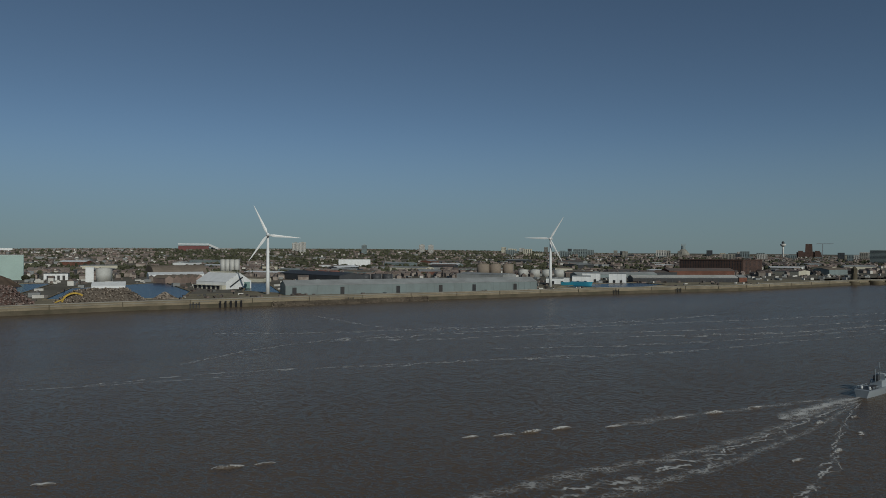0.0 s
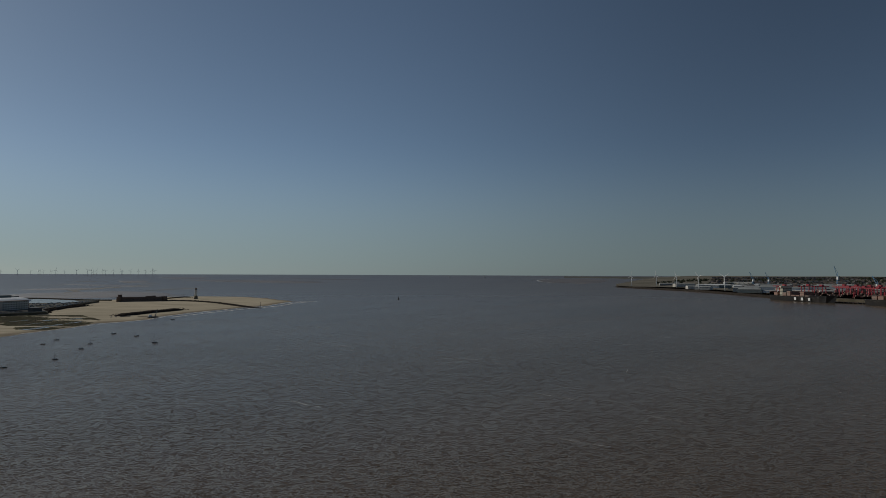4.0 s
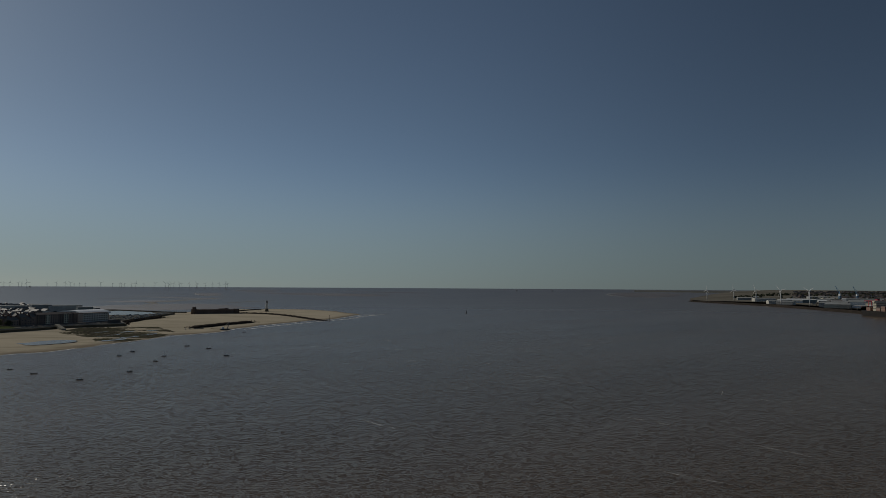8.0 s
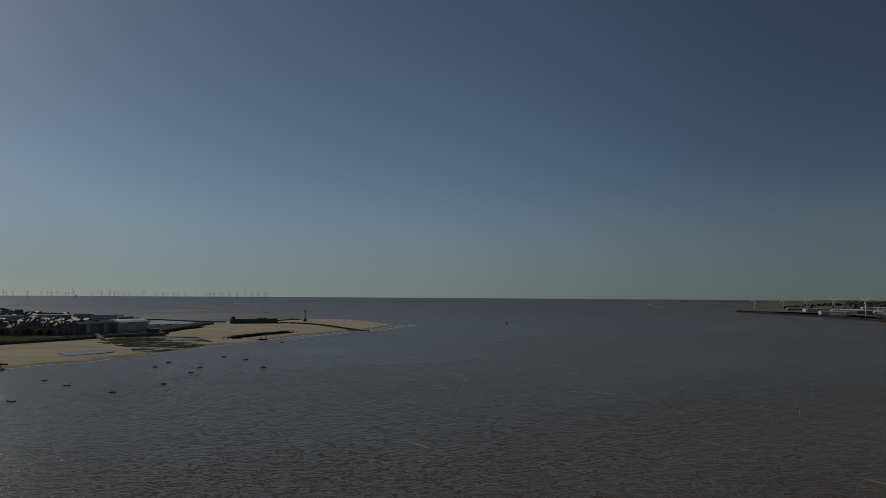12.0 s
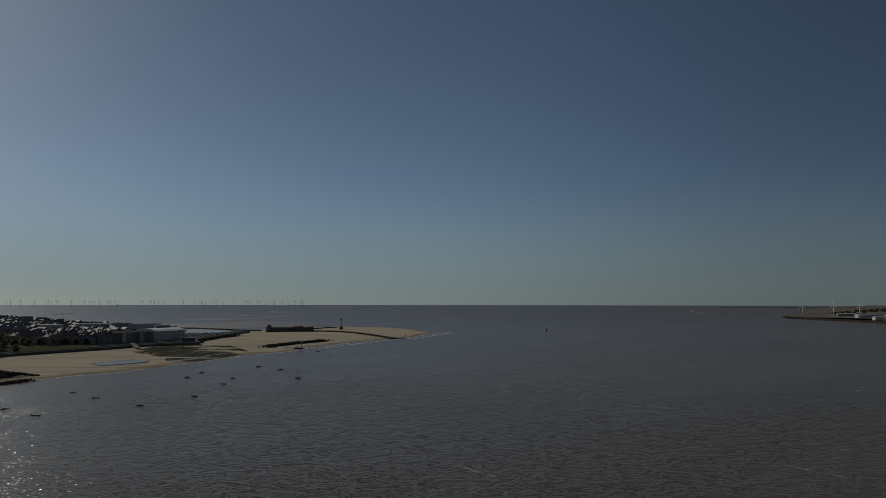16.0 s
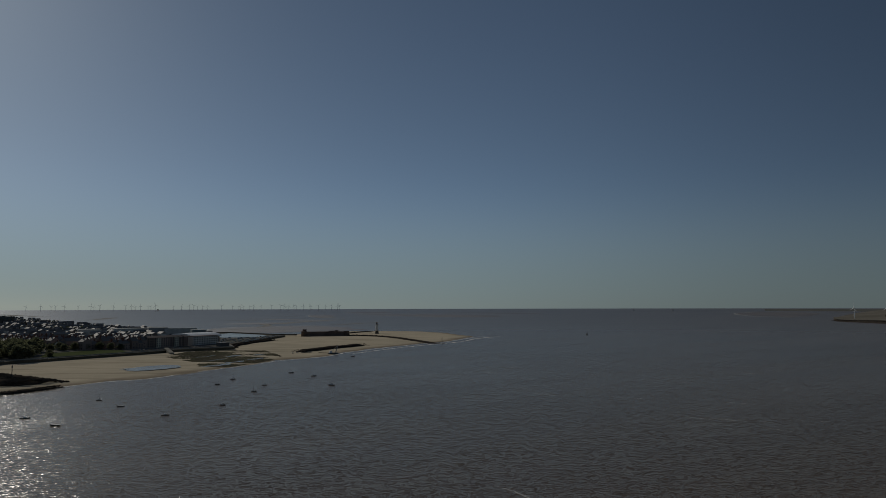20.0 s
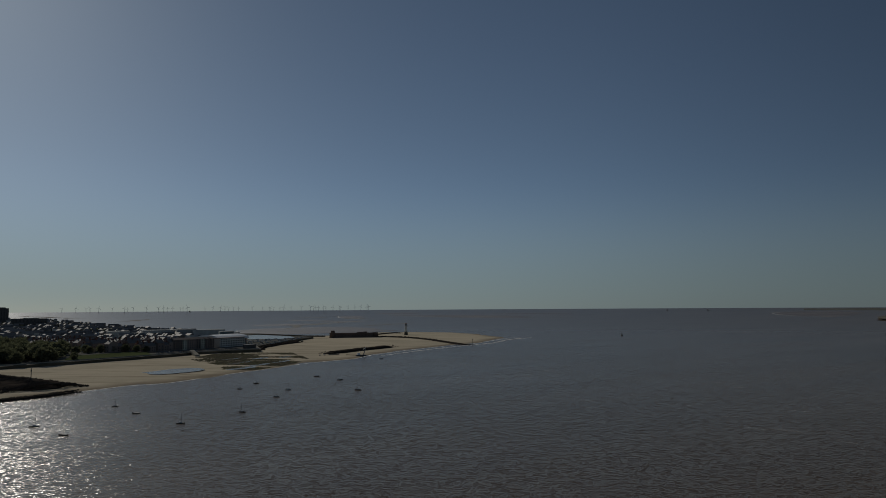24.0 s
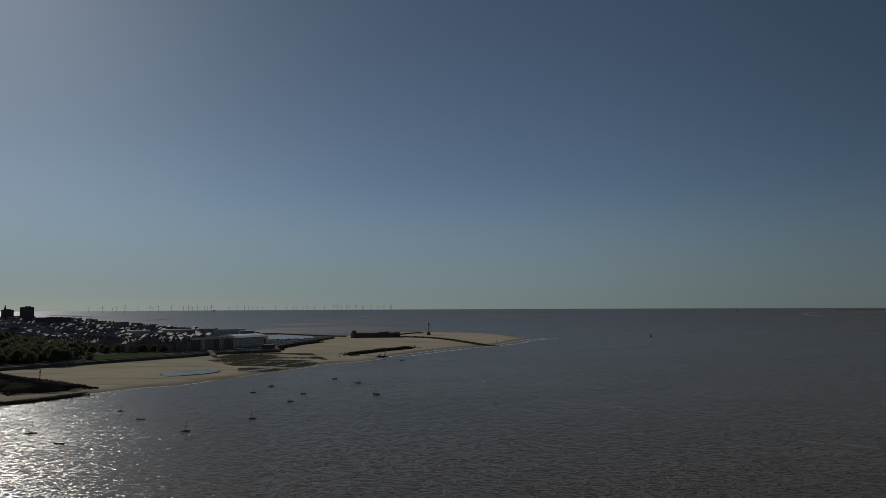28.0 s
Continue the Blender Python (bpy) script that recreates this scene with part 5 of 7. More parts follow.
part("body", box(mesh(), (0, 6, 0), (84, 30, 10.6), taper=0.99), M_QUAY, lp, "tide-stained lower masonry")
part("cap", box(mesh(), (0, 6, 10.6), (84.6, 30.6, 1.2)), M_QUAY, lp)
# black slabs on the flat face paint the shade of the gate recesses
for x, w in ((22, 9), (-34, 4)):
    part("recess", box(mesh(), (-x, 21.2, 1), (w, 1.0, 9)), M_BLACK, lp)
for k in range(9):
    part("buttress", box(mesh(), (-38 + k * 9.5, 21.2, 0), (1.2, 1.0, 10.4)), M_TIDE, lp)
smooth(part("round_end", turned(mesh(), [(13, 0), (12.4, 10.6), (12.8, 11.8)], 20, (42, 8)), M_QUAY, lp))
part("back_wall", box(mesh(), (-4, 2, 11.8), (74, 1.2, 5)), M_CONCRETE, lp, "weathered concrete back wall")
n, m = span((958, -180), (800, -330), 0.8, LAND)
shed("concrete_fence", "long weathered concrete fence wall", n, 0.8, 6, 0, m, M_CONCRETE, M_CONCRETE, bays=24, category="wall")
for k in range(6):
    tank("low pale round storage tank", 8, 6, facing(985 - k * 16, -255 - k * 22), M_TANK if k % 3 else M_CONCRETE, "low tanks")

n, m = span((925, -358), (832, -504), 30)
bs = shed("blue_shed", "long blue-clad shed with a pale banded roof", n, 30, 9, 3.4, m, M_BLUE, M_GREYROOF, bays=9)
part("fascia", box(mesh(), (0, -15.4, 7), (n, 0.5, 2.2)), M_GREEN, bs, "pale green fascia band")
n, m = span((979, -479), (920, -668), 36)
shed("grey_shed", "long grey corrugated shed", n, 36, 11, 4, m, M_GREYROOF, M_GREYROOF, bays=14)
cem = shed("cement_works", "cream concrete works block with slot windows", 23, 20, 23, 0, facing(1132, -455), M_CREAM, M_CONCRETE, category="works")
for k in range(3):
    part("slot", box(mesh(), (-5 + 5 * k, -10.1, 6), (1.2, 0.3, 11)), M_GLASS, cem)
shed("cement_store", "lower cream store beside the works", 16, 18, 15, 0, facing(1150, -430), M_CREAM, M_CONCRETE, category="works")
for k in range(5):
    tank("white cylindrical cement silo", 6, 16, facing(1122 - 4 * k, -480 - 11 * k), M_TANK, "cement silos", "silo")
for x, y, w, d, h in ((1478, -715, 42, 30, 18), (1440, -790, 50, 30, 14), (1647, -1094, 33, 26, 20)):
    shed("brick_block", "square red-brick industrial block", w, d, h, 0, facing(x, y), M_BRICK1, M_BRICK1, group="brick blocks")

for k, (a, b, mat, rf) in enumerate((((1185, 372), (1150, 262), M_GREYROOF, M_DARK), ((1146, 250), (1120, 160), M_GREY, M_GREYROOF), ((1112, 130), (1092, 84), M_WHITE, M_GREYROOF))):
    n, m = span((a[0] + 34, a[1]), (b[0] + 34, b[1]), 26)
    shed("quay_shed", "low long quay shed with a flat sheet roof", n, 26, 6.5, 1.6, m, mat, rf, [(-n * 0.3, 5, 5), (0, 5, 5), (n * 0.3, 5, 5)], "low quay sheds", 8)
# green transit sheds beside the turbine, ferry in the dock behind
for k, (a, b) in enumerate((((1054, 58), (1041, -22)), ((1043, -24), (1026, -88)), ((1024, -80), (963, -215)))):
    n, m = span(a, b, 30)
    shed("green_shed", "pale green corrugated transit shed on the river wall", n, 30, 8, 3.6, m, M_GREEN, M_GREEN, [(n * 0.2, 6, 6)], "green transit sheds", 8)
fy = thing("dock_ferry", "white ferry behind the sheds, funnel and bridge showing", "ship", pose(1250, -110, LAND, 0, 0, 108))
part("hull", hull_mesh(150, 22, 9), M_WHITE, fy)
bridge = part("bridge", box(mesh(), (46, 0, 8), (30, 20, 15), taper=0.8), M_WHITE, fy)
part("bridge_windows", box(mesh(), (46, 0, 18), (26.4, 17.6, 1.3)), M_GLASS, bridge)
part("funnel", box(mesh(), (-44, 0, 8), (22, 9, 15), taper=0.55), M_WHITE, fy)
part("funnel_mark", box(mesh(), (-44, 0, 15), (6, 8.0, 3)), M_BLACK, fy)
part("mast", beam(mesh(), (46, 0, 22), (46, 0, 34), 1.2), M_WHITE, fy)
heap("coal_heap", "long dark coal stockpile behind the sheds", 90, 40, 15, facing(1500, 20, LAND), M_COAL, 11)
heap("coal_heap", "long dark coal stockpile behind the sheds", 70, 40, 13, facing(1480, 90, LAND), M_COAL, 12)
heap("scrap_heap", "grey mixed scrap heap beside the sheds", 80, 40, 15, facing(1420, -70, LAND), M_SCRAP, 13, 150)

# ro-ro ferry alongside
rf = thing("roro_ferry", "white and black ro-ro ferry moored along the river wall", "ship", pose(1152, 448, -1, 0, 0, -106.3))
part("hull", hull_mesh(138, 23, 8, 0.5, 0.22, 0.95), M_BLACK, rf)
part("upper_hull", box(mesh(), (-18, 0, 7.6), (96, 22.4, 8)), M_WHITE, rf, "tall white side plating")
part("fore_deck", box(mesh(), (42, 0, 7.6), (24, 20, 4)), M_WHITE, rf)
bridge = part("bridge", box(mesh(), (22, 0, 15.6), (26, 21, 6), taper=0.9), M_WHITE, rf)
part("bridge_windows", box(mesh(), (22, 0, 19), (24.4, 20.4, 1.2)), M_GLASS, bridge)
part("funnel", box(mesh(), (-24, 0, 15.6), (10, 8, 6), taper=0.8), M_RED, rf, "red funnel")
part("mast", beam(mesh(), (22, 0, 21), (22, 0, 31), 0.7), M_WHITE, rf)
for k in range(14):
    part("side_opening", box(mesh(), (-58 + k * 6.0, -11.25, 10.5), (2.2 if k % 3 else 3.4, 0.3, 3.4)), M_GLASS, rf)
for k in range(8):
    part("hull_mark", box(mesh(), (-12 + k * 4.2, -11.65, 4.6), (3.0, 0.5, 3.2)), M_WHITE, rf, "plain white hull marking")

# sheds and conveyors between ferry and river bend
shed("grain_shed", "broad grain shed with a grey sheet roof", 140, 60, 13, 14, facing(1622, 648, LAND, 4), M_CREAM, M_GREYROOF, bays=12)
shed("grain_annex", "pale ribbed annex below the grain shed", 75, 30, 7, 5, facing(1400, 550), M_GREYROOF, M_GREYROOF, bays=10)
shed("dark_shed", "dark flat-roofed quay shed", 80, 60, 14, 0, facing(1460, 425, LAND, 25), M_GREY, M_DARK)
shed("dark_shed", "long dark grey storage shed", 150, 60, 11, 3, facing(1620, 330), M_DARK, M_DARK)
shed("grey_shed", "low grey-green shed by the dock", 110, 30, 8, 3, facing(1400, 235), M_GREEN, M_GREYROOF, bays=10)
shed("brick_shed", "low brick shed with a grey roof", 90, 30, 8, 3, facing(1430, 165), M_BRICK1, M_GREYROOF)
for x, y, h in ((2499, 460, 32), (2506, 430, 32), (2520, 370, 31)):
    ch = thing("chimney_stack", "slim pale chimney stack", "chimney", facing(x, y), "chimney stacks")
    smooth(part("shaft", turned(mesh(), [(3, -1), (2.3, h)], 12), M_CONCRETE, ch))
    part("rim", turned(mesh(), [(2.7, h), (2.7, h + 1)], 12), M_DARK, ch)
for (ax, ay), (bx, by), h in (((1960, 705), (2080, 560), 44), ((1950, 520), (2060, 400), 40)):
    cv = thing("conveyor", "inclined white conveyor gallery rising to a transfer tower", "conveyor", None, "conveyors")
    part("gallery", beam(mesh(), (ax, ay, LAND + 16), (bx, by, LAND + h), 4.5), M_WHITE, cv)
    part("transfer_tower", box(mesh(), (bx + 3, by, LAND), (13, 13, h + 6)), M_CREAM, cv)
    for q in (0.3, 0.65):
        px, py = ax + (bx - ax) * q, ay + (by - ay) * q
        part("trestle", beam(mesh(), (px, py, LAND), (px, py, LAND + 16 + (h - 16) * q), 2), M_STEEL, cv)
for k in range(4):
    tank("low grey concrete bulk tank", 15, 22, facing(2080 + 8 * k, 640 - 46 * k), M_CONCRETE, "bulk tanks")
for k in range(3):
    x, y = 1650 + 85 * k, 845 + 8 * k
    sl = thing("grain_silo", "battery of tall cylindrical concrete grain silos", "silo", facing(x, y), "grain silos")
    for i in range(4):
        smooth(part("cylinder", turned(mesh(), [(11, -1), (11, 50)], 20, (-24 + 16 * i, 8 * (i % 2))), M_SILO, sl))
    part("headhouse", box(mesh(), (0, 0, 50), (14, 12, 10)), M_CONCRETE, sl)
    part("gallery", box(mesh(), (0, 4, 50), (64, 8, 3)), M_CONCRETE, sl)
cvx = thing("conveyor", "inclined conveyor from quay to grain silos", "conveyor", None, "conveyors")
part("gallery", beam(mesh(), (1480, 700, 18), (1600, 790, 42), 4), M_GREYROOF, cvx)
part("transfer_tower", box(mesh(), (1500, 655, LAND), (11, 11, 38)), M_SILO, cvx)
part("tall_leg", box(mesh(), (1560, 690, LAND), (8, 8, 30)), M_STEEL, cvx)
dock_crane(spot(2350, 940, LAND, 60), height=44)
dock_crane(spot(2360, 900, LAND, 60), height=44)
nv = thing("naval_vessel", "pale grey vessel in the dock", "ship", pose(1330, 330, LAND, 0, 0, 100))
part("hull", hull_mesh(60, 12, 6), M_SHIPGREY, nv)
part("superstructure", box(mesh(), (4, 0, 6), (24, 9, 7), taper=0.8), M_SHIPGREY, nv)
part("mast", beam(mesh(), (4, 0, 12), (4, 0, 24), 0.8), M_SHIPGREY, nv)

# container terminal
for y, up in ((954, False), (898, False), (847, False), (812, False), (741, True)):
    x = 1262 + (y - 759) * 0.075 + 42
    quay_crane("tall red ship-to-shore crane with %s boom" % ("a raised red and white" if up else "a lowered"), spot(x, y, LAND, -85.7, 0.96), up)
container_ship("black-hulled container ship with white hull marks", 250, pose(1247, 886, -3, 0, 0, -94.3), 4)
container_ship("second black-hulled container ship", 190, pose(1268, 1185, -3, 0, 0, -98), 7)
quay = thing("container_quay", "dark piled container quay on the river", "quay", kind="structure")
part("deck", strip(mesh(), [(1258, 700), (1288, 1110), (1330, 1270)], 40, 3, 5.5, 0.0), M_TIDE, quay)
for x, y, a in along([(1258, 700), (1288, 1110)], 12):
    part("column", box(mesh(), (x, y, -3), (1.6, 1.6, 6.5)), M_BLACK, quay)
rng = random.Random(8)
for i in range(22):
    d = rng.uniform(0, 1)
    yard_crane(spot(1440 + rng.uniform(-40, 150), 880 + i * 24, LAND, rng.choice((0, 90)) - 85))
hp = Heap()
for i in range(900):
    x, y = rng.uniform(1370, 1700), rng.uniform(760, 1420)
    x, y = round(x / 14) * 14, round(y / 3) * 3
    for lay in range(rng.choice((1, 2, 2, 3, 4))):
        hp.block(x, y, LAND + lay * 2.6 + 0.05 + 3 * (lay == 0) - (3 if lay == 0 else 0), 12.2, 2.45, 2.55)
hp.link("container_stacks", M_BOX, "rows of stacked red and brown shipping containers", "containers")
shed("terminal_wall", "long dark terminal building behind the cranes", 170, 40, 34, 0, facing(1720, 1000), M_DARK, M_DARK, bays=8)
bt = shed("terminal_block", "white control block at the quay end", 12, 12, 22, 0, facing(1420, 1390), M_WHITE, M_WHITE, category="building")

# river-mouth docks
for k, (x, y) in enumerate(((1533, 1729), (1560, 1880), (1681, 2149), (1781, 2405), (1816, 2629))):
    wind_turbine("white wind turbine on the dock breakwater", 44, 21, 60 + 17 * k, "mouth wind turbines", spot(x, y, city_height(x, y)), -80)
for x, y, w, d, h, wl in ((1500, 1590, 60, 40, 9, M_CREAM), (1545, 1650, 70, 40, 11, M_GREYROOF), (1600, 1905, 50, 30, 8, M_PALE), (1620, 1985, 40, 30, 8, M_PALE),
                          (1760, 2250, 20, 18, 16, M_CONCRETE), (1700, 1760, 90, 40, 11, M_WHITE), (1850, 1850, 90, 40, 10, M_GREYROOF), (1640, 1560, 60, 40, 12, M_WHITE),
                          (1800, 1600, 120, 40, 12, M_WHITE), (1980, 1720, 140, 40, 12, M_WHITE), (2100, 1500, 120, 40, 12, M_WHITE), (2000, 2000, 110, 40, 10, M_GREYROOF)):
    shed("port_shed", "low pale port shed near the river mouth", w, d, h, 3, facing(x, y, None, random.Random(x).uniform(-20, 20)), wl, M_GREYROOF, group="port sheds")
yards = random.Random(64)
made = 0
while made < 34:
    x, y = yards.uniform(1480, 2300), yards.uniform(1280, 2480)
    if x < float(np.interp(y, [p[1] for p in SHORE[17:]], [p[0] for p in SHORE[17:]])) + 90:
        continue
    made += 1
    shed("port_shed", "low pale port shed near the river mouth", yards.uniform(24, 80), yards.uniform(18, 34), yards.uniform(5, 10), yards.uniform(1.5, 3), facing(x, y, None, yards.uniform(-25, 25)),
         yards.choice((M_WHITE, M_GREYROOF, M_PALE, M_CREAM, M_GREY)), yards.choice((M_GREYROOF, M_TANK, M_WHITE)), group="port sheds")
for x, y in ((1860, 1480), (1820, 1330), (1760, 1180)):
    dock_crane(spot(x, y, LAND, 80), height=34)

for x, y, h in ((2156, 2273, 42), (2228, 2263, 42), (2347, 2038, 60)):
    dock_crane(spot(x, y, LAND, 170), "blue-grey dock crane on the far quay", None, 22, h)

# far blocks of flats and landmarks
for x, y, w, d, h, wall in ((2946, -595, 26, 24, 70, M_GREY), (2930, -640, 24, 22, 62, M_PALE), (2169, -395, 26, 20, 41, M_CONCRETE), (2165, -440, 22, 20, 41, M_CONCRETE),
                            (2885, -672, 52, 24, 55, M_CONCRETE), (2964, -490, 52, 24, 40, M_PALE), (3345, -1363, 40, 24, 50, M_GREY), (3316, -1435, 36, 24, 47, M_GREY), (3958, -2175, 40, 24, 52, M_PALE),
                            (2860, -1500, 110, 24, 36, M_PALE), (2900, -1380, 34, 24, 32, M_GREY), (1379, -3796, 36, 24, 48, M_PALE), (1243, -3526, 34, 24, 54, M_PALE), (916, -3523, 26, 22, 44, M_GREY),
                            (681, -3882, 30, 22, 45, M_PALE), (600, -3692, 27, 22, 46, M_PALE), (2947, -240, 42, 24, 51, M_CREAM), (2883, -110, 36, 22, 26, M_PALE), (2914, -172, 38, 22, 26, M_PALE),
                            (2480, 820, 20, 20, 44, M_CREAM)):
    tower_block("tall block of flats among low houses" if wall is not M_GREY else "grey-blue tower block among low houses", w, d, h, facing(x, y), wall, 5, max(5, int(h / 5)))
stad = thing("stadium", "red-walled football stand with a white arched roof", "stadium", facing(2005, -3844, 50))
part("stand", box(mesh(), (0, 0, -10), (165, 60, 42)), M_STADRED, stad)
part("roof", box(mesh(), (0, 0, 33), (168, 70, 4)), M_GREYROOF, stad)
part("roof_truss", beam(mesh(), (-84, -34, 42), (84, -34, 42), 5), M_WHITE, stad)
part("side_roof", beam(mesh(), (84, -30, 36), (130, 20, 16), 12), M_WHITE, stad)
part("far_stand", box(mesh(), (150, 40, -10), (110, 40, 30)), M_GREYROOF, stad)
st2 = shed("stand_roof", "long pale stadium roof on the skyline", 140, 40, 22, 0, facing(2736, -3222, 42), M_WHITE, M_WHITE, category="stadium")
rt = thing("radio_tower", "slender concrete tower with a round crown", "tower", facing(-1433, -4624, 12))
smooth(part("shaft", turned(mesh(), [(6, -5), (4.5, 60), (4.5, 88)], 14), M_PALE, rt))
smooth(part("crown", turned(mesh(), [(6, 78), (16, 88), (16, 95), (8, 97)], 20), M_PALE, rt))
part("mast_head", turned(mesh(), [(8, 97), (8, 108), (3, 112)], 14), M_DARK, rt)
cth = thing("cathedral", "massive dark red sandstone cathedral with a square tower", "cathedral", facing(-1760, -5148, 18))
part("nave", box(mesh(), (0, 0, -5), (150, 40, 45)), M_OLDBRICK, cth)
part("tower", box(mesh(), (0, 0, 30), (46, 40, 66), taper=0.88), M_OLDBRICK, cth)
part("transept", box(mesh(), (-50, -2, -5), (30, 48, 55)), M_OLDBRICK, cth)
part("transept", box(mesh(), (50, -2, -5), (30, 48, 55)), M_OLDBRICK, cth)
mc = thing("round_cathedral", "round concrete cathedral with a lantern crown", "cathedral", facing(-943, -5156, 30))
smooth(part("cone", turned(mesh(), [(42, -5), (42, 15), (16, 45)], 16), M_CONCRETE, mc))
part("lantern", turned(mesh(), [(15, 45), (13, 68), (14, 70)], 16), M_GREY, mc)
for k in range(10):
    a = k * 0.628
    part("pinnacle", beam(mesh(), (13 * math.cos(a), 13 * math.sin(a), 68), (12 * math.cos(a), 12 * math.sin(a), 84), 1.5), M_CONCRETE, mc)
gl = shed("glass_offices", "blue-grey glazed office slab by the river", 104, 30, 62, 0, facing(-1330, -3060, 6), M_GREY, M_GREY, bays=10, category="office")
for k in range(12):
    part("glass_band", box(mesh(), (0, -15.1, 3 + k * 4.8), (102, 0.4, 2.6)), M_GLASS, gl)
tc = thing("tower_crane", "tall pale tower crane in the city", "crane", facing(-1400, -3900, 10))
part("mast", beam(mesh(), (0, 0, 0), (0, 0, 92), 3), M_STEEL, tc)
part("jib", beam(mesh(), (-28, 0, 92), (48, 0, 92), 2.4), M_STEEL, tc)
rng = random.Random(21)
for k in range(80):
    az = rng.uniform(176, 208)
    d = rng.uniform(3600, 5600)
    x, y = bearing(az, d)
    h = rng.choice((12, 14, 16, 20, 24, 28, 34, 42))
    if 182 < az < 186:
        h += 14
    tower_block("city-centre block on the skyline", rng.uniform(22, 60), 24, h, facing(x, y), rng.choice((M_PALE, M_GREY, M_CONCRETE, M_CREAM, M_DARK)), 4, 6, False)

# ---- the low city: sheds near the docks, terraces and trees up to the hills ----
TAKEN = [(o.matrix_basis.translation.x, o.matrix_basis.translation.y) for o in scene.objects if o.parent is None and o.matrix_basis.translation.length > 500]
walls, roofs, palewalls, trees, metal = Heap(), Heap(), Heap(), Heap(), Heap()
rng = random.Random(77)


def free(x, y, gap):
    return all((x - a) ** 2 + (y - b) ** 2 > gap * gap for a, b in TAKEN) and not any(inside(x, y, p) for p in DOCKS)


SHORE_AZ = sorted((math.degrees(math.atan2(x - MID.x, y - MID.y)) % 360, math.hypot(x - MID.x, y - MID.y)) for x, y in SHORE)


def shore_distance(az):
    return float(np.interp(az, [a for a, _ in SHORE_AZ], [d for _, d in SHORE_AZ]))


count = 0
while count < 130:
    az = rng.uniform(36, 205)
    d = shore_distance(az) + 380 + rng.random() ** 1.2 * 1300
    x, y = bearing(az, d)
    if not free(x, y, 75) or d > 2800:
        continue
    TAKEN.append((x, y))
    count += 1
    w, dep, h = rng.uniform(30, 110), rng.uniform(22, 50), rng.uniform(6, 12)
    shed("dock_shed", rng.choice(("low grey industrial shed behind the docks", "low industrial shed with a pale sheet roof")), w, dep, h, rng.uniform(1.5, 4),
         facing(x, y, None, rng.choice((-32, -25, 58, -30, 10))), rng.choice((M_GREY, M_BRICK1, M_CREAM, M_WHITE, M_DARK, M_GREYROOF)), rng.choice((M_GREYROOF, M_GREYROOF, M_BROWNROOF, M_WHITE, M_SLATE)), group="industrial sheds")
for i in range(17000):
    az = rng.uniform(41, 207)
    d0 = shore_distance(az)
    d = d0 + 420 + (5800 - d0) * rng.random() ** 1.1
    x, y = bearing(az, d)
    z = city_height(x, y)
    t = radians(rng.choice((20, 110, 35, 125)) + rng.uniform(-6, 6))
    green = noise.noise(Vector((x, y, 3)) * 0.0022)
    if green > 0.16 and rng.random() < 0.8 or 150 < az < 180 and d > 2900 and rng.random() < 0.55 or not free(x, y, 40):
        continue
    if rng.random() < 0.06:
        metal.block(x, y, z, rng.uniform(20, 60), rng.uniform(15, 30), rng.uniform(5, 9), t)
        continue
    n = rng.choice((7, 8, 12, 18, 26))
    h = rng.uniform(5.5, 7.5)
    (palewalls if rng.random() < 0.16 else walls).block(x, y, z, n, 8.5, h, t)
    roofs.roof(x, y, z + h, n + 0.6, 9.2, rng.uniform(2.6, 3.6), t)
for i in range(24000):
    az = rng.uniform(37, 207) if i < 19000 else rng.uniform(150, 181)
    d0 = shore_distance(az)
    d = d0 + 650 + (5600 - d0) * rng.random()
    x, y = bearing(az, d)
    if az < 48 and d > 5200 - (48 - az) * 120:
        continue
    green = noise.noise(Vector((x, y, 3)) * 0.0022)
    if green < 0.02 and rng.random() < (0.25 if az < 110 and d > 2200 else 0.45) or not free(x, y, 32):
        continue
    if az < 62 and d < 3600 and rng.random() < 0.7:
        continue
    trees.tuft(x, y, city_height(x, y) - 1, rng.uniform(4, 9), rng.uniform(6, 12), rng)
walls.link("terraced_houses", M_HOUSE, "countless low brick terraces reaching up to the hills", "houses")
palewalls.link("pale_houses", M_PALE, "scattered white-rendered houses in the low city", "houses")
roofs.link("house_roofs", M_SLATE, "countless slate roofs of the low city", "roofs")
metal.link("works_roofs", M_GREYROOF, "scattered pale works and store roofs", "sheds")
trees.link("far_trees", M_LEAF, "dark green trees scattered between the streets", "trees")

# yard clutter: trailers, containers, stores and plant on the dock estate
clutter, vans, stores = Heap(), Heap(), Heap()
rng = random.Random(91)
for i in range(2600):
    az = rng.uniform(42, 204)
    d = shore_distance(az) + 130 + 560 * rng.random()
    x, y = bearing(az, d)
    if not free(x, y, 26):
        continue
    t = radians(rng.choice((30, 120, 48, 138)) + rng.uniform(-5, 5))
    z = city_height(x, y)
    q = rng.random()
    if q < 0.35:
        vans.block(x, y, z, rng.uniform(4, 12), 2.5, rng.uniform(2, 3.8), t)
    elif q < 0.92:
        clutter.block(x, y, z, rng.uniform(3, 10), rng.uniform(2.4, 4), rng.uniform(1.5, 3.5), t)
    else:
        stores.block(x, y, z, rng.uniform(6, 13), rng.uniform(5, 8), rng.uniform(3, 5), t)
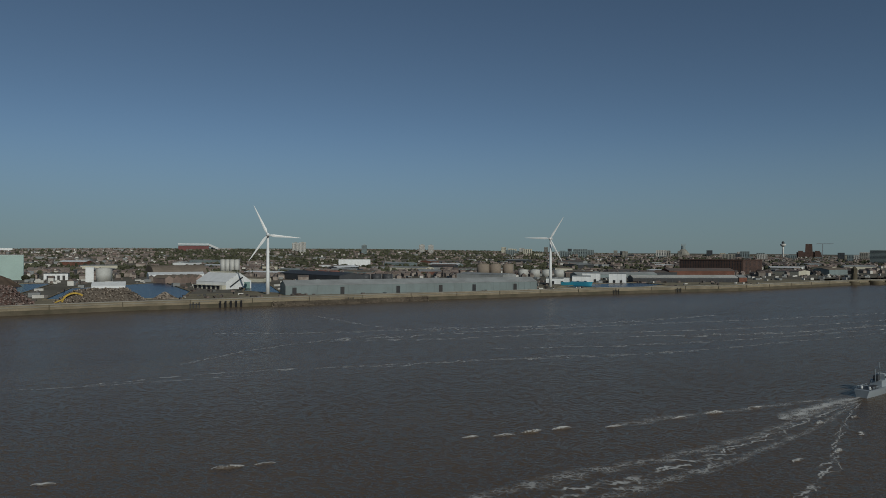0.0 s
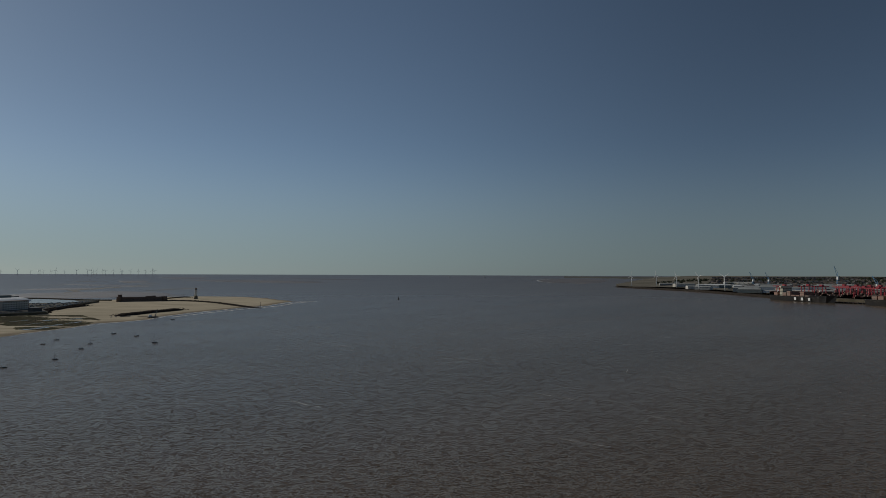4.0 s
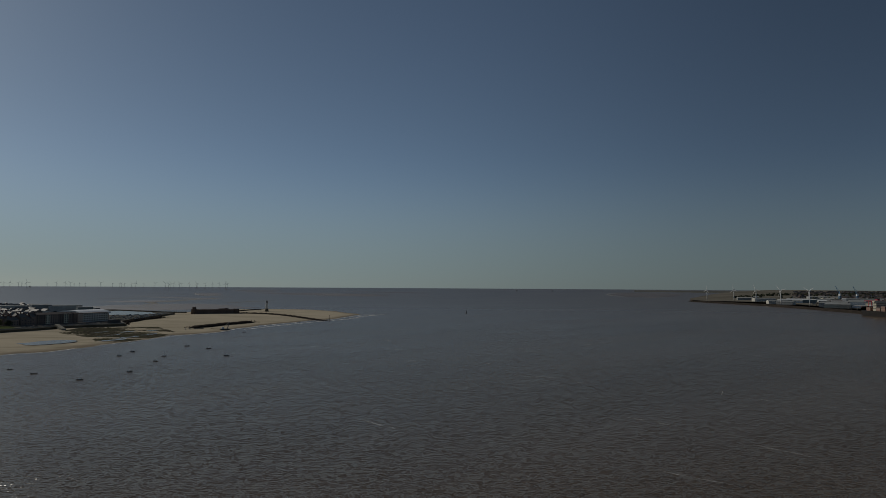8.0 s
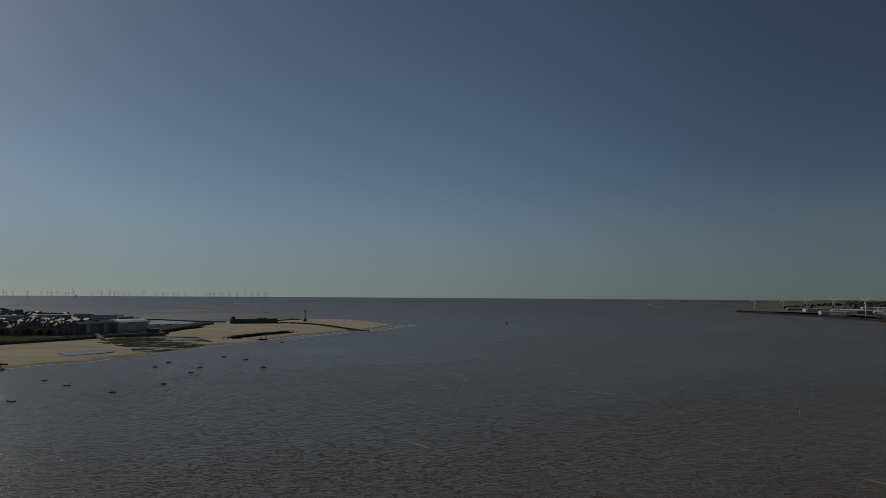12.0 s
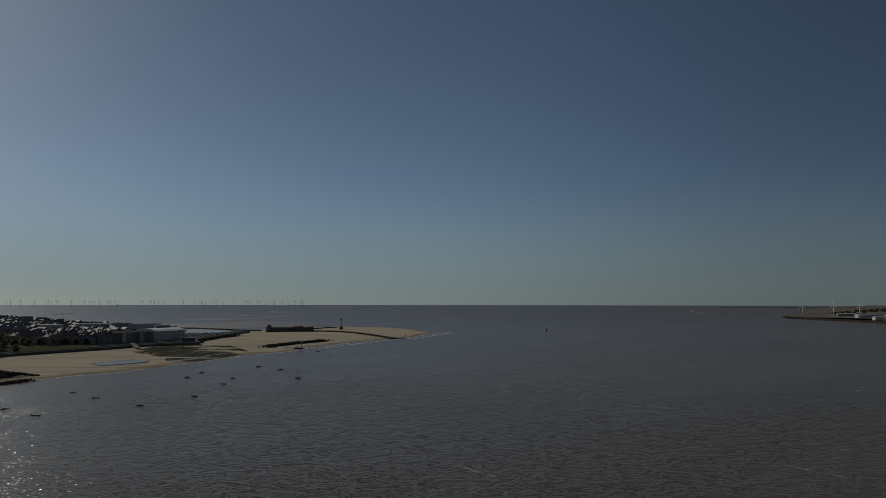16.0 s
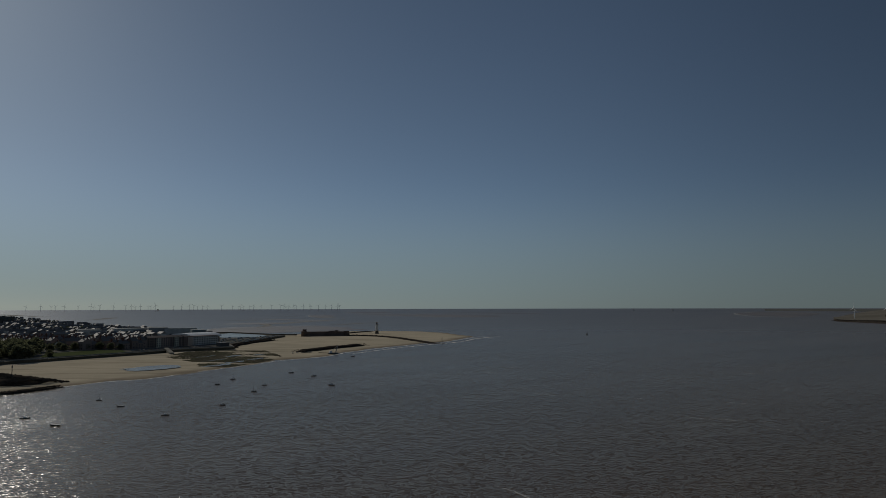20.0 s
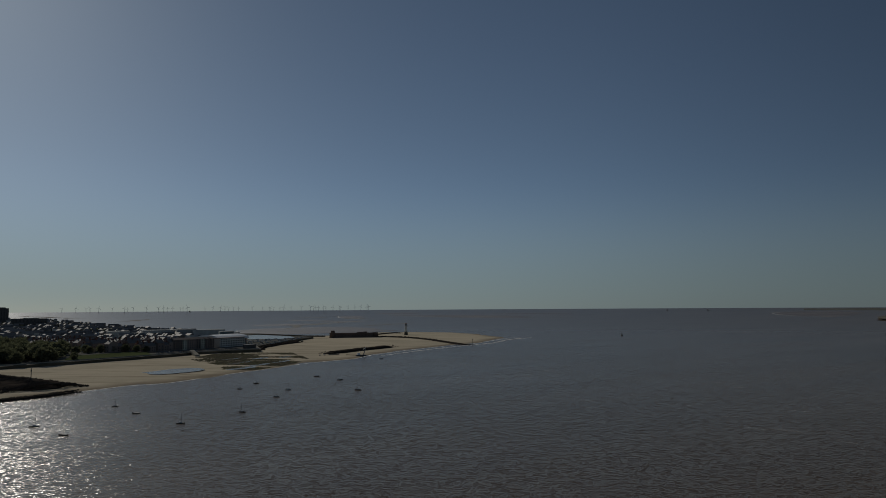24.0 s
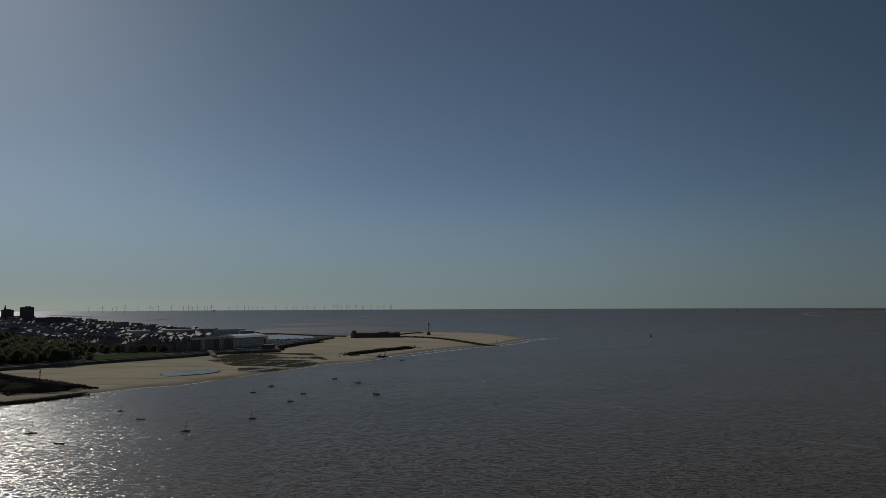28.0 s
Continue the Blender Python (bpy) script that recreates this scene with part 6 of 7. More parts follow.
# timber, drums and plant left along the quay edge
for i in range(420):
    az = rng.uniform(60, 196)
    x, y = bearing(az, shore_distance(az) + 16 + 95 * rng.random())
    if not free(x, y, 22):
        continue
    (vans if rng.random() < 0.15 else clutter).block(x, y, LAND + 0.1, rng.uniform(2, 8), rng.uniform(1.5, 3), rng.uniform(0.8, 2.6), radians(rng.choice((35, 125)) + rng.uniform(-20, 20)))
vans.link("parked_trailers", M_PALE, "rows of pale trailers and vans in the dock yards", "trailers")
clutter.link("yard_clutter", M_CLUTTER, "brown and grey containers and plant in the dock yards", "yard clutter")
stores.link("yard_stores", M_GREYROOF, "small grey stores in the dock yards", "stores")

# riprap below the river wall
rng = random.Random(31)
for line, n, w in (([(290, -770), (200, -845), (140, -896)], 2600, 15), ([(850, -100), (780, -214), (716, -312)], 4600, 20)):
    rip = thing("riprap_bank", "sloping bank of tumbled grey-brown boulders below the river wall", "riprap", kind="structure")
    bm, hp, rows = mesh(), Heap(), []
    pts = along(line, 4)
    for x, y, a in pts:
        out = (MID - Vector((x, y))).normalized()
        rows.append([bm.verts.new((x + out.x * o, y + out.y * o, z + rng.uniform(-0.3, 0.3))) for o, z in ((-2, 4.4), (3, 3.9), (w * 0.55, 1.9), (w, -0.8))])
    for a, b in zip(rows, rows[1:]):
        for i in range(3):
            bm.faces.new((a[i], b[i], b[i + 1], a[i + 1]))
    bmesh.ops.recalc_face_normals(bm, faces=bm.faces[:])
    part("bank", bm, M_RIPRAP, rip)
    for _ in range(n):
        x, y, a = rng.choice(pts)
        out = (MID - Vector((x, y))).normalized()
        o = rng.uniform(-1, w)
        hp.stone(x + out.x * o + rng.uniform(-2, 2), y + out.y * o + rng.uniform(-2, 2), 4.3 - max(o, 0) * 4.8 / w, rng.uniform(0.4, 1.1), rng)
    hp.link("rubble", M_RIPRAP, "", "", parent=rip)
jt = thing("timber_jetty", "row of dark timber dolphins against the wall", "jetty")
for k in range(5):
    x, y = 320 + 4.2 * k, -752 + 3.6 * k
    part("post", box(mesh(), (x, y, -3), (1.5, 1.5, 10)), M_BLACK, jt)

# ---- west bank ----
lh = thing("lighthouse", "white-painted tapering stone lighthouse on the sands", "lighthouse", pose(-0.5, 1556, 1.8))
smooth(part("base", turned(mesh(), [(5.2, -1), (4.3, 1.5), (3.6, 4.5), (3.3, 7)], 24), M_TIDE, lh, "dark stained stone foot"))
smooth(part("shaft", turned(mesh(), [(3.3, 7), (2.9, 10), (2.5, 15), (2.3, 19.2)], 24), M_PALE, lh))
smooth(part("gallery", turned(mesh(), [(2.3, 19.2), (3.3, 19.8), (3.3, 20.3)], 24), M_PALE, lh))
for k in range(12):
    part("rail_post", beam(mesh(), (3.2 * math.cos(k * 0.5236), 3.2 * math.sin(k * 0.5236), 20.3), (3.2 * math.cos(k * 0.5236), 3.2 * math.sin(k * 0.5236), 21.4), 0.12), M_STEEL, lh)
part("railing", turned(mesh(), [(3.2, 21.3), (3.28, 21.4), (3.2, 21.5)], 24), M_STEEL, lh)
lamp_room = smooth(part("lantern", turned(mesh(), [(1.6, 20.3), (1.6, 23)], 12), M_GLASS, lh))
smooth(part("dome", turned(mesh(), [(1.9, 23), (1.4, 24.3), (0.3, 25.2), (0.1, 26.4)], 12), M_BRICK1, lamp_room, "dark red lantern roof"))
for k in range(4):
    part("window", box(mesh(), (0, -2.9 + 0.15 * k, 8 + 2.8 * k), (0.7, 0.6, 1.2)), M_GLASS, lh)
part("door", box(mesh(), (0.6, -3.3, 7.2), (1.0, 0.5, 2.0)), M_DARK, lh)

fort = thing("fort", "low dark red sandstone coastal fort with corner towers", "fort", pose(-101, 1477, 1.5, 0, 0, 6))
part("wall", box(mesh(), (0, 0, -1), (88, 58, 9.5), taper=0.985), M_GRANITE, fort)
part("parapet", box(mesh(), (0, -28.6, 8.5), (87, 1.4, 1.2)), M_GRANITE, fort)
for x in (-40, 40):
    smooth(part("corner_tower", turned(mesh(), [(5.5, -1), (5, 10.5), (5.4, 11)], 12, (x, -26)), M_GRANITE, fort))
smooth(part("gate_tower", turned(mesh(), [(4, 7), (3.6, 14), (4, 14.6)], 10, (-39, -18)), M_GRANITE, fort))
part("gate_block", box(mesh(), (12, -20, 8), (11, 9, 3.6)), M_GRANITE, fort)
part("hut", box(mesh(), (22, -8, 8), (7, 6, 4)), M_GRANITE, fort)
for i in range(22):
    part("merlon", box(mesh(), (-38 + i * 3.6, -28.6, 9.7), (1.9, 1.4, 1.0)), M_GRANITE, fort)
for i in range(12):
    part("gun_port", box(mesh(), (-34 + i * 6.2, -28.95, 5), (1.4, 0.5, 1.2)), M_BLACK, fort)


def rock_bank(name, label, line, width, height, n, seed, mat=None, base=None):
    """A groyne: an uneven bank of stone along a line, with loose boulders on it."""
    rng = random.Random(seed)
    t = thing(name, label, "groyne")
    bm = mesh()
    rows = []
    steps = along(line, 6)
    for i, (x, y, a) in enumerate(steps):
        nx, ny = -math.sin(radians(a)), math.cos(radians(a))
        z = (beach_height(x, y) if base is None else base)
        w = width * rng.uniform(0.8, 1.15)
        end = min(1.0, 0.25 + min(i, len(steps) - 1 - i) * 0.25)
        w *= 0.5 + 0.5 * end
        h = height * rng.uniform(0.75, 1.15) * end
        rows.append([bm.verts.new((x + nx * w * o, y + ny * w * o, z + zz)) for o, zz in ((0.5, -1.2), (0.28, h * 0.85), (0, h), (-0.28, h * 0.85), (-0.5, -1.2))])
    for a, b in zip(rows, rows[1:]):
        for i in range(4):
            bm.faces.new((a[i], b[i], b[i + 1], a[i + 1]))
    bm.faces.new(rows[0])
    bm.faces.new(rows[-1][::-1])
    bmesh.ops.recalc_face_normals(bm, faces=bm.faces[:])
    part("bank", bm, mat or M_ROCK, t)
    hp = Heap()
    pts = along(line, 3)
    for _ in range(n):
        x, y, a = rng.choice(pts)
        o = rng.uniform(-0.55, 0.55) * width
        z = (beach_height(x, y) if base is None else base) + 0.35 + height * (1 - abs(o) / width * 1.7)
        hp.stone(x - math.sin(radians(a)) * o + rng.uniform(-2, 2), y + math.cos(radians(a)) * o + rng.uniform(-2, 2), z - 0.2, rng.uniform(0.35, 0.85) * (1.4 if height > 3.2 else 1.0), rng)
    hp.link("rubble", mat or M_ROCK, "", "", parent=t)
    return t


rock_bank("groyne", "dark flat-topped rock groyne lying on the sand", [(-100, 1008), (-62, 1088), (-20, 1160)], 22, 3.0, 300, 3)
rock_bank("groyne", "long low stone groyne running out to a beacon pole", [(-60, 1470), (-20, 1440), (14, 1400), (52, 1330)], 10, 2.4, 260, 4)
rock_bank("groyne", "broad rocky end of the long groyne", [(46, 1340), (66, 1280), (84, 1236), (104, 1206)], 16, 1.8, 320, 5)
rock_bank("groyne", "dark rocks curving behind the lighthouse", [(-72, 1575), (-50, 1640), (-24, 1690), (-12, 1650)], 14, 2.0, 220, 6)
rock_bank("rock_jetty", "broad dark boulder jetty beside the beach", [(-420, 790), (-348, 726), (-305, 690), (-262, 650)], 56, 4.6, 7500, 7, base=0.3)
rock_bank("rock_spur", "low outer spur of dark boulders in the shallows", [(-300, 560), (-262, 592), (-249, 606), (-234, 640)], 12, 1.4, 700, 8, base=0.2)


rock_bank("rock_slope", "dark boulder slope below the car park", [(-196, 1068), (-204, 1130), (-196, 1196), (-172, 1290)], 15, 3.4, 420, 9, base=2.6)


def beacon(x, y, z, h, label):
    t = thing("beacon_pole", label, "beacon", pose(x, y, z), "beacon poles")
    smooth(part("post", turned(mesh(), [(0.35, -1), (0.22, h)], 8), M_DARK, t))
    part("basket", turned(mesh(), [(0.5, h * 0.76), (0.5, h * 0.9)], 8), M_DARK, t)
    part("brace", beam(mesh(), (-1.6, 0, 0), (0, 0, h * 0.35), 0.2), M_DARK, t)
    part("brace", beam(mesh(), (1.6, 0, 0), (0, 0, h * 0.35), 0.2), M_DARK, t)
    part("cross_arm", beam(mesh(), (-1, 0, h * 0.6), (1, 0, h * 0.6), 0.2), M_DARK, t)


beacon(104, 1212, 1.0, 9.0, "dark beacon pole at the end of the groyne")
beacon(-286, 676, 3.5, 11.0, "dark beacon pole on the boulder jetty")

# weed-covered rocks and pools on the sand
rng = random.Random(12)
WEEDS = [(-244, 925), (-232, 1024), (-145, 1030), (-112, 940), (-118, 880), (-136, 826), (-150, 792), (-168, 790), (-190, 850)]
hp, hp2 = Heap(), Heap()
made = 0
while made < 11000:
    x, y = rng.uniform(-246, -112), rng.uniform(788, 1030)
    if inside(x, y, WEEDS) and noise.noise(Vector((x * 0.5 + y * 0.3, y * 1.4, 0)) * 0.03) > -0.06 + rng.uniform(-0.2, 0.2):
        (hp if rng.random() < 0.75 else hp2).stone(x, y, beach_height(x, y), rng.uniform(0.5, 2.1), rng, 0.3)
        made += 1
hp.link("weedy_rocks", M_WEED, "flat weed-covered rocks scattered on the sand", "rocks")
hp2.link("shore_rocks", M_RIPRAP, "bare grey-brown stones at the water's edge", "rocks")


def pool(cx, cy, rx, ry, turn, seed, z):
    bm = mesh()
    ca, sa = math.cos(radians(turn)), math.sin(radians(turn))
    ring = []
    for i in range(48):
        a = 2 * math.pi * i / 48
        k = 1 + 0.3 * noise.noise(Vector((math.cos(a) * 1.4, math.sin(a) * 1.4, seed))) + 0.12 * noise.noise(Vector((math.cos(a) * 5, math.sin(a) * 5, seed)))
        px, py = rx * k * math.cos(a), ry * k * math.sin(a)
        ring.append((cx + px * ca - py * sa, cy + px * sa + py * ca))
    tagged(part("tide_pool", patch(bm, ring, z), M_POOL), "shallow tide pool left on the sand", "pool", "tide pools", "structure")


pool(-214, 790, 32, 23, 68, 1, beach_height(-214, 790) + 0.3)
for k, (x, y, rx, ry) in enumerate(((-160, 822, 9, 22), (-150, 860, 6, 16), (-176, 880, 5, 20), (-136, 900, 5, 18), (-196, 930, 4, 16), (-166, 940, 4, 18), (-140, 960, 4, 14))):
    pool(x, y, rx, ry, -22, 11 + k, beach_height(x, y) + 0.22)

# town: promenade lawn, road, terraces
bm = patch(mesh(), [(-376, 936), (-360, 885), (-346, 866), (-290, 945), (-312, 990), (-340, 1000)], 6.75)
tagged(part("lawn", bm, M_LAWN), "sunlit mown lawn behind the promenade", "lawn", "", "structure")
tagged(part("road", strip(mesh(), [(-330, 1000), (-290, 985), (-262, 1030), (-210, 1080)], 8, 6.7, 0.1, 0.5), M_ASPHALT), "asphalt road behind the lawn", "road", "", "structure")
LAKE = [(-310, 1480), (-266, 1330), (-216, 1332), (-197, 1380), (-214, 1440), (-290, 1530)]
tagged(part("marine_lake", patch(mesh(), LAKE, 6.7), M_POOL), "grey marine lake behind a low wall", "lake", "", "structure")
tagged(part("lake_wall", strip(mesh(), [(-360, 1580), (-300, 1568), (-190, 1448), (-150, 1432)], 3.5, 5.5, 2.4, 0.5), M_TIDE), "long dark lake wall", "wall", "", "structure")

rng = random.Random(40)
protos = {}


def town_spot(x, y, turn):
    return spot(x, y, town_height(x, y), turn)


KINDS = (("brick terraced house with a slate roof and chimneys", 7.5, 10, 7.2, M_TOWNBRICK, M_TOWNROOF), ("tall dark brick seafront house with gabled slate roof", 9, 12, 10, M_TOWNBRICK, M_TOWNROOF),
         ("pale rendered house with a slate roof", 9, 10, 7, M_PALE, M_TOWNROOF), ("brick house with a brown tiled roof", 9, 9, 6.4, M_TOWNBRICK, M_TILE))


def put_house(x, y, turn, kind):
    if kind not in protos:
        label, w, d, h, wall, roof = KINDS[kind]
        protos[kind] = house(label, w, d, h, town_spot(x, y, turn), wall, roof, 2)
        return protos[kind]
    return copy_thing(protos[kind], town_spot(x, y, turn))


GREEN = [(-400, 780), (-345, 850), (-292, 925), (-325, 1004), (-385, 1000), (-539, 1122), (-700, 1330), (-900, 1200), (-640, 600)]
placed = []
for row in range(9):
    o = 62 + row * 34
    line = [(x - o * 0.83, y + o * 0.55) for x, y in [(-330, 880), (-262, 985), (-225, 1040)]]
    if row > 2:
        line = [(line[0][0] - row * 14, line[0][1] - row * 16)] + line
    for x, y, a in along(line, 8.6):
        if rng.random() < 0.12:
            continue
        if inside(x, y, GREEN):
            continue
        if (x + 282) ** 2 + (y - 1068) ** 2 < 36 ** 2 or (x + 292) ** 2 + (y - 1150) ** 2 < 62 ** 2:
            continue
        put_house(x + rng.uniform(-1.5, 1.5), y + rng.uniform(-1.5, 1.5), a + rng.choice((0, 0, 0, 90)), rng.choice((0, 0, 1, 1, 2, 3) if row < 4 else (0, 0, 0, 3, 2)))
        placed.append((x, y))
hw, hr, hpale, tr = Heap(), Heap(), Heap(), Heap()
for i in range(2600):
    az = rng.uniform(-44, -14)
    d = 1050 + 1500 * rng.random()
    x, y = bearing(az, d)
    if not inside(x, y, TOWN) or any((x - a) ** 2 + (y - b) ** 2 < 144 for a, b in placed) or inside(x, y, LAKE):
        continue
    if inside(x, y, GREEN) or any((x - a) ** 2 + (y - b) ** 2 < q * q for a, b, q in ((-282, 1066, 42), (-250, 1114, 40), (-272, 1182, 52))):
        continue
    if y > 1180 and x > -330 - (y - 1180) * 0.25:
        continue
    z = town_height(x, y)
    t = radians(rng.choice((35, 125)) + rng.uniform(-8, 8))
    if rng.random() < 0.28:
        tr.tuft(x, y, z - 1, rng.uniform(4, 7), rng.uniform(6, 11), rng)
        continue
    n, h = rng.choice((8, 16, 24)), rng.uniform(6, 8)
    (hpale if rng.random() < 0.25 else hw).block(x, y, z, n, 9, h, t)
    hr.roof(x, y, z + h, n + 0.6, 9.8, rng.uniform(3, 4), t)
hw.link("town_houses", M_HOUSE, "close-set brick houses of the seaside town", "houses")
hpale.link("pale_town_houses", M_PALE, "pale rendered houses of the seaside town", "houses")
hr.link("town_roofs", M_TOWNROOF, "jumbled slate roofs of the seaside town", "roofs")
tr.link("town_trees", M_LEAF, "garden trees between the houses", "trees")

# curved seafront terrace
cres = thing("seafront_terrace", "long four-storey seafront terrace with rows of windows", "terrace", pose(-282, 1062, 6.3, 0, 0, 50))
for k in range(9):
    a = -16 + 4 * k
    px, py = -26 + k * 6.6, -0.09 * (k - 4) ** 2
    front = part("house_front", box(mesh(), (px, py, -1), (6.7, 12, 13.6), a * 0.5), M_CREAM if k % 4 == 2 else M_TOWNBRICK, cres)
    part("roof", gable(mesh(), (px, py, 12.6), (6.7, 12), 2.4, a * 0.5, 0.2, 0.3), M_SLATE, cres)
    for fl in range(4):
        for sx in (-1.7, 1.7):
            ca, sa = math.cos(radians(a * 0.5)), math.sin(radians(a * 0.5))
            part("window", box(mesh(), (px + sx * ca + 6.03 * sa, py + sx * sa - 6.03 * ca, 1.2 + fl * 3), (1.3, 0.2, 1.9), a * 0.5), M_GLASS, front)

# pavilion with a white roof, flats beside it
hall = thing("pavilion", "seafront pavilion with a broad white curved roof", "pavilion", pose(-272, 1182, 6.3, 0, 0, 60))
part("wall", box(mesh(), (0, 0, -1), (58, 40, 10)), M_TOWNBRICK, hall)
bm = mesh()
rows = []
for i in range(9):
    a = math.pi * i / 8
    rows.append([bm.verts.new((sx * 31, -23 * math.cos(a), 8.6 + 6 * math.sin(a))) for sx in (-1, 1)])
for a, b in zip(rows, rows[1:]):
    bm.faces.new((a[0], a[1], b[1], b[0]))
bm.faces.new([r[0] for r in rows])
bm.faces.new([r[1] for r in rows][::-1])
part("roof", bm, M_WHITE, hall, "white curved sheet roof")
for i in range(8):
    part("window", box(mesh(), (-25 + 7 * i, -20.05, 1.5), (4.6, 0.3, 5)), M_GLASS, hall)
flats = thing("seafront_flats", "grey four-storey seafront flats with balconies", "flats", pose(-247, 1118, 6.3, 0, 0, 62))
part("wall", box(mesh(), (0, 0, -1), (50, 14, 13)), M_PALE, flats)
part("roof", box(mesh(), (0, 0, 12), (51, 15, 0.8)), M_SLATE, flats)
for fl in range(4):
    part("balcony", box(mesh(), (0, -7.6, 0.4 + fl * 3), (48, 1.6, 0.4)), M_WHITE, flats)
    for i in range(10):
        part("window", box(mesh(), (-22 + 4.9 * i, -7.05, 0.9 + fl * 3), (1.9, 0.25, 1.6)), M_GLASS, flats)

# low modern blocks along the far shore
for k, (x, y, w, h, mat) in enumerate(((-450, 1440, 66, 13.5, M_PALE), (-402, 1428, 32, 15, M_GREYROOF), (-366, 1442, 56, 13.5, M_PALE), (-322, 1400, 24, 11.5, M_GREY), (-288, 1335, 7, 12, M_DARK), (-512, 1400, 36, 13, M_PALE))):
    az = math.degrees(math.atan2(x - MID.x, y - MID.y))
    shed("seaside_block", "long low flat-roofed modern block near the shore", w, 26, h, 0, spot(x, y, town_height(x, y), -az + 8), mat, M_GREYROOF, [(-w * 0.3, 5, 4), (w * 0.1, 8, 4)], "modern seaside blocks", 8, "building")
shed("sea_hut", "small dark promenade block at the wall corner", 14, 9, 5, 0, pose(-206, 1062, 6.2, 0, 0, 40), M_DARK, M_DARK, category="building")

for x, y, w, dd, h, lab in ((-1106, 2100, 33, 22, 40, "dark tower block on the hill"), (-1196, 2162, 30, 22, 30, "second dark tower block on the hill")):
    tower_block(lab, w, dd, h, spot(x, y, town_height(x, y), 29), M_DARK, 5, 12)
tower_block("long dark slab of flats on the ridge", 78, 20, 20, spot(-933, 1911, town_height(-933, 1911), 28), M_DARK, 10, 6)
x, y = -1099, 1988
ch = thing("church", "dark church with a tall pointed spire", "church", spot(x, y, town_height(x, y), 30))
part("tower", box(mesh(), (0, 0, -4), (10, 10, 27)), M_TIDE, ch)
part("spire", turned(mesh(), [(6, 22), (0.3, 46)], 8), M_TIDE, ch)
part("nave", box(mesh(), (14, 6, -4), (26, 14, 16)), M_TIDE, ch)

# trees: the dark belt above the seawall and singles along the lawn
BELT = [(-392, 800), (-362, 834), (-352, 868), (-385, 930), (-415, 1000), (-545, 1118), (-700, 1310), (-760, 1200), (-560, 820)]
crowns = [tree("dense dark broadleaf tree above the seawall", 11 + k, 6 + 0.7 * k, spot(-380 - 12 * k, 830 + 14 * k, town_height(-380 - 12 * k, 830 + 14 * k)), 100 + k) for k in range(5)]
made = 0
while made < 215:
    x, y = rng.uniform(-740, -350), rng.uniform(800, 1300)
    if inside(x, y, BELT) and (made < 160) == (x > -520):
        copy_thing(rng.choice(crowns), spot(x, y, town_height(x, y), rng.uniform(0, 360), rng.uniform(0.75, 1.05)))
        made += 1
for i, (x, y, h) in enumerate(((-352, 888, 7), (-348, 880, 5), (-330, 1004, 8), (-345, 1008, 9), (-360, 1005, 8), (-318, 1002, 7), (-372, 1000, 9), (-390, 1000, 9), (-378, 985, 8), (-385, 965, 9))):
    tree("rounded dark tree beside the lawn", h, h * 0.55, spot(x, y, town_height(x, y)), 200 + i)


def palm(m, h, seed):
    rng = random.Random(seed)
    t = thing("palm_tree", "spiky palm-like tree on the skyline", "tree", m, "skyline palms")
    part("trunk", turned(mesh(), [(0.5, -0.5), (0.3, h)], 8), M_BARK, t)
    hp = Heap()
    for i in range(18):
        a, e = i * 2.4, rng.uniform(-0.4, 1.0)
        tip = Vector((4.2 * math.cos(a) * math.cos(e), 4.2 * math.sin(a) * math.cos(e), h + 3.6 * math.sin(e)))
        s = Vector((-math.sin(a), math.cos(a), 0)) * 0.5
        mid = Vector((0, 0, h)).lerp(tip, 0.5) + Vector((0, 0, 0.8))
        hp.body([Vector((0, 0, h)), mid + s, tip, mid - s, mid + Vector((0, 0, 0.4))], ((0, 1, 4), (1, 2, 4), (2, 3, 4), (3, 0, 4)))
    hp.link("fronds", M_LEAF, "", "", parent=t)


for k in range(6):
    x, y = bearing(-23.3 + 0.42 * k, 1500 + 12 * (k % 3))
    palm(spot(x, y, town_height(x, y)), 13 + 2 * (k % 2), k)

# parked cars along the promenade and on the sea-front car park
car0 = None
for x, y, a in along([(-296, 962), (-270, 1006), (-216, 1058)], 7) + along([(-218, 1130), (-210, 1200), (-186, 1400)], 8) + along([(-228, 1140), (-222, 1200), (-200, 1390)], 9) + along([(-240, 1165), (-234, 1215), (-212, 1400)], 8) + along([(-250, 1190), (-244, 1240), (-222, 1395)], 7) + along([(-200, 1150), (-192, 1230), (-178, 1400)], 6) + along([(-262, 1230), (-256, 1280), (-236, 1400)], 7):
    if rng.random() < 0.3 or inside(x, y, LAKE):
        continue
    m = pose(x + rng.uniform(-1, 1), y + rng.uniform(-1, 1), 6.42 if y < 1060 else 6.35, 0, 0, a + rng.choice((0, 90)) * (y > 1060))
    if car0 is None:
        car0 = thing("parked_car", "small parked car on the sea front", "car", m, "parked cars")
        bm = box(mesh(), (0, 0, 0.3), (4.3, 1.8, 0.65), taper=0.97)
        part("body", bm, M_CAR, car0)
        part("cabin", box(mesh(), (-0.2, 0, 0.95), (2.4, 1.6, 0.55), taper=0.8), M_GLASS, car0)
        for wx in (-1.3, 1.3):
            for wy in (-0.8, 0.8):
                part("wheel", turned(mesh(), [(0.32, -0.1), (0.32, 0.1)], 10), M_BLACK, car0).matrix_basis = pose(wx, wy, 0.32, 90)
    else:
        copy_thing(car0, m)
rp = thing("slipway", "pale concrete slipway down to the sand", "slipway")
part("ramp", beam(mesh(), (-262, 1000, 6.2), (-244, 962, 2.4), 5), M_CONCRETE, rp)

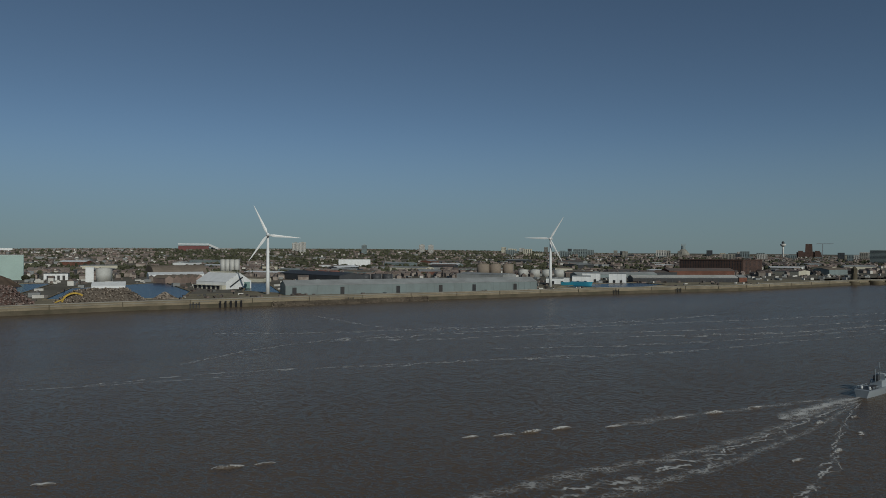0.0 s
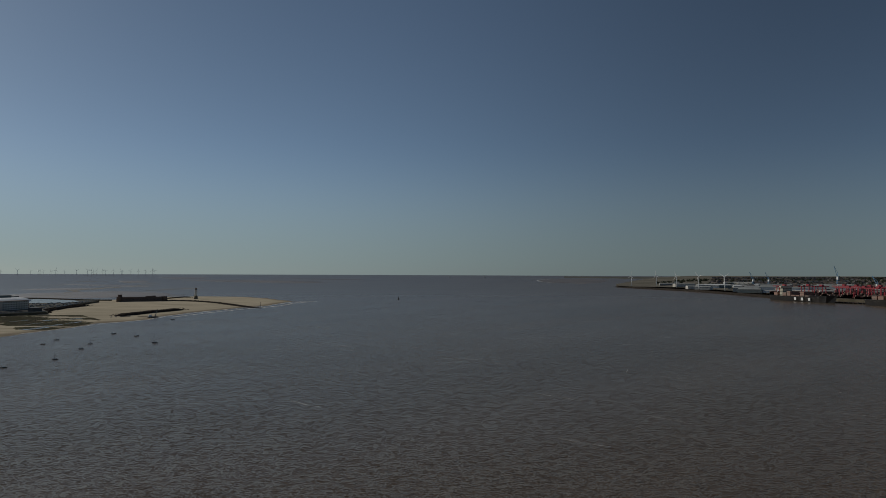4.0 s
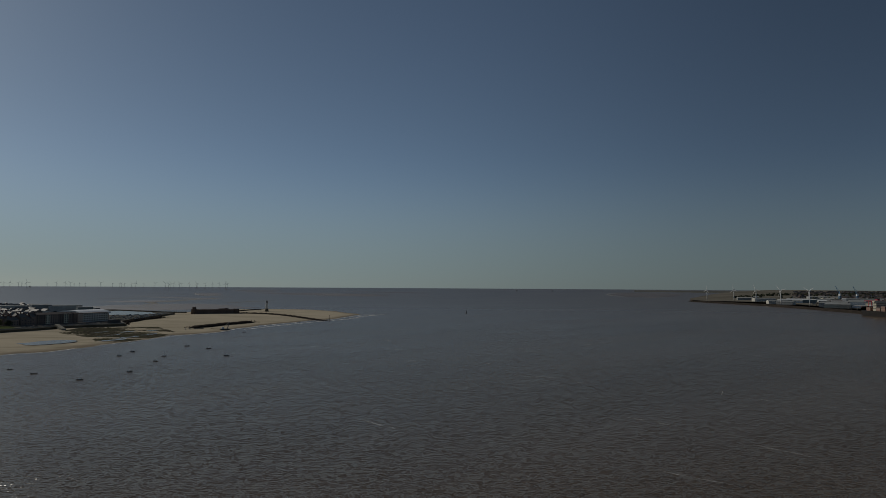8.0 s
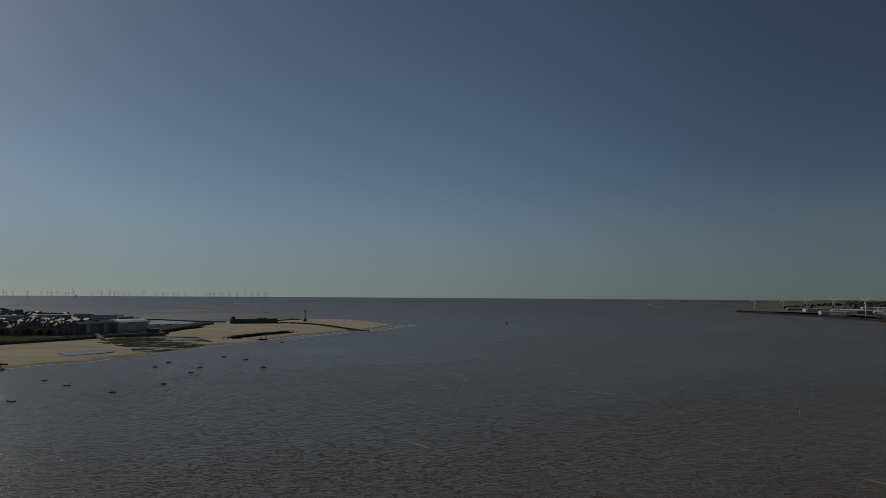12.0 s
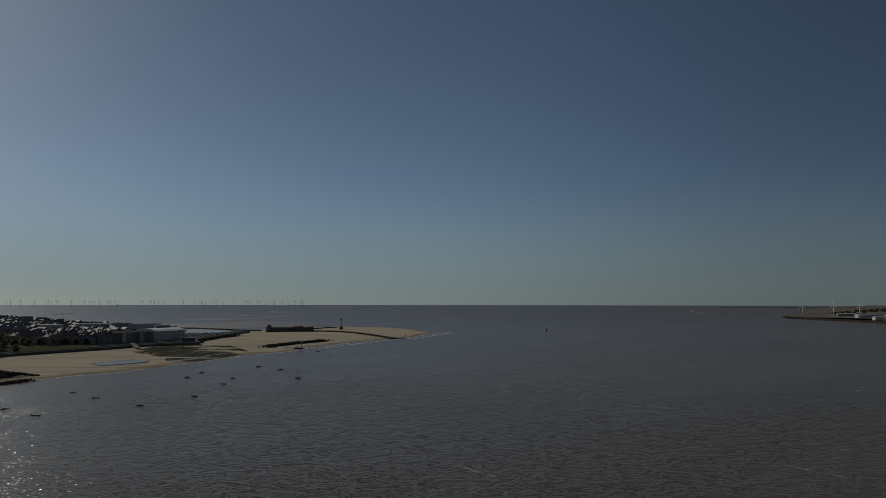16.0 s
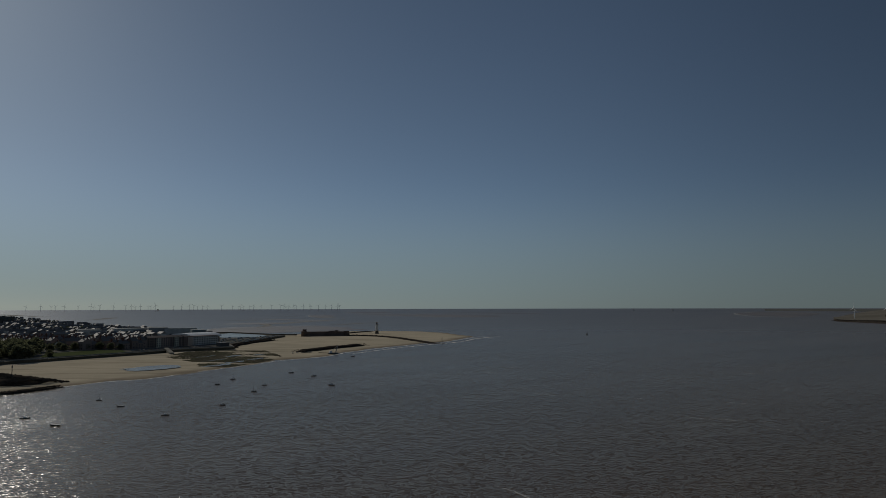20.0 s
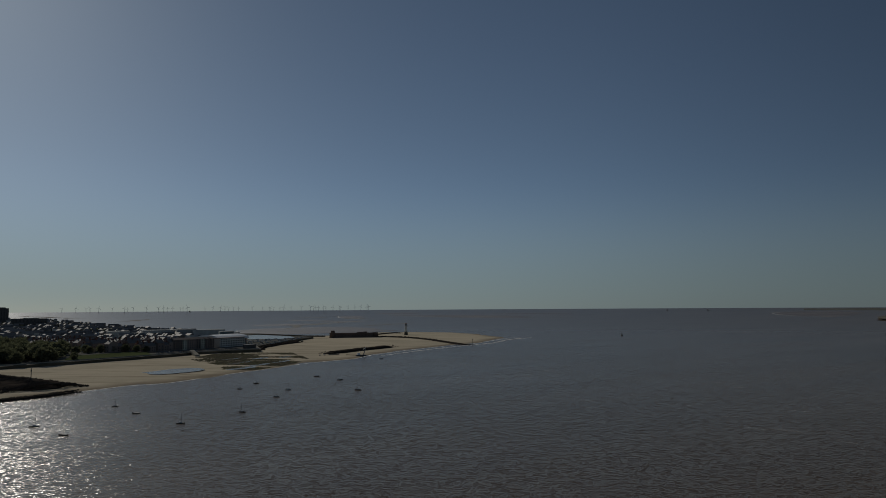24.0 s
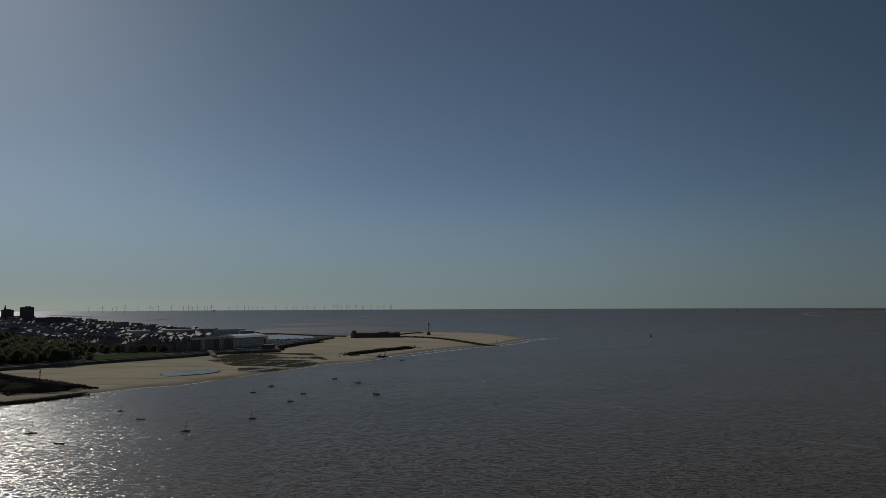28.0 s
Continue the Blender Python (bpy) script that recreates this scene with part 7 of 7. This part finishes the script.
# ---- on the water ----
BOATS = ((-187, 489, 4.6, 1, 15), (-160, 463, 5.0, 0, 170), (-176, 561, 3.7, 1, 20), (-152, 531, 4.5, 0, 175), (-115, 493, 4.2, 1, 10), (-92, 530, 4.0, 1, 165), (-121, 647, 4.0, 1, 0), (-117, 685, 4.3, 1, 10),
         (-85, 598, 4.0, 1, 170), (-84, 638, 4.0, 1, 5), (-76, 737, 4.6, 0, 0), (-53, 705, 4.5, 1, 15), (-33, 632, 5.0, 1, 160), (-28, 937, 5.0, 0, 20))
for i, (x, y, length, mast, turn) in enumerate(BOATS):
    small_boat("dark-hulled %s lying at its mooring" % ("sailing boat with a bare mast" if mast else "open motor boat"), length, pose(x, y, -0.25, 0, 0, turn), M_BLACK if i % 3 else M_DARK, bool(mast), i % 2 == 0 or bool(mast))

# stranded barge with an A-frame, landing stage beside it
pt = thing("work_barge", "small work barge with an A-frame aground at the water's edge", "barge", pose(-54, 985, 0.1, 0, 0, 12))
part("hull", box(mesh(), (0, 0, -0.4), (12, 5, 2.0), taper=1.05), M_DARK, pt)
part("frame_leg", beam(mesh(), (3, -2, 1.6), (6, 0, 11), 0.4), M_STEEL, pt)
part("frame_leg", beam(mesh(), (3, 2, 1.6), (6, 0, 11), 0.4), M_STEEL, pt)
part("stay", beam(mesh(), (6, 0, 11), (-4, 0, 2), 0.25), M_STEEL, pt)
part("cabin", box(mesh(), (-3, 0, 1.5), (3.4, 3, 2.4)), M_WHITE, pt)
part("ramp", beam(mesh(), (-5, 0, 1.2), (-18, 3, 2), 0.5), M_WOOD, pt)
for i, (x, y) in enumerate(((-92, 995), (-88, 1000), (-84, 1003), (-104, 985), (-99, 990))):
    small_boat("small dinghy drawn up on the sand", 5, pose(x, y, beach_height(x, y) - 0.1, 0, 0, 30 * i), M_DARK, False, False)


def buoy(x, y, h, mat, label):
    t = thing("buoy", label, "buoy", pose(x, y, -0.4), "navigation buoys")
    smooth(part("float", turned(mesh(), [(h * 0.3, 0), (h * 0.36, h * 0.12), (h * 0.3, h * 0.26), (h * 0.14, h * 0.3)], 14), mat, t))
    part("tower", turned(mesh(), [(h * 0.16, h * 0.3), (h * 0.09, h * 0.85)], 8), mat, t)
    part("lantern", turned(mesh(), [(h * 0.07, h * 0.85), (h * 0.07, h), (h * 0.02, h * 1.03)], 8), M_DARK, t)


buoy(643, -168, 3.8, M_BUOYRED, "red can buoy in the river")
buoy(673, -143, 2.0, M_BUOYRED, "small red buoy near the wall")
buoy(430, 1506, 6.5, M_DARK, "dark navigation buoy in the channel")

# grey patrol boat under way
pb = thing("patrol_boat", "grey twin-masted patrol boat under way", "boat", pose(-145.5, -372, -0.8, 0, 0, -134))
part("hull", hull_mesh(33, 7, 4.0, 0.3, 0.4), M_SHIPGREY, pb)
part("deckhouse", box(mesh(), (3, 0, 3.8), (11, 5, 2.8), taper=0.88), M_SHIPGREY, pb)
bridge = part("wheelhouse", box(mesh(), (4.4, 0, 6.5), (5, 4.2, 2.3), taper=0.85), M_SHIPGREY, pb)
part("windows", box(mesh(), (4.5, 0, 7.2), (4.95, 4.25, 0.9), taper=0.9), M_GLASS, bridge)
part("mast", beam(mesh(), (2, 0, 8), (1.4, 0, 14), 0.35), M_SHIPGREY, pb)
part("mast", beam(mesh(), (-2.5, 0, 6), (-2.8, 0, 11.5), 0.3), M_SHIPGREY, pb)
part("yard", beam(mesh(), (1.7, -2, 11.4), (1.7, 2, 11.4), 0.2), M_SHIPGREY, pb)
part("radar", box(mesh(), (3.4, 0, 8.8), (0.5, 2.4, 0.4)), M_WHITE, bridge)
part("funnel", box(mesh(), (-1.4, 0, 6.4), (2.2, 2, 2.4), taper=0.85), M_DARK, pb)
part("work_deck", box(mesh(), (-10, 0, 3.7), (9, 5.6, 0.4)), M_DARK, pb)
for k in range(7):
    for sy in (-2.9, 2.9):
        part("stanchion", box(mesh(), (-14 + k * 1.6, sy, 3.9), (0.12, 0.12, 1.1)), M_SHIPGREY, pb)
for sy in (-2.9, 2.9):
    part("rail", box(mesh(), (-9.2, sy, 4.95), (9.8, 0.1, 0.1)), M_SHIPGREY, pb)
part("workboat", box(mesh(), (-7.5, -0.8, 4.1), (4.4, 1.7, 0.9), taper=1.15), M_DARK, pb)
part("davit", beam(mesh(), (-6, 1.5, 4), (-7.5, -0.5, 7), 0.25), M_SHIPGREY, pb)
for sy in (-1.6, 1.6):
    part("raft_canister", turned(mesh(), [(0.5, 4.0), (0.5, 5.2)], 10, (-12.5, sy)), M_WHITE, pb)


def foam_band(name, label, line, w0, w1, mat, z=0.06):
    """A strip of broken foam on the water, its ends drawn to a point."""
    me = bpy.data.meshes.new(name)
    step = max(3.0, math.hypot(*line[0]) / 400)
    pts = along(line, step)
    verts, faces, uvs = [], [], []
    n = len(pts)
    shift = (line[0][0] * 7 + line[0][1] * 3) % 900
    for i, (x, y, a) in enumerate(pts):
        w = w0 + (w1 - w0) * i / max(n - 1, 1)
        w *= (1 + 0.3 * noise.noise(Vector((x, y, 0)) * 0.05)) * min(1.0, 0.3 + i / 4, 0.3 + (n - 1 - i) / 4)
        for o in (-1, -0.33, 0.33, 1):
            verts.append(far(x - math.sin(radians(a)) * o * w / 2, y + math.cos(radians(a)) * o * w / 2, z))
            uvs.append((shift + i * step, o))
    for i in range(n - 1):
        for k in range(3):
            faces.append((i * 4 + k, i * 4 + k + 1, i * 4 + k + 5, i * 4 + k + 4))
    me.from_pydata(verts, [], faces)
    uv = me.uv_layers.new(name="UVMap")
    for loop in me.loops:
        uv.data[loop.index].uv = uvs[loop.vertex_index]
    me.materials.append(mat)
    ob = smooth(new(name, me))
    return tagged(ob, label, "foam", "", "structure")


def rounded(line, times=2):
    """The same line with its corners cut smooth."""
    for _ in range(times):
        cut = [line[0]]
        for (x1, y1), (x2, y2) in zip(line, line[1:]):
            cut += [(x1 * 0.75 + x2 * 0.25, y1 * 0.75 + y2 * 0.25), (x1 * 0.25 + x2 * 0.75, y1 * 0.25 + y2 * 0.75)]
        line = cut + [line[-1]]
    return line


def breaker(x, y, turn, length, height):
    """A short steep wave of brown water with a torn white crest."""
    t = thing("breaking_wave", "short brown breaking wave with a torn white crest", "wave", pose(x, y, 0, 0, 0, turn), "breaking waves", "structure")
    n = 24
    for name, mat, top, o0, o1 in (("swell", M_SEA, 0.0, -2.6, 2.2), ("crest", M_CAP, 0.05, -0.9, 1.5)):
        verts, faces, uvs = [], [], []
        for i in range(n + 1):
            q = i / n
            k = math.sin(math.pi * q) ** 0.7 * (1 + 0.35 * noise.noise(Vector((q * 6, x, y))))
            bend = 1.1 * noise.noise(Vector((q * 3, y, x)))
            for j in range(7):
                o = o0 + (o1 - o0) * j / 6
                lift = height * k * math.exp(-(o / 1.1) ** 2) - 0.04 + top
                verts.append(((q - 0.5) * length, bend + o * (0.6 + 0.4 * k), lift))
                uvs.append((x + q * length, (j / 3 - 1) * (1.4 - 0.4 * k)))
        for i in range(n):
            for j in range(6):
                faces.append((i * 7 + j, i * 7 + j + 7, i * 7 + j + 8, i * 7 + j + 1))
        me = bpy.data.meshes.new(name)
        me.from_pydata(verts, [], faces)
        uv = me.uv_layers.new(name="UVMap")
        for loop in me.loops:
            uv.data[loop.index].uv = uvs[loop.vertex_index]
        me.materials.append(mat)
        ob = smooth(new(name, me))
        ob.parent = t


# the patrol boat's wake: churned water astern, two long arms, lace between them
WAKE = "white churned wake behind the patrol boat"
foam_band("wake", WAKE, [(-134, -361), (-122, -350), (-104, -332), (-86, -312)], 4, 13, M_CAP, 0.16)
foam_band("wake", WAKE, rounded([(-133, -357), (-112, -335), (-80, -298), (-52, -268), (-8, -236), (24, -205), (52, -180)]), 4, 11, M_LACE, 0.06)
foam_band("wake", WAKE, rounded([(-131, -354), (-108, -320), (-80, -283), (-47, -247), (-19, -222), (10, -190)]), 3, 7, M_LACE, 0.1)
foam_band("wake", WAKE, rounded([(-132, -356), (-110, -328), (-66, -277), (-30, -240), (0, -212)]), 3, 26, M_FOAM, 0.13)
foam_band("wake", WAKE, rounded([(-130, -350), (-113, -321), (-96, -286), (-80, -250), (-61, -222)]), 3, 12, M_FOAM, 0.09)
foam_band("wake", "outer arm of the patrol boat's wake", rounded([(-128, -358), (-112, -350), (-85, -333), (-67, -322), (-51, -312), (-26, -294)]), 4, 9, M_LACE, 0.14)
for x, y, turn, length, height in ((86, -229, 28, 9, 0.7), (77, -234, 30, 6, 0.4), (127, -208, 25, 6, 0.4), (22, -272, 30, 6, 0.5), (11, -276, 28, 8, 0.5), (2, -282, 32, 9, 0.8), (-8, -288, 33, 8, 0.8), (-26, -294, 30, 7, 0.5),
                                   (-51, -311, 32, 7, 0.5), (-66, -321, 33, 9, 0.8), (-84, -333, 33, 8, 0.6), (-100, -312, 60, 6, 0.5), (-116, -323, 60, 5, 0.5), (-92, -275, 55, 6, 0.4), (-76, -262, 50, 6, 0.4), (-108, -298, 60, 5, 0.4)):
    breaker(x, y, turn, length, height)

# foam lines drawn out along the tide
TIDELINES = (([(202, -330), (173, -361), (120, -390), (78, -412), (43, -427), (-10, -457), (-57, -472), (-113, -507), (-167, -549), (-256, -615), (-360, -700)], 11),
             ([(90, -400), (43, -430), (-10, -450), (-57, -468), (-100, -500)], 16), ([(153, -493), (66, -557), (-64, -641), (-167, -693), (-336, -798)], 24), ([(111, -567), (-18, -623), (-165, -747)], 30),
             ([(207, -665), (111, -567), (47, -568), (-17, -611), (-74, -642)], 14), ([(149, -493), (62, -524), (-16, -572), (-67, -588), (-180, -640), (-330, -740)], 22), ([(-60, -560), (-180, -600), (-300, -690), (-420, -790)], 30),
             ([(30, -480), (-80, -520), (-190, -590), (-320, -680)], 16), ([(190, -392), (170, -470), (108, -549)], 12), ([(240, -520), (160, -540), (60, -600)], 22),
             ([(506, -133), (469, -183), (432, -205), (368, -247), (325, -265), (288, -272), (256, -303), (200, -327), (136, -371)], 7), ([(440, -60), (405, -110), (380, -150)], 6), ([(480, -230), (420, -280), (360, -330)], 10),
             ([(392, 282), (309, 178), (256, 118), (220, 78), (190, 41), (178, 25), (150, -20)], 4.5), ([(262, 366), (250, 350)], 3))
for line, w in TIDELINES:
    foam_band("foam_line", "thin broken line of foam along the tide", rounded(line), w, w, M_FOAM)
for line, w in (([(700, -296), (672, -318), (640, -352)], 16), ([(664, -300), (640, -330), (600, -360)], 12)):
    foam_band("foam_line", "white outflow foam below the lock", rounded(line), w, w, M_LACE)
foam_band("surf", "low white surf along the sand", rounded([(-107, 884), (-74, 922), (-55, 948), (-42, 1008), (-16, 1060), (28, 1138), (70, 1208), (112, 1254), (168, 1392), (194, 1446), (225, 1450)]), 10, 14, M_SURF)
foam_band("surf", "thin surf at the edge of the beach", rounded([(-237, 637), (-217, 676), (-186, 695), (-174, 731), (-158, 770), (-130, 826), (-104, 886)]), 5, 6, M_SURF)
foam_band("surf", "second line of low surf off the point", rounded([(-30, 990), (0, 1050), (46, 1130), (90, 1200), (140, 1256), (190, 1400), (240, 1452)]), 12, 20, M_SURF)
rng = random.Random(55)
for i in range(34):
    x, y = rng.uniform(20, 420), rng.uniform(150, 900)
    foam_band("foam_line", "short streak of foam on the river", [(x, y), (x + rng.uniform(6, 22), y - rng.uniform(8, 30))], 5, 5, M_FOAM)
for i in range(30):
    x, y = rng.uniform(150, 420), rng.uniform(150, 520)
    foam_band("foam_line", "small whitecap on the river", [(x, y), (x + rng.uniform(3, 7), y + rng.uniform(-2, 2))], 1.2, 1.2, M_CAP)

# sandbanks bared by the tide, off the coast: thin winding tongues of pale sand; the sixth and seventh paint sun glitter
BANKS = ([(-387, 4161), (-158, 3721)], [(-160, 3414), (-272, 2958), (-372, 2469), (-330, 2050)], [(262, 4675), (531, 4323)], [(-147, 2362), (34, 2795)], [(-393, 1979), (-208, 1832)],
         [(-3400, 6600), (-2022, 4648)], [(-1918, 3852), (-1412, 3204)], [(-1303, 3419), (-1492, 4277)], [(-685, 3157), (-511, 3236)], [(564, 4083), (874, 3785)], [(-741, 4744), (-483, 4411)])
FLATS = ([(-362, 1700), (-470, 2050), (-330, 2250), (-208, 2310), (-98, 2176), (-20, 1900), (-150, 1760)], [(-560, 2560), (-425, 2796), (-300, 2700), (-380, 2480)],
         [(-640, 3690), (-395, 3208), (-158, 2960), (-180, 3150), (-420, 3500)], [(-180, 5485), (133, 4453), (301, 3990), (674, 3690), (741, 4793), (400, 5300)], [(-466, 4927), (-390, 4160), (-250, 4200), (-300, 5100)],
         [(660, 7117), (1004, 5387), (1234, 5289), (1400, 6100)], [(-396, 8079), (-179, 6300), (60, 6200), (200, 8000)], [(2145, 3560), (2000, 3700), (2680, 5300), (3600, 6500), (3900, 6300), (3156, 4806)])
for poly in FLATS:
    cx, cy = sum(p[0] for p in poly) / len(poly), sum(p[1] for p in poly) / len(poly)
    bm, ring = mesh(), []
    edge = rounded(poly + poly[:1], 3)[:-1]
    hub = bm.verts.new(far(cx, cy, 0.5))
    for x, y in edge:
        k = 1 + 0.22 * noise.noise(Vector((x, y, 0)) * 0.012)
        ring.append([bm.verts.new(far(cx + (x - cx) * k * q, cy + (y - cy) * k * q, z)) for q, z in ((0.6, 0.45), (1.0, 0.12))])
    for a, b in zip(ring, ring[1:] + ring[:1]):
        bm.faces.new((hub, a[0], b[0]))
        bm.faces.new((a[0], a[1], b[1], b[0]))
    for f in bm.faces:
        f.normal_update()
        if f.normal.z < 0:
            f.normal_flip()
    tagged(smooth(part("sand_flat", bm, M_FLAT)), "broad wet brown sand flat bared by the tide", "sandbank", "sandbanks", "structure")
    foam_band("surf", "thin white surf on the edge of a sand flat", edge[: len(edge) // 2], math.hypot(cx, cy) * 0.006, math.hypot(cx, cy) * 0.006, M_SURF, 0.5)
for k, line in enumerate(BANKS):
    bm, rows = mesh(), []
    pts = along(line, 30)
    for i, (x, y, a) in enumerate(pts):
        q = i / max(len(pts) - 1, 1)
        d = math.hypot(x, y)
        w = d * 0.02 * math.sin(math.pi * (0.04 + 0.92 * q)) * (0.55 + 0.9 * abs(noise.noise(Vector((i * 0.3, k * 7.1, 0)))))
        o = d * 0.012 * noise.noise(Vector((i * 0.2, k * 3.3, 5)))
        nx, ny = -math.sin(radians(a)), math.cos(radians(a))
        rows.append([bm.verts.new(far(x + nx * (o + w * s), y + ny * (o + w * s), z)) for s, z in ((-0.5, 0.1), (0, 0.8), (0.5, 0.1))])
    for a, b in zip(rows, rows[1:]):
        for i in range(2):
            bm.faces.new((a[i], b[i], b[i + 1], a[i + 1]))
    for f in bm.faces:
        f.normal_update()
        if f.normal.z < 0:
            f.normal_flip()
    tagged(smooth(part("sandbank", bm, M_BANK_GLITTER)), "low pale strip: bared sandbank, and sun glitter on the far sea", "sandbank", "sandbanks", "structure")

# offshore wind farm on the horizon
FARM = (-25.28, -24.42, -23.73, -23.5, -22.96, -22.05, -21.24, -21.01, -20.68, -19.79, -18.94, -18.58, -18.27, -17.94, -17.4, -17.2, -16.95, -15.61, -15.07, -14.52, -14.19, -13.9, -13.54, -13.16, -12.17, -11.34, -10.86, -10.75, -10.53, -10.05, -9.78, -9.19, -8.43, -7.7, -7.46, -7.28, -7.08, -6.68, -6.48, -5.95, -5.42, -5.33, -4.76, -4.21, -3.74, -3.25, -3.13)
proto = None
rng = random.Random(9)
for i, az in enumerate(FARM):
    d = 11000 if i == 16 else rng.choice((13000, 14000, 15000, 17000, 19000))
    x, y = 4.6 + d * math.sin(radians(az)), 144 + d * math.cos(radians(az))
    hub = 84
    m = spot(x, y, 0, -az + rng.uniform(-30, 30))
    t = wind_turbine("small white offshore wind turbine on the horizon", hub, 50, rng.uniform(0, 120), "offshore wind farm", m)
sub = thing("substation", "offshore platform among the turbines", "platform", spot(*bearing(-16.6, 13000), 0))
part("topside", box(mesh(), (0, 0, 18), (20, 16, 10)), M_DARK, sub)
for x in (-10, 10):
    for y in (-8, 8):
        part("leg", beam(mesh(), (x, y, -30), (x * 0.7, y * 0.7, 18), 2), M_YELLOW, sub)
for az, d, L in ((20.2, 9500, 30), (23.1, 9000, 38)):
    s = thing("far_ship", "distant cargo ship on the horizon", "ship", spot(*bearing(az, d), -1, 30), "distant ships")
    part("hull", hull_mesh(L, 10, 4), M_SHIPGREY, s)
    part("bridge", box(mesh(), (-L * 0.35, 0, 8), (L * 0.16, 9, 10)), M_PALE, s)
    part("mast", beam(mesh(), (L * 0.1, 0, 8), (L * 0.1, 0, 24), 1.0), M_SHIPGREY, s)
